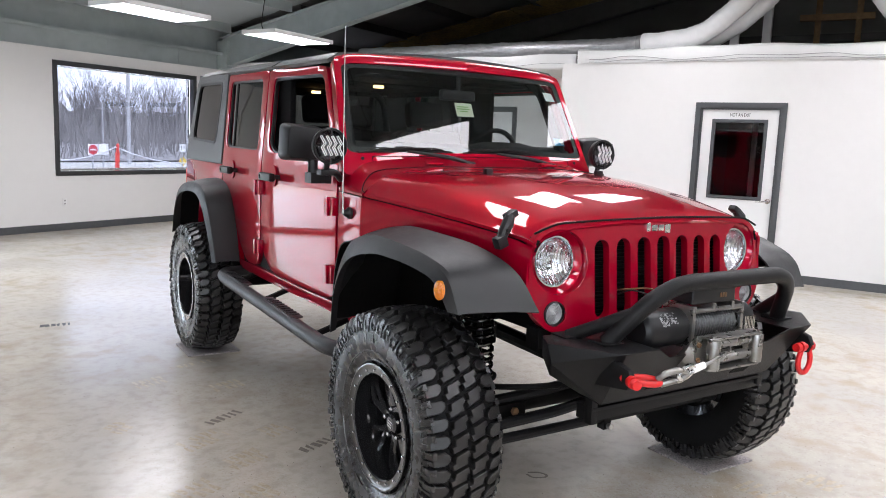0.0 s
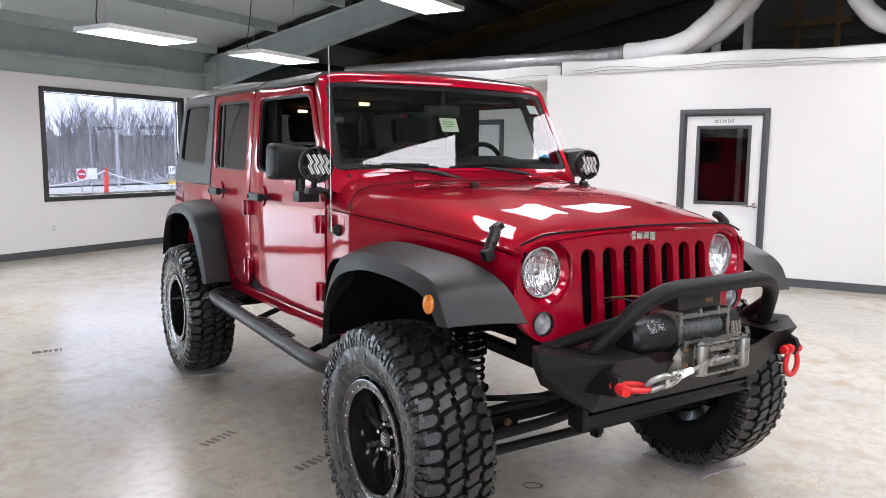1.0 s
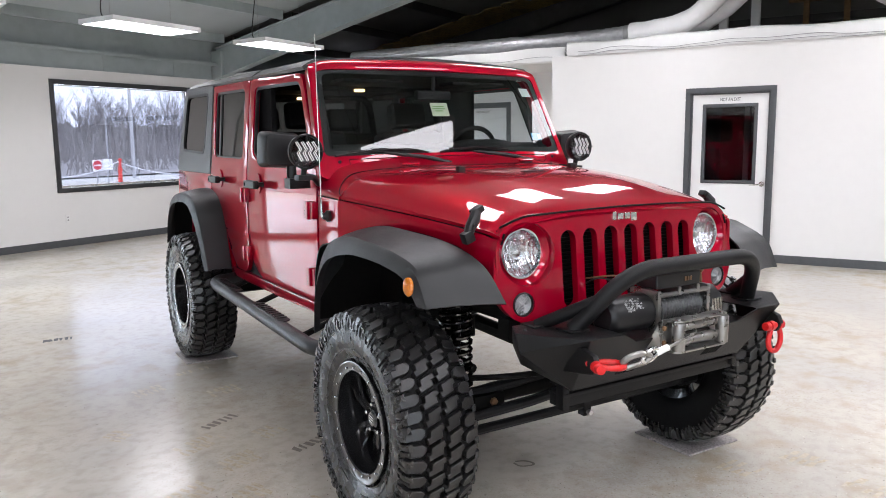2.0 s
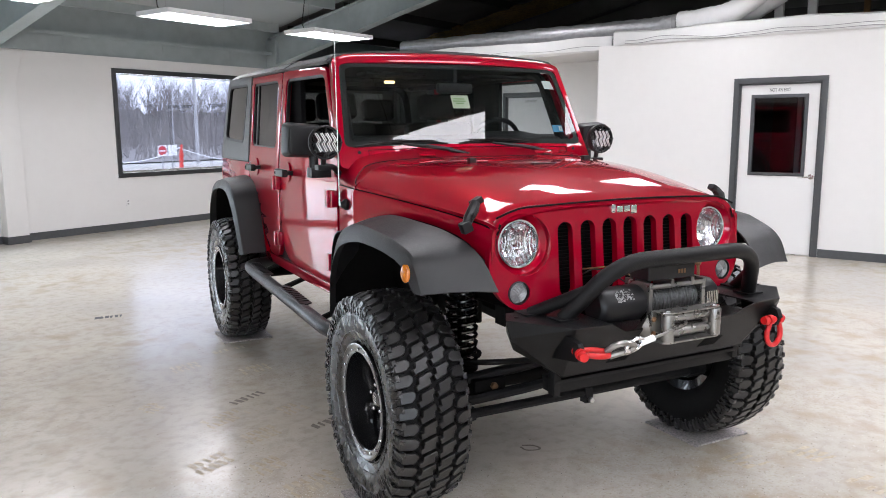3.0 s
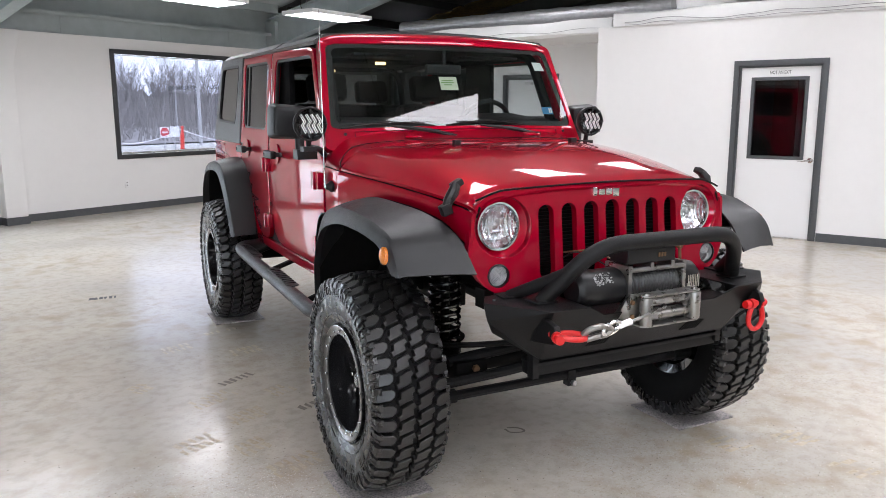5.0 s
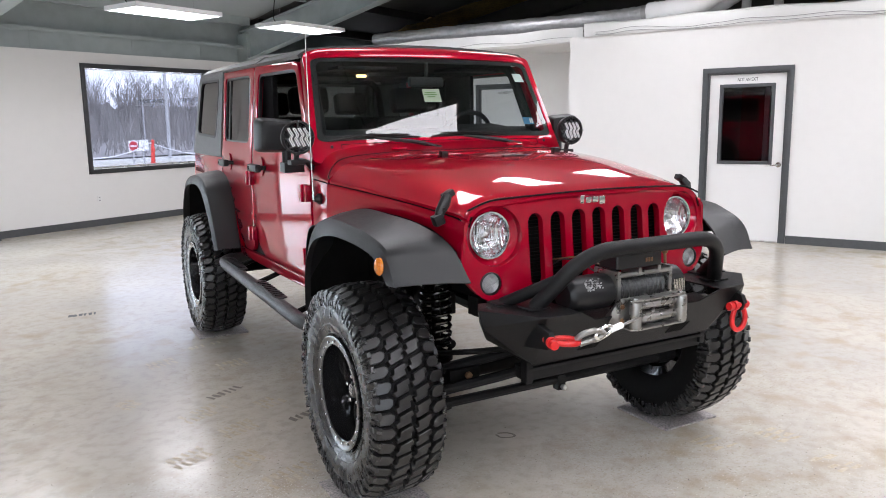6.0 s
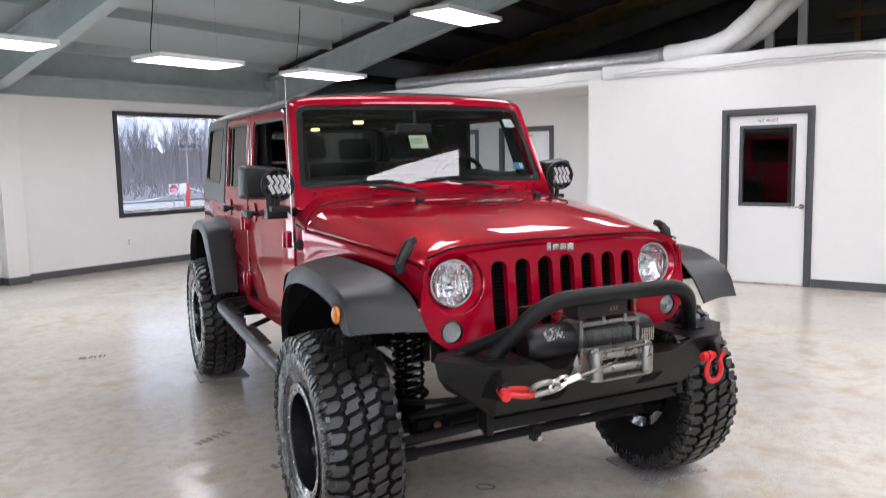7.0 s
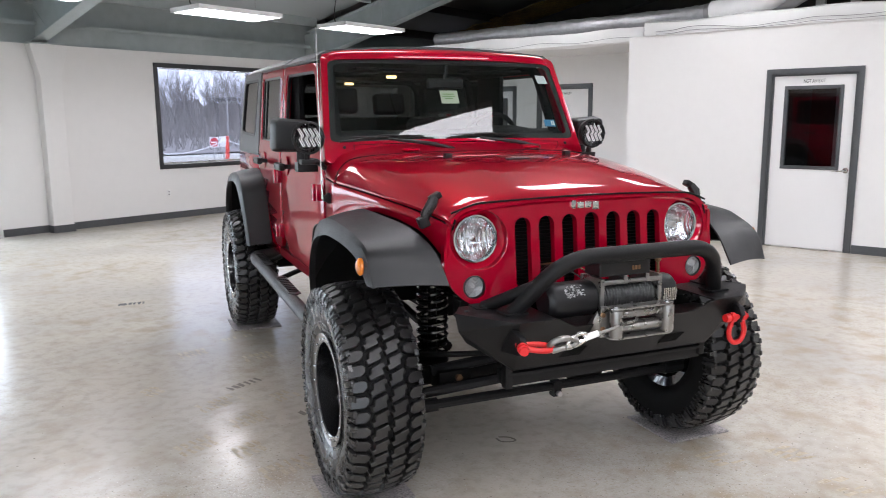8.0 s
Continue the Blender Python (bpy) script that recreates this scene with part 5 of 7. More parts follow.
# ---- wheels ----
RT, XW = 0.468, 0.895       # tyre radius as drawn and half track
WHEEL = 0.955               # the drawn wheel is brought to this share of its size
def tread_blocks():
    """Interlocking zigzag blocks and stepped shoulder lugs round a tyre."""
    bm = bmesh.new()
    pitches = 47
    step = math.tau / pitches

    def block(outline, r0, r1):
        rings = []
        flat = [Vector((u * step * RT, v)) for u, v in outline]
        n = len(flat)
        turn = 1 if sum(flat[k - 1].cross(flat[k]) for k in range(n)) > 0 else -1
        slant = []           # inward push of each corner
        for k in range(n):
            e1, e2 = (flat[k] - flat[k - 1]).normalized(), (flat[(k + 1) % n] - flat[k]).normalized()
            n1, n2 = Vector((-e1.y, e1.x)) * turn, Vector((-e2.y, e2.x)) * turn
            slant.append((n1 + n2) / (1 + n1.dot(n2)))
        for r, inset in ((r0, -0.0020), (r1 - 0.002, 0.0010), (r1, 0.0028)):
            ring = []
            for p, way in zip(flat, slant):
                q = p + way * inset
                rr, a = r - 0.026 * (abs(q.y) / 0.15) ** 3, q.x / RT
                ring.append(bm.verts.new((q.y, rr * math.cos(a), rr * math.sin(a))))
            rings.append(ring)
        bm.faces.new(rings[-1])
        for lo, hi in zip(rings, rings[1:]):
            for k in range(n):
                bm.faces.new((lo[k], lo[(k + 1) % n], hi[(k + 1) % n], hi[k]))

    # stepped centre blocks and pointed shoulder lugs, long and short by turns
    inner = [[(0.0, -0.074), (0.36, -0.080), (0.44, -0.067), (0.82, -0.064), (1.12, -0.010), (0.76, -0.002), (0.68, -0.016), (0.30, -0.014)]]
    for p in range(pitches):
        edge = -0.158 if p % 2 else -0.147
        lug = [[(0.32, edge), (0.36, -0.105), (0.60, -0.088), (0.92, -0.084), (1.10, -0.098), (1.08, edge)]]
        for outline in (*inner, *lug):
            for s in (-1, 1):
                block([(p + s * (u - 0.30), -s * v) for u, v in outline], 0.428, RT)
    bmesh.ops.recalc_face_normals(bm, faces=bm.faces)
    return bm


def wheel_parts():
    """The pieces of a wheel whose outer face looks along -x, as (name, mesh object, label)."""
    hold = thing("wheel", "", "")
    # carcass
    prof = [(-0.115, 0.238), (-0.128, 0.252), (-0.146, 0.285), (-0.156, 0.335), (-0.158, 0.375), (-0.152, 0.406), (-0.136, 0.426), (-0.11, 0.436), (0.0, 0.442), (0.11, 0.436), (0.136, 0.426), (0.152, 0.406), (0.158, 0.375), (0.156, 0.335), (0.146, 0.285), (0.128, 0.252), (0.115, 0.238)]
    bm = bmesh.new()
    lathe(bm, prof, 72, cap=False)
    tyre = part("tyre", bm, RUBBER, hold, "chunky black mud-terrain tyre", 50)
    tyre.data.materials.append(TYRE_SHADE_MATTE)      # glossy outside, darker and matte inside
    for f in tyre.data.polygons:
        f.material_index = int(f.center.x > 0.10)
    tagged(part("tread", tread_blocks(), TREAD, hold, "interlocking tread blocks", 25), kind="stuff")
    # groove floor in the darker rubber, so its shade is painted in
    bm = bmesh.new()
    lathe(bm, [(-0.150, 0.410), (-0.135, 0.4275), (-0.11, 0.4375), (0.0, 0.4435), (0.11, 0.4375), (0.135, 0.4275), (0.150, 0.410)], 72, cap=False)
    part("tread_base", bm, TYRE_SHADE_MATTE, hold, "groove floor between the tread blocks, darkened for shade", 50)
    bm = bmesh.new()
    for r, x in ((0.378, 0.1585), (0.300, 0.1500), (0.262, 0.1345)):
        lathe(bm, [(-x + 0.003, r - 0.0035), (-x - 0.0022, r - 0.0018), (-x - 0.0022, r + 0.0018), (-x + 0.003, r + 0.0035)], 72, cap=False)
    tagged(part("sidewall_rib", bm, RUBBER, hold, "raised rings on the sidewall", 40), kind="stuff")
    # side lugs and raised bars on the outer sidewall
    bm = bmesh.new()
    for k in range(47):
        for s in (-1, 1):
            a0 = (k + (0.5 if s > 0 else 0)) * math.tau / 47
            for da, w, r0, r1 in ((0.010, 0.060, 0.402 if k % 2 else 0.414, 0.450), (0.024, 0.026, 0.376 if k % 2 else 0.390, 0.420), (0.084, 0.027, 0.384, 0.440), (0.100, 0.020, 0.384, 0.400)):
                a = a0 + da
                q = []
                for r, wx in ((r0, 0.1605), ((r0 + r1) / 2, 0.160), (r1, 0.1485)):
                    q.append([(s * (wx - 0.012), r, a), (s * (wx + 0.004), r, a + w * 0.08), (s * (wx + 0.004), r, a + w * 0.92), (s * (wx - 0.012), r, a + w)])
                rings = [[bm.verts.new((x, r * math.cos(t), r * math.sin(t))) for x, r, t in ring] for ring in q]
                for ra, rb in zip(rings, rings[1:]):
                    for i in range(4):
                        bm.faces.new((ra[i], ra[(i + 1) % 4], rb[(i + 1) % 4], rb[i]))
                bm.faces.new(rings[0])
                bm.faces.new(rings[-1])
    bmesh.ops.recalc_face_normals(bm, faces=bm.faces)
    tagged(part("side_tread", bm, RUBBER, hold, "stepped sidewall lugs", 25), kind="stuff")
    bm = bmesh.new()
    for base, count in ((0.5, 5), (0.95, 7), (3.6, 5), (4.1, 7)):
        for k in range(count):
            a = base + k * 0.058
            vs = [bm.verts.new((-0.1585 - 0.0012 * (j > 3), r * math.cos(t), r * math.sin(t))) for j, (r, t) in enumerate([(0.335, a), (0.370, a), (0.370, a + 0.038), (0.335, a + 0.038)] * 2)]
            for f in ((4, 5, 6, 7), (0, 1, 5, 4), (1, 2, 6, 5), (2, 3, 7, 6), (3, 0, 4, 7)):
                bm.faces.new([vs[i] for i in f])
    tagged(part("sidewall_bar_ring", bm, RUBBER, hold, "plain raised sidewall bars", 25), kind="stuff")
    # rim
    bm = bmesh.new()
    lathe(bm, [(-0.118, 0.240), (-0.140, 0.250), (-0.148, 0.249), (-0.149, 0.244), (-0.143, 0.232), (-0.143, 0.212), (-0.138, 0.207), (-0.06, 0.200), (-0.02, 0.194), (0.10, 0.190), (0.118, 0.235), (0.11, 0.24)], 64, cap=False)
    rim = part("rim", bm, GLOSS_BLACK, hold, "gloss black deep-dish alloy rim", 30)
    bm = bmesh.new()
    lathe(bm, [(0.02, 0.20), (0.0, 0.06), (0.02, 0.0)], 40, cap=False)
    part("backing", bm, UNDER, hold)
    bm = bmesh.new()
    lathe(bm, [(0.01, 0.085), (-0.035, 0.080), (-0.045, 0.070), (-0.045, 0.0)], 32)
    part("hub", bm, GLOSS_BLACK, hold)
    sp = bmesh.new()
    for da in (-0.16, 0.16):
        pts_in, pts_out = [], []
        for r, w, x in ((0.060, 0.018, -0.046), (0.110, 0.013, -0.050), (0.160, 0.012, -0.042), (0.198, 0.017, -0.030)):
            c = Vector((0, math.cos(da * r * 4.2), math.sin(da * r * 4.2)))
            t = Vector((0, -c.z, c.y))
            pts_in.append([Vector((x, 0, 0)) + c * r - t * w, Vector((x - 0.008, 0, 0)) + c * r - t * w * 0.5, Vector((x - 0.008, 0, 0)) + c * r + t * w * 0.5, Vector((x, 0, 0)) + c * r + t * w])
        sheet(sp, pts_in, 0.02)
    spoke = part("spoke", sp, GLOSS_BLACK, hold, "split gloss black spoke", 40)
    for k in range(1, 8):
        again(spoke, hold, pose(0, 0, 0, k * 45, 0, 0))
    bm = bmesh.new()
    lathe(bm, [(-0.045, 0.042), (-0.072, 0.038), (-0.080, 0.028), (-0.080, 0.0)], 28)
    part("centre_cap", bm, GLOSS_BLACK, hold, "gloss black centre cap")
    bm = bmesh.new()
    for k in range(3):
        box(bm, -0.0825, -0.080, -0.016, 0.016, -0.014 + k * 0.011, -0.008 + k * 0.011)
    part("cap_mark", bm, CHROME, hold, "plain chrome mark")
    bm = bmesh.new()
    lathe(bm, [(-0.052, 0.0095), (-0.075, 0.0095), (-0.079, 0.005), (-0.079, 0.0)], 6, Matrix.Translation((0, 0.060, 0)))
    nut = part("wheel_nut", bm, CHROME, hold, "chrome wheel nut")
    for k in range(1, 5):
        again(nut, hold, pose(0, 0, 0, k * 72, 0, 0))
    bm = bmesh.new()
    lathe(bm, [(-0.142, 0.0052), (-0.1465, 0.0052), (-0.148, 0.003), (-0.148, 0.0)], 8, Matrix.Translation((0, 0.2225, 0)))
    bolt = part("rim_bolt", bm, CHROME, hold, "bright rim bolt")
    for k in range(1, 20):
        again(bolt, hold, pose(0, 0, 0, k * 18, 0, 0))
    return hold


proto = wheel_parts()
for sx, wx, y, spin in ((-1, -XW, 0.0, 11), (1, 0.80, 0.0, 40), (-1, -XW, 2.947, 63), (1, 0.83, 2.947, 25)):
    m = pose(wx, y, RT * WHEEL + 0.010, 0, 0, 0 if sx < 0 else 180) @ pose(0, 0, 0, spin, 0, 0) @ Matrix.Diagonal((0.93, WHEEL, WHEEL, 1))
    w = proto if y == 0.0 and sx < 0 else copy_thing(proto, m)
    w.matrix_basis = m
    for key in ("label", "category"):
        if key in w:
            del w[key]
    w.parent = truck


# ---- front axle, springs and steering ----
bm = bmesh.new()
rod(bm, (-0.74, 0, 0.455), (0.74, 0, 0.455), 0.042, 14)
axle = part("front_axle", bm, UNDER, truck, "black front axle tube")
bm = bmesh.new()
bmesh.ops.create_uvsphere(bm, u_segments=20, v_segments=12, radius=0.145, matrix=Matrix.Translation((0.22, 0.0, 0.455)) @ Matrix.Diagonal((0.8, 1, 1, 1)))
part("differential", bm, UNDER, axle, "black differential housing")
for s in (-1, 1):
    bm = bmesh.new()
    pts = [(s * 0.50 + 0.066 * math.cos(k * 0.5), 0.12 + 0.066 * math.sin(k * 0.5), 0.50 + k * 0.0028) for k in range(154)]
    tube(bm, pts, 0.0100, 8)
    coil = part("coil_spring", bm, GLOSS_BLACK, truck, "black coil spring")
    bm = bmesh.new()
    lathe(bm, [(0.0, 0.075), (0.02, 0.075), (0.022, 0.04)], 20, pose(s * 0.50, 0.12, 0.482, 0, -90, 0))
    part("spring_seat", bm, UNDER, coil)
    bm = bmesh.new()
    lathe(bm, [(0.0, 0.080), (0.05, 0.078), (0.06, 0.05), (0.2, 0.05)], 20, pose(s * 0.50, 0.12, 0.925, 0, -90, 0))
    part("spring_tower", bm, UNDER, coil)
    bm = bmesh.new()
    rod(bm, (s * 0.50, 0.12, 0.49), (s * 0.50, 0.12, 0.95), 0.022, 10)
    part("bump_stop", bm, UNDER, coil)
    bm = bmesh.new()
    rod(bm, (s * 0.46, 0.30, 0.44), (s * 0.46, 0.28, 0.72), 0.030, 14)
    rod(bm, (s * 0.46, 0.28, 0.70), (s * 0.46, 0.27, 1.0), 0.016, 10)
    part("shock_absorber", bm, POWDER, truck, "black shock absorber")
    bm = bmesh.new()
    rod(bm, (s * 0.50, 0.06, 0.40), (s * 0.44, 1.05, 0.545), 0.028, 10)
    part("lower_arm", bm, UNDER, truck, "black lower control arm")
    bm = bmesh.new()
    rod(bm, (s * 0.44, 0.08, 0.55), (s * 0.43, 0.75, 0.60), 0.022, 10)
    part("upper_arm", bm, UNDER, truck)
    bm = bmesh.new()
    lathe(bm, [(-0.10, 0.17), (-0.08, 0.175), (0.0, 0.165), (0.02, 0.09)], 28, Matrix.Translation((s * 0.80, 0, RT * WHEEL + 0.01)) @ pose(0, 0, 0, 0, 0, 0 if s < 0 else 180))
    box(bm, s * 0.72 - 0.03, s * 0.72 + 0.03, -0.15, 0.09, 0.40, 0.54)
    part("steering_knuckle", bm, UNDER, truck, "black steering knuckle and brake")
bm = bmesh.new()
rod(bm, (-0.72, -0.17, 0.385), (0.72, -0.15, 0.375), 0.021, 10)
rod(bm, (-0.74, -0.17, 0.385), (-0.60, -0.17, 0.385), 0.030, 10)
rod(bm, (0.60, -0.15, 0.375), (0.74, -0.15, 0.375), 0.030, 10)
box(bm, -0.035, 0.005, -0.185, -0.145, 0.335, 0.405)
tie = part("tie_rod", bm, POWDER, truck, "black steering tie rod")
bm = bmesh.new()
lathe(bm, [(0.0, 0.012), (0.02, 0.012)], 6, pose(-0.015, -0.188, 0.352, 0, 0, -90))
part("clamp_bolt", bm, NICKEL, tie)
bm = bmesh.new()
tube(bm, rounded_path([(-0.66, -0.14, 0.43), (-0.30, -0.20, 0.47), (0.15, -0.20, 0.54), (0.46, -0.16, 0.63)], 0.08), 0.023, 10)
part("drag_link", bm, POWDER, truck, "black drag link")
bm = bmesh.new()
tube(bm, rounded_path([(0.50, -0.09, 0.70), (0.20, -0.13, 0.60), (-0.25, -0.12, 0.54), (-0.58, -0.07, 0.50)], 0.08), 0.024, 10)
part("track_bar", bm, POWDER, truck, "black track bar")
bm = bmesh.new()
tube(bm, [(-0.10, -0.215, 0.50), (0.34, -0.205, 0.60)], 0.026, 12)
tube(bm, [(0.30, -0.206, 0.59), (0.46, -0.20, 0.62)], 0.011, 8)
part("steering_damper", bm, UNDER, truck, "black steering damper")
bm = bmesh.new()
tube(bm, rounded_path([(-0.46, -0.40, 0.66), (-0.62, -0.36, 0.66), (-0.70, -0.10, 0.60), (-0.70, 0.0, 0.47)], 0.08), 0.012, 8)
both("sway_bar_link", bm, UNDER, label="black sway bar end")
bm = bevelled_box(-0.57, -0.42, -0.13, -0.02, 0.42, 0.505, 0.006)
brk = both("axle_bracket", bm, UNDER)
bm = bmesh.new()
lathe(bm, [(0.0, 0.017), (0.014, 0.016), (0.014, 0.0)], 6, pose(-0.481, -0.131, 0.474, 0, 0, -90))
part("bracket_bolt", bm, RUST, brk[0], "rusty bolt head")
bm = bmesh.new()
rod(bm, (-0.74, 2.947, 0.475), (0.74, 2.947, 0.475), 0.045, 14)
ra = part("rear_axle", bm, UNDER, truck, "black rear axle tube")
bm = bmesh.new()
bmesh.ops.create_uvsphere(bm, u_segments=20, v_segments=12, radius=0.15, matrix=Matrix.Translation((0, 2.947, 0.47)))
part("differential", bm, UNDER, ra)
bm = bmesh.new()
tube(bm, [(0.0, 0.2, 0.56), (0.0, 1.4, 0.60), (0.0, 2.8, 0.50)], 0.04, 10)
box(bm, -0.30, 0.30, 1.1, 1.9, 0.55, 0.66)
tube(bm, [(0.30, 0.4, 0.58), (0.34, 1.6, 0.58), (0.30, 2.6, 0.62)], 0.035, 10)
part("drivetrain", bm, UNDER, truck, "dark drivetrain and exhaust")
bm = bmesh.new()
box(bm, -0.47, 0.46, -0.545, -0.475, 0.566, 0.614)
box(bm, -0.47, 0.46, -0.562, -0.470, 0.608, 0.622)
box(bm, -0.43, 0.42, -0.52, -0.47, 0.620, 0.642)
box(bm, -0.475, -0.445, -0.56, -0.52, 0.56, 0.66)
box(bm, 0.445, 0.475, -0.56, -0.52, 0.58, 0.66)
bevel(bm, 0.004, 2)
part("lower_crossbar", bm, POWDER, truck, "black channel rail under the bumper")

# ---- winch bumper ----
bm = bmesh.new()     # centre channel: front plate leaning back at the top, bottom plate, tray
slab(bm, [(-0.455, -0.582, 0.640), (0.455, -0.582, 0.640), (0.500, -0.735, 0.868), (0.36, -0.742, 0.868), (0.27, -0.710, 0.822), (-0.27, -0.710, 0.822), (-0.36, -0.742, 0.868), (-0.515, -0.742, 0.868)], (0, 0.008, 0.002))
slab(bm, [(-0.46, -0.585, 0.640), (0.46, -0.585, 0.640), (0.46, -0.46, 0.640), (-0.46, -0.46, 0.640)], (0, 0, 0.008))
slab(bm, [(-0.50, -0.665, 0.775), (0.50, -0.665, 0.775), (0.50, -0.46, 0.775), (-0.50, -0.46, 0.775)], (0, 0, 0.008))
bevel(bm, 0.002, 1)
bumper = part("bumper_channel", bm, POWDER, truck, "black steel winch bumper", 20)
for s in (-1, 1):
    bm = bmesh.new()   # end wings: top, front facets, underside
    A, B, C, D = Vector((s * 0.515, -0.742, 0.868)), Vector((s * 0.680, -0.545, 0.876)), Vector((s * 0.615, -0.44, 0.872)), Vector((s * 0.44, -0.44, 0.868))
    F_, G_ = Vector((s * 0.672, -0.560, 0.810)), Vector((s * 0.455, -0.582, 0.640))
    if s > 0:            # the driver's end is knocked back a little
        A, B, F_ = Vector((0.500, -0.735, 0.868)), Vector((0.650, -0.595, 0.876)), Vector((0.642, -0.608, 0.792))
    H_, I_ = Vector((s * 0.60, -0.47, 0.735)), Vector((s * 0.44, -0.46, 0.64))
    V = {k: bm.verts.new(p) for k, p in zip("ABCDFGHI", (A, B, C, D, F_, G_, H_, I_))}
    J_ = bm.verts.new(Vector((s * 0.612, -0.44, 0.800)))
    K_ = bm.verts.new(Vector((s * 0.36, -0.742, 0.868)))
    L_ = bm.verts.new(Vector((s * 0.36, -0.44, 0.868)))
    for f in ("ABCD", "AFB", "AGF", "GHF", "GIH"):
        bm.faces.new([V[k] for k in f])
    bm.faces.new((V["B"], V["F"], J_, V["C"]))
    bm.faces.new((V["F"], V["H"], J_))
    bm.faces.new((V["A"], V["D"], L_, K_))
    bmesh.ops.recalc_face_normals(bm, faces=bm.faces)
    bmesh.ops.solidify(bm, geom=bm.faces[:], thickness=0.006)
    bevel(bm, 0.003, 2, 20)
    wing = part("bumper_wing", bm, POWDER, truck, "black folded steel bumper end", 18)
    bm = bmesh.new()
    lathe(bm, [(0.0, 0.010), (0.006, 0.008), (0.006, 0.0)], 8, pose(s * 0.62, -0.52, 0.872, 0, -90, 0))
    part("bolt", bm, BLACK, wing)
    # slotted vents in the face
    for k in range(7):
        bm = bmesh.new()
        x = (-0.222 if s < 0 else 0.240) + (k - 3) * 0.0135
        slab(bm, [(x - 0.012, -0.6095, 0.678), (x - 0.004, -0.6095, 0.678), (x + 0.014, -0.6375, 0.718), (x + 0.006, -0.6375, 0.718)], (0, -0.003, -0.001))
        part("vent_slot", bm, CORE, bumper, "dark vent slot")
    # shackle tab
    bm = bmesh.new()
    x, f = (0.478, 0.06) if s > 0 else (0.508, 0.03)
    slab(bm, [(s * x, -0.62, 0.735), (s * x, -0.80 + f, 0.760), (s * x, -0.815 + f, 0.795), (s * x, -0.80 + f, 0.825), (s * x, -0.68, 0.845)], (s * 0.024, 0, 0))
    bevel(bm, 0.004)
    part("shackle_tab", bm, POWDER, bumper, "black shackle mount")

# hoop and its braces
bm = bmesh.new()
tube(bm, rounded_path([(-0.470, -0.600, 0.868), (-0.335, -0.735, 1.085), (0.335, -0.735, 1.085), (0.470, -0.600, 0.868)], 0.13, 8), 0.030, 16)
hoop = part("bull_bar", bm, POWDER, truck, "black tubular hoop over the winch")
bm = bmesh.new()
tube(bm, [(-0.400, -0.675, 0.985), (-0.530, -0.475, 0.868)], 0.024, 12)
b1 = part("brace", bm, POWDER, hoop)
part("brace", mirror(tube(bmesh.new(), [(-0.400, -0.675, 0.985), (-0.530, -0.475, 0.868)], 0.024, 12)), POWDER, hoop)
for s in (-1, 1):
    for x, y in ((0.470, -0.600), (0.530, -0.475)):
        bm = bevelled_box(s * x - 0.045, s * x + 0.045, y - 0.04, y + 0.04, 0.869, 0.877, 0.003)
        part("foot_plate", bm, POWDER, hoop)

# winch
winch = bmesh.new()
lathe(winch, [(-0.360, 0.0), (-0.360, 0.050), (-0.350, 0.062), (-0.335, 0.068), (-0.165, 0.068), (-0.150, 0.060), (-0.145, 0.0)], 28, Matrix.Translation((0.0, -0.625, 0.905)))
wn_ = part("winch", winch, BLACK, truck, "electric winch with black motor")
bm = bmesh.new()
random.seed(21)
for k in range(80):          # what is left of a printed label: flakes round the motor
    x0, a0 = random.uniform(-0.300, -0.220), radians(random.uniform(118, 158))
    dx, da = random.uniform(0.003, 0.012), radians(random.uniform(2, 6))
    sheet(bm, [[(x, -0.625 + 0.0688 * math.cos(a0 + da * i / 2), 0.905 + 0.0688 * math.sin(a0 + da * i / 2)) for x in (x0, x0 + dx * random.uniform(0.6, 1.0))] for i in range(3)])
part("motor_label", bm, WHITE_PRINT, wn_, "worn white label patch")
bm = bmesh.new()
lathe(bm, [(0.130, 0.0), (0.130, 0.066), (0.200, 0.066), (0.215, 0.055), (0.215, 0.0)], 10, Matrix.Translation((0.0, -0.625, 0.905)))
part("gearbox", bm, BLACK, wn_, "black gearbox end")
for k in range(7):
    bm = bmesh.new()
    box(bm, 0.140 + k * 0.009, 0.145 + k * 0.009, -0.694, -0.688, 0.875, 0.925)
    part("gearbox_rib", bm, NICKEL, wn_)
for x in (-0.145, 0.118):
    bm = bevelled_box(x - 0.008, x + 0.010, -0.695, -0.555, 0.830, 0.985, 0.004)
    part("end_plate", bm, GALV, wn_, "cast metal end plate")
bm = bmesh.new()
lathe(bm, [(-0.135, 0.040), (0.110, 0.040)], 20, Matrix.Translation((0.0, -0.625, 0.905)))
part("drum", bm, GALV, wn_)
bm = bmesh.new()
pts = [(-0.130 + 0.235 * k / (17 * 14), -0.625 + 0.055 * math.cos(k * math.tau / 14), 0.905 + 0.055 * math.sin(k * math.tau / 14)) for k in range(17 * 14)]
tube(bm, pts, 0.0068, 6)
part("rope_coil", bm, ROPE, wn_, "coiled grey steel rope")
for y, z in ((-0.690, 0.968), (-0.600, 0.978)):
    bm = bmesh.new()
    rod(bm, (-0.145, y, z), (0.118, y, z), 0.009, 10)
    part("tie_bar", bm, GALV, wn_, "bare metal tie bar")
for x in (-0.045, 0.055):
    bm = bevelled_box(x - 0.008, x + 0.008, -0.700, -0.600, 0.962, 0.992, 0.003)
    part("bar_clip", bm, GALV, wn_)
bm = bevelled_box(-0.155, 0.075, -0.690, -0.585, 0.990, 1.052, 0.008, 3)
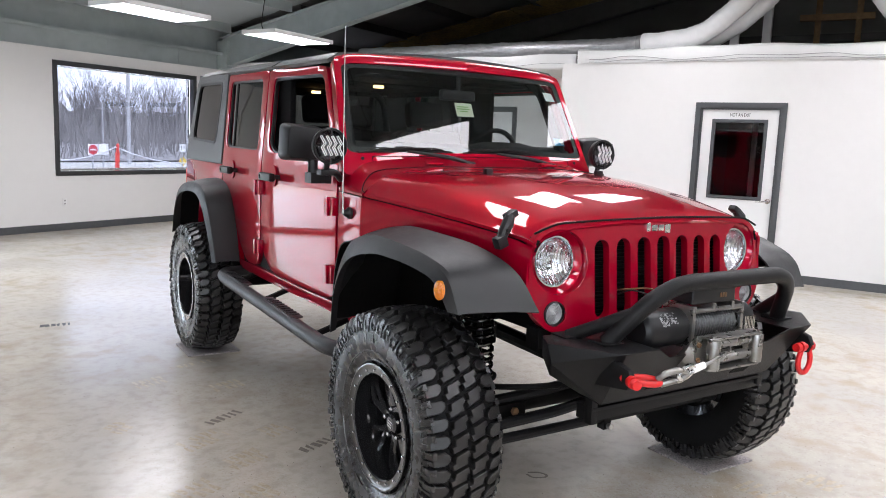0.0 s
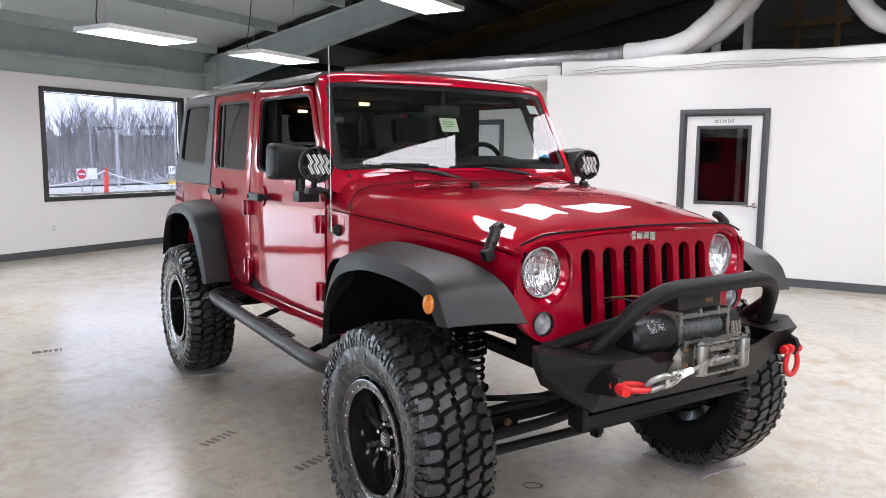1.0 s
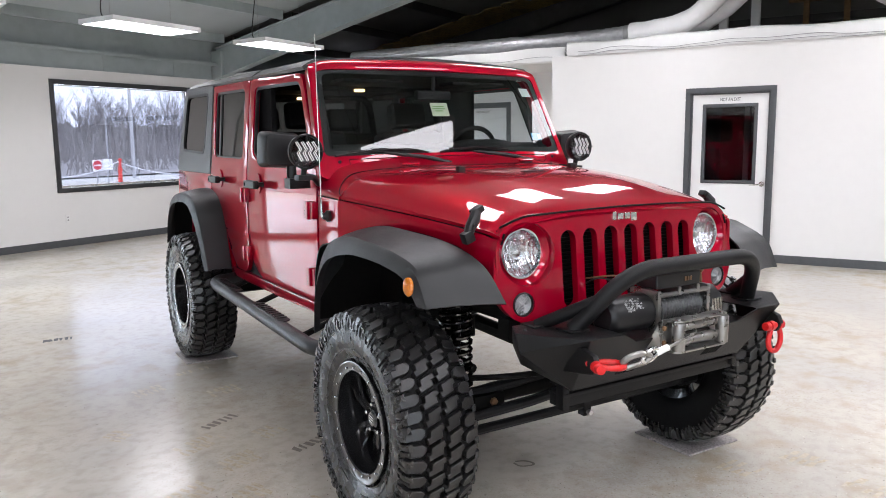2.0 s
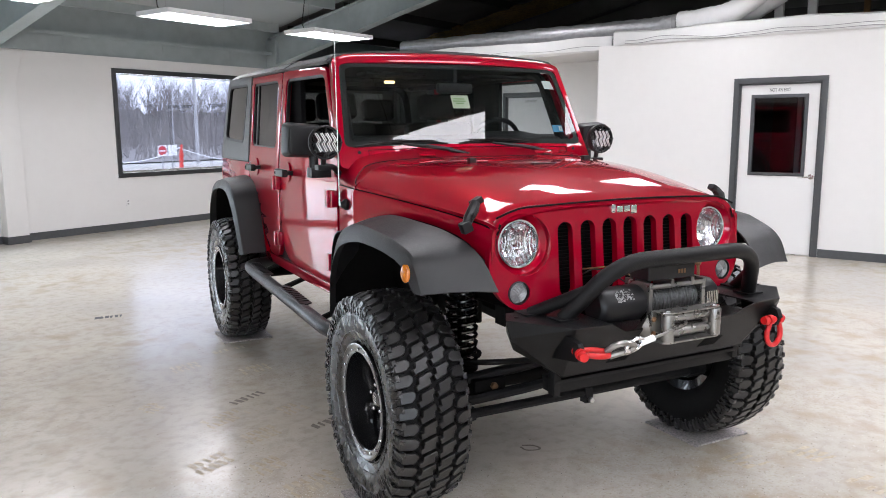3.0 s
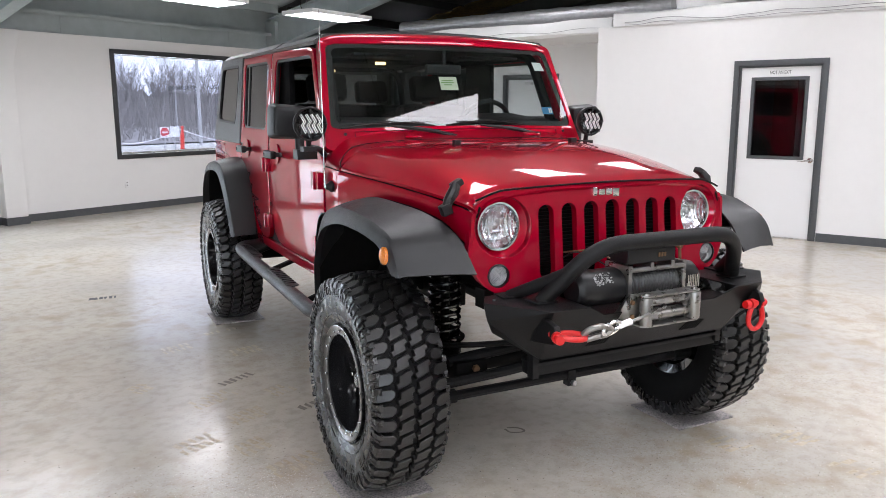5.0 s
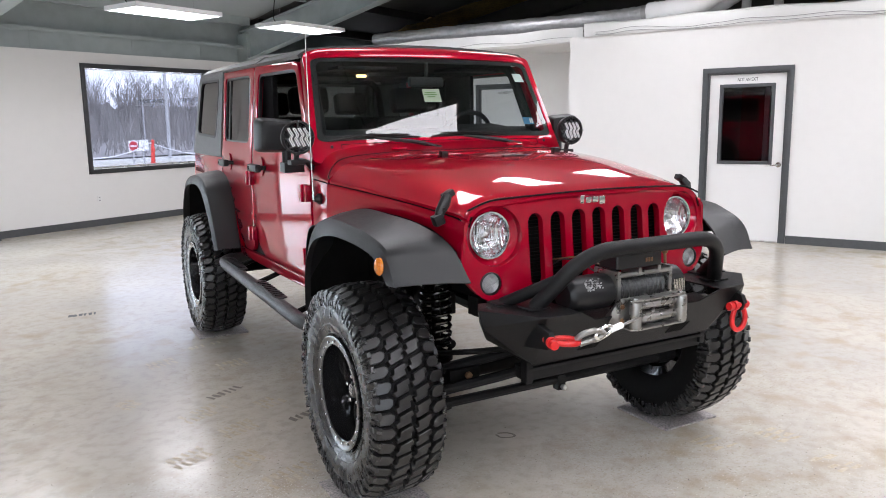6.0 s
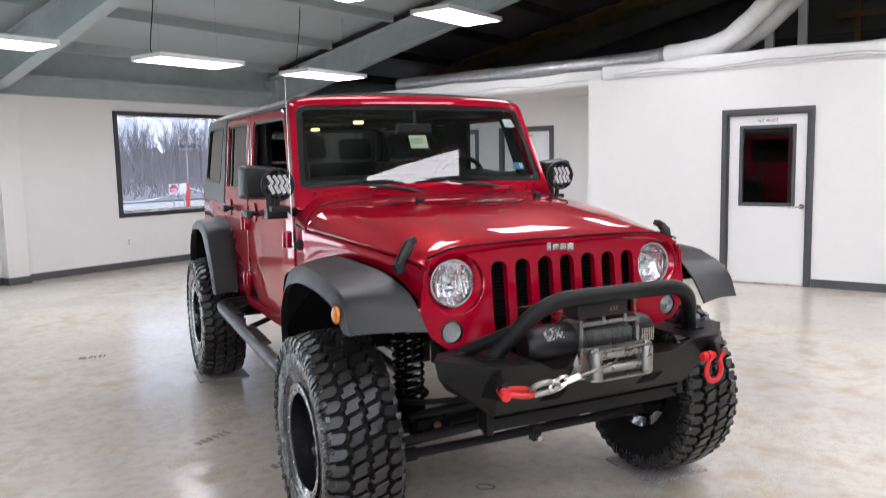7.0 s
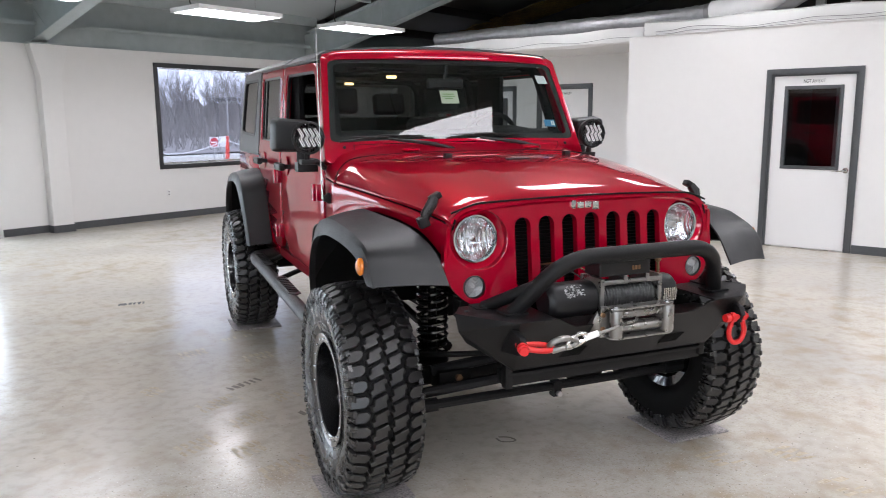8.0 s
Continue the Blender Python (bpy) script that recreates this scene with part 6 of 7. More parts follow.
cb = part("control_box", bm, BLACK, wn_, "black winch control box")
for k in range(3):
    bm = bmesh.new()
    box(bm, -0.012 + k * 0.014, -0.003 + k * 0.014, -0.6925, -0.6905, 1.010, 1.026)
    part("box_mark", bm, COPPER, wn_, "worn copper-coloured mark")
bm = bmesh.new()
rod(bm, (0.175, -0.61, 0.965), (0.180, -0.60, 1.015), 0.006, 8)
bmesh.ops.create_uvsphere(bm, u_segments=10, v_segments=8, radius=0.014, matrix=Matrix.Translation((0.181, -0.598, 1.022)))
part("clutch_lever", bm, RUST, wn_, "clutch lever with a bronze knob")
for pts, mat in (([(-0.14, -0.56, 0.96), (-0.20, -0.53, 1.00), (-0.23, -0.47, 1.01), (-0.23, -0.40, 0.98), (-0.21, -0.34, 0.96)], CABLE), ([(-0.13, -0.57, 0.99), (-0.18, -0.52, 1.02), (-0.22, -0.45, 1.01), (-0.225, -0.345, 0.985)], COPPER), ([(-0.33, -0.345, 0.905), (-0.325, -0.335, 0.94), (-0.34, -0.33, 0.98)], COPPER)):
    bm = bmesh.new()
    tube(bm, smooth_path(pts, 6), 0.0032, 6)
    part("winch_wire", bm, mat, wn_)

# roller fairlead
def fx(x):
    return -0.032 + 0.83 * x


bm = bmesh.new()
hole = [(-0.112, 0.806), (0.112, 0.806), (0.112, 0.876), (-0.112, 0.876)]
slab(bm, [(x, -0.750, z) for x, z in ((-0.190, 0.780), (0.190, 0.780), (0.190, 0.897), (-0.190, 0.897))], (0, 0.007, 0), [[(x, -0.750, z) for x, z in hole]])
for z in (0.780, 0.890):
    slab(bm, [(-0.168, -0.7505, z), (0.168, -0.7505, z), (0.168, -0.790, z), (0.140, -0.804, z), (-0.140, -0.804, z), (-0.168, -0.790, z)], (0, 0, 0.007))
for x in (-0.190, 0.183):
    slab(bm, [(x, -0.743, 0.782), (x, -0.665, 0.770), (x, -0.665, 0.81), (x, -0.743, 0.897)], (0.007, 0, 0))
for v in bm.verts:
    v.co.x = fx(v.co.x)
bevel(bm, 0.0022)
fair = part("roller_fairlead", bm, GALV, truck, "galvanised roller fairlead")
for a, b, r in (((-0.112, -0.772, 0.868), (0.112, -0.772, 0.868), 0.0175), ((-0.112, -0.772, 0.816), (0.112, -0.772, 0.816), 0.0185), ((-0.138, -0.788, 0.788), (-0.138, -0.788, 0.889), 0.0235), ((0.138, -0.788, 0.788), (0.138, -0.788, 0.889), 0.0235)):
    bm = rod(bmesh.new(), (fx(a[0]), *a[1:]), (fx(b[0]), *b[1:]), r, 18)
    part("roller", bevel(bm, 0.003), GALV, fair, "worn steel roller")
for z in (0.813, 0.866):
    bm = bmesh.new()
    lathe(bm, [(0.0, 0.010), (0.007, 0.009), (0.007, 0.0)], 6, pose(fx(-0.178), -0.750, z, 0, 0, -90))
    part("fairlead_bolt", bm, RUST, fair, "rusty bolt head")
for x in (-0.138, 0.138):
    bm = bmesh.new()
    lathe(bm, [(0.0, 0.011), (0.005, 0.010), (0.005, 0.0)], 6, pose(fx(x), -0.784, 0.897, 0, -90, 0))
    part("roller_pin", bm, GALV, fair)

# shackles
def shackle(m, name, label):
    s = bmesh.new()
    loop = [(-0.026, 0, 0.0), (-0.028, 0, -0.02), (-0.038, 0, -0.050), (-0.036, 0, -0.080), (-0.018, 0, -0.102), (0.0, 0, -0.107), (0.018, 0, -0.102), (0.036, 0, -0.080), (0.038, 0, -0.050), (0.028, 0, -0.02), (0.026, 0, 0.0)]
    tube(s, smooth_path(loop, 4), 0.0105, 10)
    for x in (-1, 1):
        lathe(s, [(x * 0.016, 0.020), (x * 0.036, 0.020)], 16)
    s.transform(m)
    sh = part(name, s, RED_POWDER, truck, label, 50)
    pin = rod(bmesh.new(), (-0.045, 0, 0), (0.050, 0, 0), 0.0115, 12)
    lathe(pin, [(-0.062, 0.016), (-0.044, 0.019)], 12)
    pin.transform(m)
    part("pin", pin, RED_POWDER, sh, "red threaded pin")
    return sh


shackle(pose(0.475, -0.735, 0.785, 0, 0, 0), "bow_shackle", "red bow shackle hanging from the bumper")
shackle(pose(-0.522, -0.765, 0.793, 0, 0, 70) @ pose(0, 0, 0, -86, 0, 0), "bow_shackle", "red bow shackle pulled forward by the winch hook")
# hook, links and rope end
bm = bmesh.new()
tube(bm, smooth_path([(-0.442, -0.812, 0.797), (-0.428, -0.830, 0.819), (-0.400, -0.846, 0.830), (-0.370, -0.852, 0.827), (-0.354, -0.852, 0.815), (-0.374, -0.848, 0.800), (-0.404, -0.838, 0.794), (-0.432, -0.818, 0.781)], 5), [0.011] * 36, 9)
hook = part("winch_hook", bm, GALV, truck, "galvanised clevis hook")
bm = bmesh.new()
tube(bm, [(-0.350 + 0.040 * math.cos(a), -0.848 + 0.004 * math.cos(a), 0.820 + 0.018 * math.sin(a) + 0.009 * math.cos(a)) for a in (k * math.tau / 18 for k in range(18))], 0.008, 8, closed=True)
part("thimble", bm, CHROME, hook, "bright steel thimble")
bm = rod(bmesh.new(), (-0.318, -0.844, 0.820), (-0.265, -0.846, 0.832), 0.012, 10)
part("ferrule", bm, LAMP_BODY, hook, "pale crimped ferrule")
bm = tube(bmesh.new(), smooth_path([(-0.272, -0.846, 0.830), (-0.20, -0.836, 0.838), (-0.12, -0.812, 0.844), (-0.05, -0.780, 0.846), (0.0, -0.68, 0.88)], 5), 0.0055, 8)
part("rope_end", bm, GALV, hook, "steel winch rope")

# ---- side steps ----
bm = tube(bmesh.new(), rounded_path([(-0.66, 2.50, 0.635), (-0.93, 2.38, 0.635), (-0.945, 2.25, 0.627), (-0.940, 0.70, 0.583), (-0.90, 0.58, 0.583), (-0.62, 0.52, 0.615)], 0.10, 6), 0.038, 16)
steps = both("side_step", bm, PLASTIC, label="black tubular side step")
for side, st in zip((1, -1), steps):
    for y0, y1 in ((1.05, 1.55), (1.85, 2.30)):
        bm = bmesh.new()
        z = 0.5835 + (y0 + y1 - 1.4) * 0.5 * 0.0284 + 0.026
        slab(bm, [(-0.958, y0 + 0.05, z), (-0.958, y1 - 0.05, z + 0.012), (-0.935, y1, z + 0.012), (-0.890, y1 - 0.04, z + 0.010), (-0.890, y0 + 0.04, z - 0.002), (-0.935, y0, z)], (0, 0, 0.008))
        bevel(bm, 0.006)
        part("step_pad", bm if side > 0 else mirror(bm), BLACK, st, "ribbed black step pad")
        for k in range(9):
            y = y0 + 0.08 + k * (y1 - y0 - 0.16) / 8
            bm = bmesh.new()
            box(bm, -0.950, -0.897, y - 0.008, y + 0.008, z + 0.0085 + k * 0.0014, z + 0.0135 + k * 0.0014)
            part("grip_rib", bm if side > 0 else mirror(bm), BLACK, st)
    for y in (0.85, 1.65, 2.2):
        bm = bmesh.new()
        rod(bm, (-0.93, y, 0.595), (-0.70, y, 0.675), 0.016, 8)
        part("step_bracket", bm if side > 0 else mirror(bm), UNDER, st)

# ---- mirrors with round lamps ----
def mirrors(side):
    bm = bmesh.new()
    slab(bm, rounded3([(-1.030, 1.410), (-0.815, 1.400), (-0.805, 1.575), (-1.020, 1.592)], 0.035, 1.00), (0, 0.10, 0))
    for v in bm.verts:
        if v.co.y < 1.05:
            v.co.x, v.co.z = -0.90 + (v.co.x + 0.90) * 0.86, 1.49 + (v.co.z - 1.49) * 0.84
    bevel(bm, 0.012, 2, 40)
    mi = part("wing_mirror", bm if side < 0 else mirror(bm), BLACK, truck, "black wing mirror")
    bm = tube(bmesh.new(), rounded_path([(-0.875, 1.03, 1.42), (-0.875, 1.03, 1.345), (-0.800, 0.995, 1.335)], 0.02), 0.024, 10)
    box(bm, -0.905, -0.800, 0.975, 1.055, 1.305, 1.355)
    part("mirror_arm", bevel(bm if side < 0 else mirror(bm), 0.006), BLACK, mi)
    bm = bmesh.new()
    slab(bm, [(-1.015, 1.102, 1.428), (-0.826, 1.102, 1.420), (-0.818, 1.102, 1.555), (-1.008, 1.102, 1.568)], (0, 0.002, 0))
    part("mirror_glass", bm if side < 0 else mirror(bm), CHROME, mi, "mirror glass")
    return mi


def rounded3(pts, r, y):
    return [(x, y, z) for x, z in rounded(pts, r, 5)]


for side in (-1, 1):
    mirrors(side)
    cx, cy_, cz = side * (0.885 if side < 0 else 0.795), 0.815, 1.487
    at = Matrix.Translation((cx, cy_, cz)) @ pose(0, 0, 0, 0, 0, -90)
    bm = bmesh.new()
    lathe(bm, [(-0.055, 0.03), (-0.050, 0.055), (-0.02, 0.078), (0.012, 0.084), (0.016, 0.084), (0.016, 0.076), (-0.01, 0.072)], 36, at, cap=False)
    lamp = part("auxiliary_lamp", bm, BLACK, truck, "round black auxiliary lamp with a wire guard")
    bm = bmesh.new()
    facets(bm, [(0.004, 0.074), (-0.012, 0.062), (-0.024, 0.046), (-0.032, 0.028), (-0.036, 0.006)], 20, at)
    part("reflector", bm, DULL_REFLECTOR, lamp, "", 1)
    bm = bmesh.new()
    lathe(bm, [(0.006, 0.0755), (0.012, 0.04), (0.014, 0.0)], 36, at, cap=False)
    part("lens", bm, LENS, lamp, "clear lens", 60)
    for pts in ([(0.022, 0.078 * math.cos(a), 0.078 * math.sin(a)) for a in (k * math.tau / 30 for k in range(30))],):
        bm = tube(bmesh.new(), [at @ Vector(p) for p in pts], 0.005, 6, closed=True)
        guard = part("guard_ring", bm, BLACK, lamp, "black guard ring")
    for k in range(8):
        a = k * math.tau / 8
        bm = rod(bmesh.new(), at @ Vector((0.026, 0.084 * math.cos(a), 0.084 * math.sin(a))), at @ Vector((0.030, 0.052 * math.cos(a), 0.052 * math.sin(a))), 0.0035, 6)
        part("guard_bar", bm, BLACK, lamp)
    # plain white bent-wire emblem strokes
    for stroke in [[(c - 0.016, 0.044), (c + 0.004, 0.010), (c - 0.010, -0.006), (c + 0.010, -0.044), (c + 0.018, -0.040), (c, -0.006), (c + 0.013, 0.012), (c - 0.008, 0.046)] for c in (-0.040, -0.012, 0.014, 0.040)]:
        bm = tube(bmesh.new(), [at @ Vector((0.030, u, w)) for u, w in stroke], 0.0028, 6, closed=True)
        part("emblem_wire", bm, EMBLEM, lamp, "plain white bent-wire loop")
    bm = bmesh.new()
    rod(bm, (cx, cy_ + 0.02, cz - 0.075), (cx, cy_ + 0.03, cz - 0.12), 0.014, 10)
    tube(bm, rounded_path([(cx, cy_ + 0.03, cz - 0.115), (side * 0.82, cy_ + 0.06, cz - 0.125), (side * 0.775, cy_ + 0.11, cz - 0.16)], 0.02), 0.016, 8)
    box(bm, cx - 0.035, cx + 0.035, cy_ + 0.0, cy_ + 0.06, cz - 0.135, cz - 0.110)
    part("lamp_bracket", bevel(bm, 0.003), BLACK, lamp, "black lamp bracket")

# aerial
bm = bmesh.new()
lathe(bm, [(-0.006, 0.028), (0.006, 0.028), (0.016, 0.018), (0.03, 0.012)], 16, Matrix.Translation((-0.800, 0.765, 1.183)) @ pose(0, 0, 0, 0, 0, 180))
aer = part("aerial_base", bm, BLACK, truck, "black rubber aerial base")
bm = tube(bmesh.new(), [(-0.832, 0.765, 1.18), (-0.834, 0.765, 1.26), (-0.836, 0.77, 2.02)], [0.006, 0.0028, 0.0020], 6)
part("aerial_mast", bm, NICKEL, aer, "thin steel aerial mast")

# wipers
for pivot, bend, tip, ends in (((-0.10, 0.80, 1.415), (-0.20, 0.825, 1.445), (-0.44, 0.868, 1.473), (-0.69, -0.17)), ((0.43, 0.80, 1.415), (0.33, 0.825, 1.445), (0.10, 0.868, 1.473), (-0.10, 0.40))):
    bm = tube(bmesh.new(), rounded_path([pivot, bend, tip], 0.05), [0.014] + [0.011] * 6 + [0.006], 8)
    wp = part("wiper_arm", bm, BLACK, truck, "black wiper arm")
    bm = tube(bmesh.new(), [(pivot[0], pivot[1], pivot[2] - 0.04), (pivot[0], pivot[1], pivot[2] + 0.012)], [0.020, 0.016], 12)
    part("wiper_pivot", bm, BLACK, wp, "black wiper pivot cap")
    blade = [ws(ends[0] + (ends[1] - ends[0]) * k / 8, 0.095 + 0.030 * math.sin(k * math.pi / 8), 0.008) for k in range(9)]
    bm = tube(bmesh.new(), blade, 0.005, 6)
    part("wiper_blade", bm, BLACK, wp, "black wiper blade")
    for k in (2, 4, 6):
        p = blade[k] + Vector((0, -0.008, 0.004))
        bm = tube(bmesh.new(), [p - Vector((0.07, 0, -0.002)), p + Vector((0, -0.006, 0.005)), p + Vector((0.07, 0, -0.002))], 0.0035, 6)
        part("wiper_yoke", bm, BLACK, wp, "thin black wiper yoke")

# ---- interior ----
bm = bmesh.new()
grid = []
for i in range(13):
    x = -0.72 + 1.44 * i / 12
    grid.append([(x, 0.945, 1.42), (x, 1.02, 1.498), (x, 1.12, 1.512), (x, 1.18, 1.515 + 0.02 * (abs(x - 0.37) < 0.2)), (x, 1.26, 1.47), (x, 1.30, 1.30), (x, 1.24, 1.05)])
part("dashboard", sheet(bm, grid, 0.02), DASH, truck, "dark plastic dashboard", 60)
bm = bmesh.new()
tilt = Matrix.Translation((0.40, 1.37, 1.432)) @ pose(0, 0, 0, 112, 0, 0)
tube(bm, [tilt @ Vector((0.185 * math.cos(a), 0.185 * math.sin(a), 0)) for a in (k * math.tau / 32 for k in range(32))], 0.015, 8, closed=True)
sw = part("steering_wheel", bm, DASH, truck, "black steering wheel")
bm = bmesh.new()
for a in (0.0, math.pi, -math.pi / 2):
    rod(bm, tilt @ Vector((0, 0, -0.01)), tilt @ Vector((0.18 * math.cos(a), 0.18 * math.sin(a), 0)), 0.014, 8)
lathe(bm, [(-0.03, 0.06), (0.02, 0.055), (0.02, 0.0)], 16, tilt @ pose(0, 0, 0, 0, -90, 0))
part("wheel_hub", bm, DASH, sw)


def seat(x, y, w=0.50):
    bm = bevelled_box(x - w / 2, x + w / 2, y - 0.10, y + 0.42, 0.86, 1.06, 0.05, 3)
    st = part("seat", bm, SEAT, truck, "dark cloth seat")
    bm = bevelled_box(-w / 2, w / 2, -0.07, 0.07, 0.0, 0.60, 0.05, 3)
    bm.transform(pose(x, y + 0.44, 1.0, -12, 0, 0))
    part("backrest", bm, SEAT, st)
    bm = bevelled_box(-0.13, 0.13, -0.05, 0.05, 0.63, 0.80, 0.035, 3)
    bm.transform(pose(x, y + 0.44, 1.0, -12, 0, 0))
    part("headrest", bm, SEAT, st)
    return st


for x in (-0.37, 0.37):
    seat(x, 1.52)
seat(-0.33, 2.52, 0.6)
seat(0.33, 2.52, 0.6)
for y in (2.13, 3.175):
    bm = tube(bmesh.new(), rounded_path([(-0.66, y, 0.9), (-0.66, y, 1.5), (-0.60, y, 1.885), (0.60, y, 1.885), (0.66, y, 1.5), (0.66, y, 0.9)], 0.12), 0.026, 12)
    part("roll_bar", bm, SEAT, truck, "padded black roll bar")
for s in (-1, 1):
    bm = tube(bmesh.new(), rounded_path([(s * 0.68, 1.02, 1.46), (s * 0.655, 1.24, 1.88), (s * 0.655, 3.15, 1.885)], 0.1), 0.03, 10)
    part("roll_bar_side", bm, SEAT, truck, "padded black roll bar")
    bm = bevelled_box(s * 0.34 - 0.18, s * 0.34 + 0.18, 1.17, 1.33, 1.845, 1.862, 0.006)
    part("sun_visor", bm, SEAT, truck, "dark sun visor")
    bm = bevelled_box(s * 0.695 - 0.018, s * 0.695 + 0.018, 1.77, 2.12, 1.30, 1.885, 0.012)
    part("pillar_trim", bm, SEAT, truck, "dark trim round the middle pillar")
bm = bmesh.new()
box(bm, -0.70, 0.70, 1.20, 3.60, 1.892, 1.905)
part("headliner", bm, SEAT, truck, "black headliner")
bm = bevelled_box(-0.115, 0.105, 1.10, 1.14, 1.748, 1.805, 0.016, 3)
rod(bm, (0.0, 1.12, 1.79), (0.0, 1.12, 1.88), 0.012, 8)
part("rear_view_mirror", bm, BLACK, truck, "black rear-view mirror")
for y in (2.073, 3.119):
    bm = bevelled_box(-0.036, 0.036, y - 0.01, y + 0.01, 1.853, 1.873, 0.006)
    part("dome_lamp", bm, WARM, truck, "warm dome lamp, switched on")
bm = bmesh.new()
slab(bm, [ws(-0.072, 0.465, -0.012), ws(0.036, 0.465, -0.012), ws(0.036, 0.600, -0.012), ws(-0.072, 0.600, -0.012)], (0, 0.001, 0))
card = part("hanging_card", bm, LABEL_CREAM, truck, "cream card hanging in the windscreen")
for k, (x0, x1) in enumerate(((-0.06, 0.01), (-0.065, 0.015), (-0.05, 0.0))):
    bm = bmesh.new()
    s = 0.555 - k * 0.022
    slab(bm, [ws(x0, s, -0.009), ws(x1, s, -0.009), ws(x1, s + 0.010, -0.009), ws(x0, s + 0.010, -0.009)], (0, 0.0005, 0))
    part("print_bar", bm, LABEL_GREEN, card, "plain green bar")
bm = bmesh.new()
slab(bm, [ws(0.565, 0.225, -0.006), ws(0.640, 0.225, -0.006), ws(0.638, 0.300, -0.006), ws(0.565, 0.300, -0.006)], (0, 0.001, 0))
bm_top = bmesh.new()
slab(bm_top, [ws(0.585, 0.70, -0.006), ws(0.655, 0.70, -0.006), ws(0.640, 0.79, -0.006), ws(0.575, 0.79, -0.006)], (0, 0.001, 0))
part("sticker", bm_top, SIGN_WHITE, truck, "small white paper sticker")
stk = part("sticker", bm, LABEL_BLUE, truck, "small blue and white sticker")
bm = bmesh.new()
for k in range(2):
    slab(bm, [ws(0.612 + k * 0.013, 0.238, -0.0045), ws(0.621 + k * 0.013, 0.238, -0.0045), ws(0.621 + k * 0.013, 0.288, -0.0045), ws(0.612 + k * 0.013, 0.288, -0.0045)], (0, 0.0005, 0))
part("sticker_bar", bm, SIGN_WHITE, stk, "plain white bar")

# ---- plates under the tyres and marks on the floor ----
for x0, y0 in ((-1.06, 2.745), (-1.075, -0.205), (0.625, -0.207), (0.66, 2.745)):
    pl = thing("floor_plate", "thin grey square plate under the tyre", "plate", pose(x0 + 0.18, y0 + 0.18, 0.0), "plates under the tyres")
    bm = bevelled_box(-0.18, 0.18, -0.18, 0.18, 0.0, 0.010, 0.002, 1)
    part("plate", bm, PLATE, pl)


def print_mark(x, y, turn, rows, cols, mat, w=0.045, h=0.028, gap=0.02, label="tyre tread print of dried mud"):
    random.seed(int(abs(x * 1000)) + int(abs(y * 100)))
    bm = bmesh.new()
    for r in range(rows):
        for c in range(cols):
            if random.random() < 0.08:
                continue
            u, v = (c - cols / 2) * (w + gap) + 0.02 * (r % 2), (r - rows / 2) * (h + gap)
            j = [random.uniform(-0.006, 0.006) for _ in range(8)]
            vs = [bm.verts.new((u + j[0], v + j[1], 0)), bm.verts.new((u + w * random.uniform(0.5, 1) + j[2], v + 0.008 + j[3], 0)), bm.verts.new((u + w * random.uniform(0.6, 1) + j[4], v + h + 0.008 + j[5], 0)), bm.verts.new((u + j[6], v + h + j[7], 0))]
            bm.faces.new(vs)
    o = finish("tread_print", bm, mat)
    o.matrix_basis = pose(x, y, 0.0012, 0, 0, turn)
    return tagged(o, label, "stain", kind="structure")


print_mark(-1.75, 4.03, -2, 1, 6, INK, 0.034, 0.085, 0.004, label="dark printed strip on the floor")
for x, y, t, r, c, mat in ((-1.16, 1.53, 30, 1, 6, MUD_DARK), (-1.34, 1.27, 30, 2, 7, MUD), (-1.52, 0.72, 30, 2, 5, MUD), (-1.23, 0.95, 25, 2, 5, MUD), (-1.29, 0.57, 25, 2, 4, MUD), (-1.16, 0.30, 20, 2, 6, MUD), (1.06, -0.52, 100, 2, 4, MUD), (0.72, -0.42, 100, 2, 4, MUD), (1.02, -0.86, 95, 2, 4, MUD), (-1.05, 2.58, 15, 1, 6, MUD), (-1.69, 1.61, 40, 2, 3, MUD), (-1.0, 2.05, 15, 2, 5, MUD), (-1.40, 2.30, 20, 2, 5, MUD), (-0.86, 0.96, 25, 1, 5, MUD_DARK), (-0.98, 1.24, 25, 2, 4, MUD)):
    print_mark(x, y, t, r, c, mat, 0.030, 0.065, 0.012)
def grit(name, label, mat, spots, seed):
    """Loose chips a few millimetres across, strewn thickest round the given spots."""
    random.seed(seed)
    verts, faces = [], []
    for cx, cy, spread, count in spots:
        for _ in range(count):
            x, y, r = random.gauss(cx, spread), random.gauss(cy, spread * 0.8), random.uniform(0.0012, 0.0032)
            k, turn = len(verts), random.uniform(0, math.tau)
            verts += [(x + r * random.uniform(0.7, 1.3) * math.cos(turn + a), y + r * random.uniform(0.5, 1.1) * math.sin(turn + a), 0.0) for a in (0, 1.3, 2.6, 3.9, 5.1)]
            verts.append((x, y, r * random.uniform(0.5, 0.9)))
            faces += [(k + i, k + (i + 1) % 5, k + 5) for i in range(5)]
    me = bpy.data.meshes.new(name)
    me.from_pydata(verts, [], faces)
    me.materials.append(mat)
    return tagged(new(name, me), label, "grit", kind="stuff")


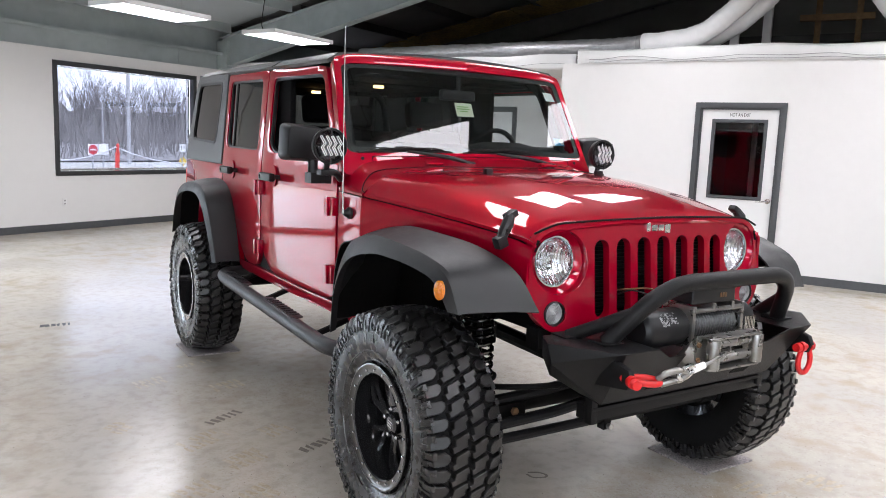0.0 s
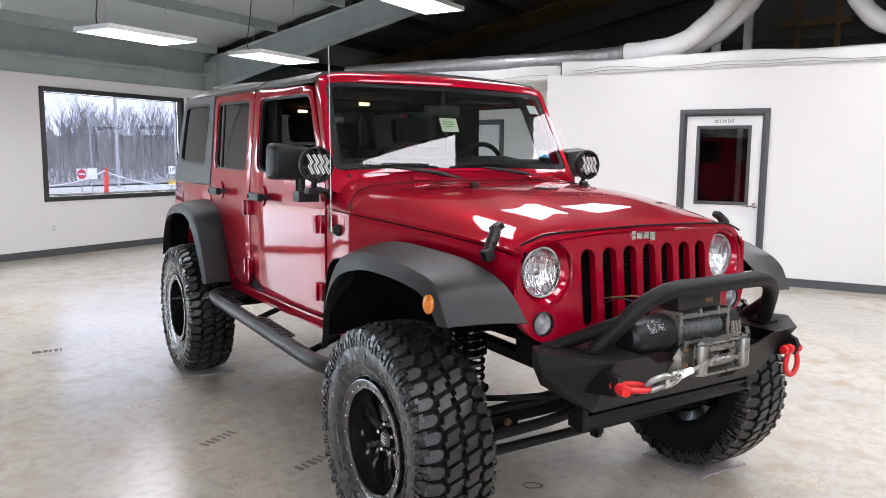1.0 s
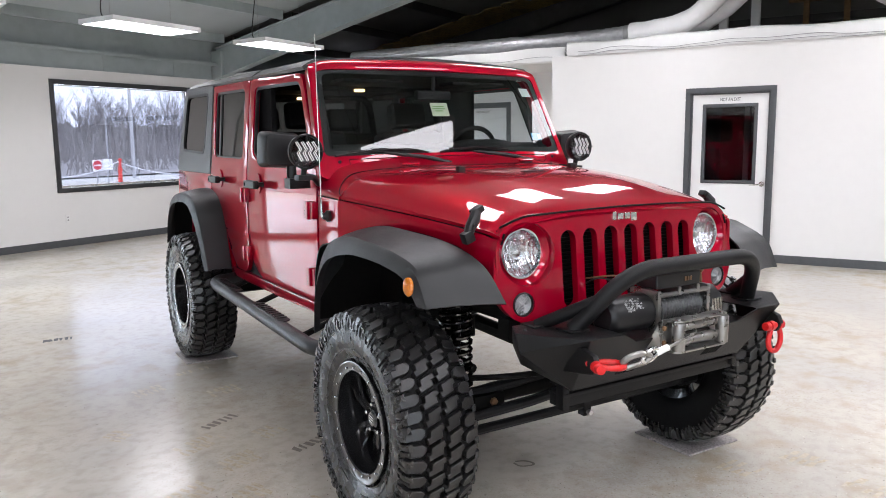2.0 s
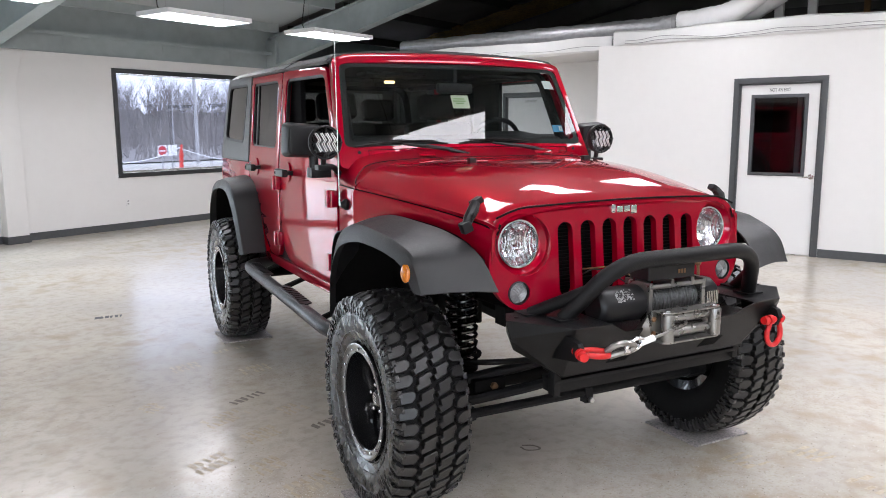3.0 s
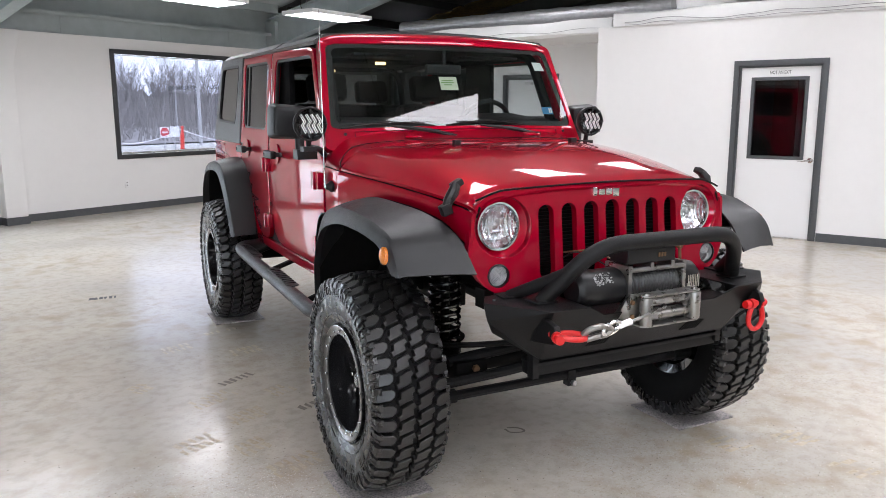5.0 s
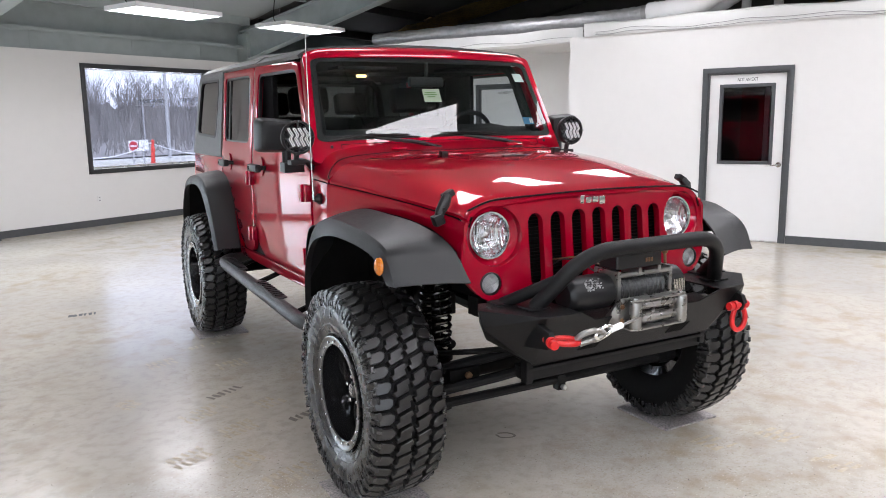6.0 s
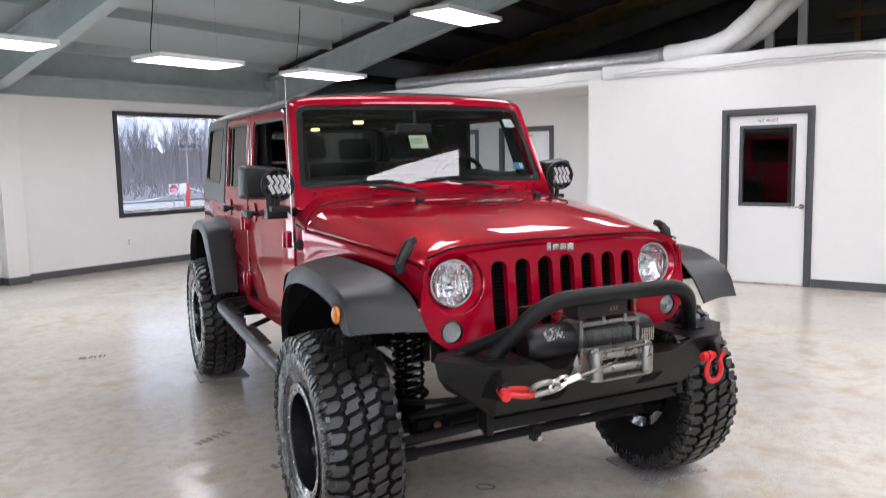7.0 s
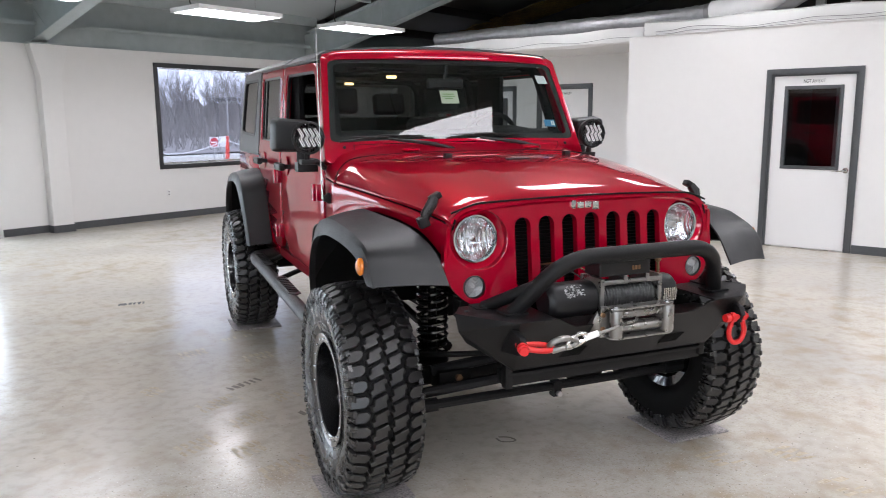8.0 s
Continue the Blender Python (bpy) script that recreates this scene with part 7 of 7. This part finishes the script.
GRIT_PALE = material("pale_grit", (0.62, 0.58, 0.52), 0.8, grain=0.4, grain_size=200)
GRIT_DARK = material("dark_grit", (0.07, 0.06, 0.05), 0.8, grain=0.4, grain_size=200)
grit("pale_grit", "pale loose grit on the concrete floor", GRIT_PALE, ((-1.28, 0.15, 0.16, 420), (-1.65, 0.10, 0.28, 420), (-1.30, -0.25, 0.20, 300), (-0.55, -0.75, 0.35, 300), (0.45, -0.95, 0.40, 300), (1.2, -0.5, 0.30, 200)), 71)
grit("dark_grit", "dark specks of dirt on the concrete floor", GRIT_DARK, ((-1.7, 1.6, 1.0, 70), (-1.4, 0.2, 0.40, 260), (-0.1, -0.8, 0.55, 300), (1.3, -0.4, 0.50, 160), (-1.3, 2.6, 0.6, 60)), 72)
ring = bmesh.new()
tube(ring, smooth_path([(-0.16, 0.22, 0.0), (-0.15, 0.14, 0.0), (-0.06, 0.10, 0.0), (-0.02, 0.13, 0.0), (-0.05, 0.20, 0.0), (-0.13, 0.24, 0.0)], 5), 0.012, 6)
ring.transform(Matrix.Translation((-0.09, 0.17, 0)) @ Matrix.Diagonal((0.55, 0.55, 0.1, 1)) @ Matrix.Translation((0.09, -0.17, 0)))
stain = finish("scuff_mark", ring, MUD_DARK)
stain.matrix_basis = Matrix.Translation((0, 0, 0.001))
tagged(stain, "dark curved scuff on the floor", "stain", kind="structure")


# ---- outside ----
bm = bmesh.new()
n = 40
grid = [[(-150 + 300 * i / n, WY + 0.24 + 190 * (j / 30) ** 1.6, -0.12 + 0.5 * (j / 30) ** 2) for i in range(n + 1)] for j in range(31)]
grid.insert(0, [(-150 + 300 * i / n, -90, -0.12) for i in range(n + 1)])
sheet(bm, grid)
structure("ground", bm, GRASS, "pale winter grass and gravel outside", "ground")

bm = bmesh.new()
box(bm, -14, 16, WY + 0.23, WY + 14, -0.10, -0.03)
structure("pavement", bm, APRON, "pale concrete apron outside the entrance", "pavement")

def rnd(a, b):
    return random.uniform(a, b)


def grow(bm, p, d, length, r, level):
    """A bare limb with its side shoots, as tapered prisms."""
    q = p + d * length * 0.5 + Vector((rnd(-1, 1), rnd(-1, 1), rnd(-0.3, 1))) * length * 0.05
    e = p + d * length + Vector((rnd(-1, 1), rnd(-1, 1), rnd(-0.2, 1))) * length * 0.08
    tube(bm, (p, q, e), [r, r * 0.8, r * 0.55], 4 if level else 6, cap=False)
    if level >= 4:
        return
    for k in range((5, 4, 3, 3)[level]):
        t = rnd(0.35, 1.0)
        s = p.lerp(e, t)
        turn = Vector((rnd(-1, 1), rnd(-1, 1), rnd(0.1, 1.0)))
        grow(bm, s, (d * 0.75 + turn.normalized() * 0.75).normalized(), length * rnd(0.45, 0.68), r * rnd(0.32, 0.5), level + 1)


random.seed(7)
shapes = []
for k in range(5):
    t_bm, c_bm = bmesh.new(), bmesh.new()
    tube(t_bm, [(0, 0, -0.1), (0.03, 0, 1.2), (0.0, 0.04, 2.6)], [0.085, 0.07, 0.05], 6)
    for j in range(8):
        d = Vector((rnd(-0.5, 0.5), rnd(-0.5, 0.5), 1)).normalized()
        grow(c_bm, Vector((0, 0, rnd(0.6, 2.4))), d, rnd(1.9, 3.2), 0.034, 1)
    shapes.append((t_bm, c_bm))
meshes = []
for t_bm, c_bm in shapes:
    pair = []
    for nm, b_ in (("trunk", t_bm), ("crown", c_bm)):
        me = bpy.data.meshes.new(nm)
        b_.to_mesh(me)
        b_.free()
        me.materials.append(BARK)
        pair.append(me)
    meshes.append(pair)
for k in range(90):
    dist = rnd(62, 84)
    x = rnd(-20, 80) if k % 2 else rnd(24, 62)
    tr = thing("tree", "bare grey winter tree at the edge of the woods", "tree", ROOM @ pose(x, dist, -0.1, 0, 0, rnd(0, 360)) @ Matrix.Scale(rnd(0.85, 1.3), 4), "bare trees")
    for me in meshes[k % 5]:
        o = new(me.name, me)
        o.parent = tr
bm = bmesh.new()
for k in range(8200):
    x, y = rnd(-30, 100), rnd(33, 86)
    p = Vector((x, y, -0.1))
    h = rnd(1.0, 4.6) * min(1.0, y / 62)
    tube(bm, (p, p + Vector((rnd(-0.4, 0.4), rnd(-0.3, 0.3), h * 0.5)), p + Vector((rnd(-0.8, 0.8), rnd(-0.6, 0.6), h))), [0.04, 0.025, 0.008], 3, cap=False)
lit = bmesh.new()
sheet(lit, [[(-100 + 250 * i / 40, y, -0.05 + 0.5 * ((y - WY - 0.24) / 190) ** 1.25 + 0.05 * noise.noise((i * 0.9, y * 0.2, 2))) for i in range(41)] for y in (32, 36, 42, 50, 60, 72, 86, 100)])
structure("woodland_floor", lit, BRUSH, "brown winter leaf litter under the trees", "ground")
brush = structure("undergrowth", bm, BRUSH, "dense grey winter undergrowth", "undergrowth")
tagged(brush, kind="stuff")
bm = bmesh.new()
grid = [[(-90 + i * 0.8, 90, -0.3), (-90 + i * 0.8, 90.5, 3.9 + 1.3 * noise.noise((i * 0.09, 3, 0)) + 1.6 * noise.noise((i * 0.61, 9, 0)))] for i in range(300)]
sheet(bm, grid)
structure("far_woods", bm, BRUSH, "grey band of far woods", "woods")


def at_window(px, z, dist):
    """A place outside on the line of sight through a spot on the window wall: x on the wall plane at 20 m, height there, distance."""
    ex, ey, ez = -3.16, -1.11, 1.53
    k = (dist - ey) / (20 - ey)
    return ex + (px - ex) * k, dist, ez + (z - ez) * k


def stand(name, label, category, x, y):
    return thing(name, label, category, ROOM @ pose(x, y, -0.1))


x, y, z = at_window(12.28, 1.157, 15.0)
p = stand("marker_post", "orange-red flexible marker post leaning slightly", "post", x, y)
bm = bmesh.new()
lathe(bm, [(0.0, 0.055), (1.05, 0.05), (1.12, 0.035), (1.2, 0.03), (1.26, 0.04), (1.30, 0.0)], 14, pose(0, 0, 0, 0, -87, 0))
part("tube", bm, POST_RED, p)
bm = bmesh.new()
lathe(bm, [(0.0, 0.18), (0.05, 0.17), (0.07, 0.06)], 16, pose(0, 0, 0, 0, -90, 0))
part("base", bm, CABLE, p, "black rubber base")
post_x, post_y = x, y
bm = bmesh.new()
left = Vector((post_x - 2.6, post_y - 0.2, 0.95))
right = Vector((post_x + 3.4, post_y + 0.2, 0.80))
mid = Vector((post_x, post_y, 1.10))
for a, b in ((left, mid), (mid, right)):
    tube(bm, [a.lerp(b, t) - Vector((0, 0, 0.9 * t * (1 - t))) for t in (k / 14 for k in range(15))], 0.016, 6)
ch = thing("barrier_chain", "white plastic chain slung from the marker post", "chain", ROOM)
part("chain", bm, SIGN_WHITE, ch)


def sign_post(name, label, px, ztop, zbot, dist, size, kind):
    x, y, z = at_window(px, (ztop + zbot) / 2, dist)
    s = stand(name, label, "sign", x, y)
    h = z + 0.1
    bm = bmesh.new()
    rod(bm, (0, 0.03, 0), (0, 0.03, h + size / 2), 0.03, 8)
    part("pole", bm, POLE, s)
    bm = bmesh.new()
    if kind == "diamond":
        slab(bm, [(-size / 1.41, 0, h), (0, 0, h - size / 1.41), (size / 1.41, 0, h), (0, 0, h + size / 1.41)], (0, -0.006, 0))
        part("panel", bm, SIGN_YELLOW, s, "yellow diamond panel")
        return s
    box(bm, -size / 2, size / 2, -0.006, 0, h - size / 2, h + size / 2)
    part("panel", bm, SIGN_WHITE, s)
    if kind == "round":
        bm = bmesh.new()
        lathe(bm, [(0.0, size * 0.44), (0.004, size * 0.44)], 24, pose(0, -0.011, h, 0, 0, 90))
        part("disc", bm, SIGN_RED, s, "red disc")
        bm = bmesh.new()
        box(bm, -size * 0.33, size * 0.33, -0.016, -0.0115, h - size * 0.07, h + size * 0.07)
        part("bar", bm, SIGN_WHITE, s, "white bar")
    elif kind == "arrows":
        for k in (-1, 1):
            bm = bmesh.new()
            box(bm, k * size * 0.2 - size * 0.05, k * size * 0.2 + size * 0.05, -0.010, -0.0065, h - size * 0.3, h + size * 0.1)
            slab(bm, [(k * size * 0.2 - size * 0.13, -0.0065, h + size * 0.1), (k * size * 0.2 + size * 0.13, -0.0065, h + size * 0.1), (k * size * 0.2, -0.0065, h + size * 0.34)], (0, -0.0035, 0))
            part("arrow", bm, INK, s, "black arrow")
    return s


sign_post("road_sign", "white road sign with a red disc on a grey pole", 11.5, 1.02, 0.74, 24.0, 0.40, "round")
sign_post("road_sign", "blank pale road sign seen from behind", 11.86, 1.0, 0.78, 25.0, 0.42, "blank")
sign_post("road_sign", "white road sign with two black arrows", 14.9, 1.08, 0.86, 25.0, 0.32, "arrows")
sign_post("road_sign", "yellow diamond road sign", 14.9, 0.60, 0.44, 25.2, 0.30, "diamond")
for px, dist, h, r, words in ((12.78, 30.0, 7.5, 0.09, "tall pale grey street light pole"), (11.85, 38.0, 3.1, 0.06, "grey utility pole with a crossarm")):
    x, y, z = at_window(px, 1, dist)
    p = stand("street_pole", words, "pole", x, y)
    bm = bmesh.new()
    tube(bm, [(0, 0, 0), (0, 0, h)], [r, r * 0.7], 10)
    part("pole", bm, POLE, p)
    if h < 6:
        bm = bmesh.new()
        box(bm, -0.5, 0.5, -0.04, 0.04, h - 0.4, h - 0.32)
        part("crossarm", bm, BARK, p)
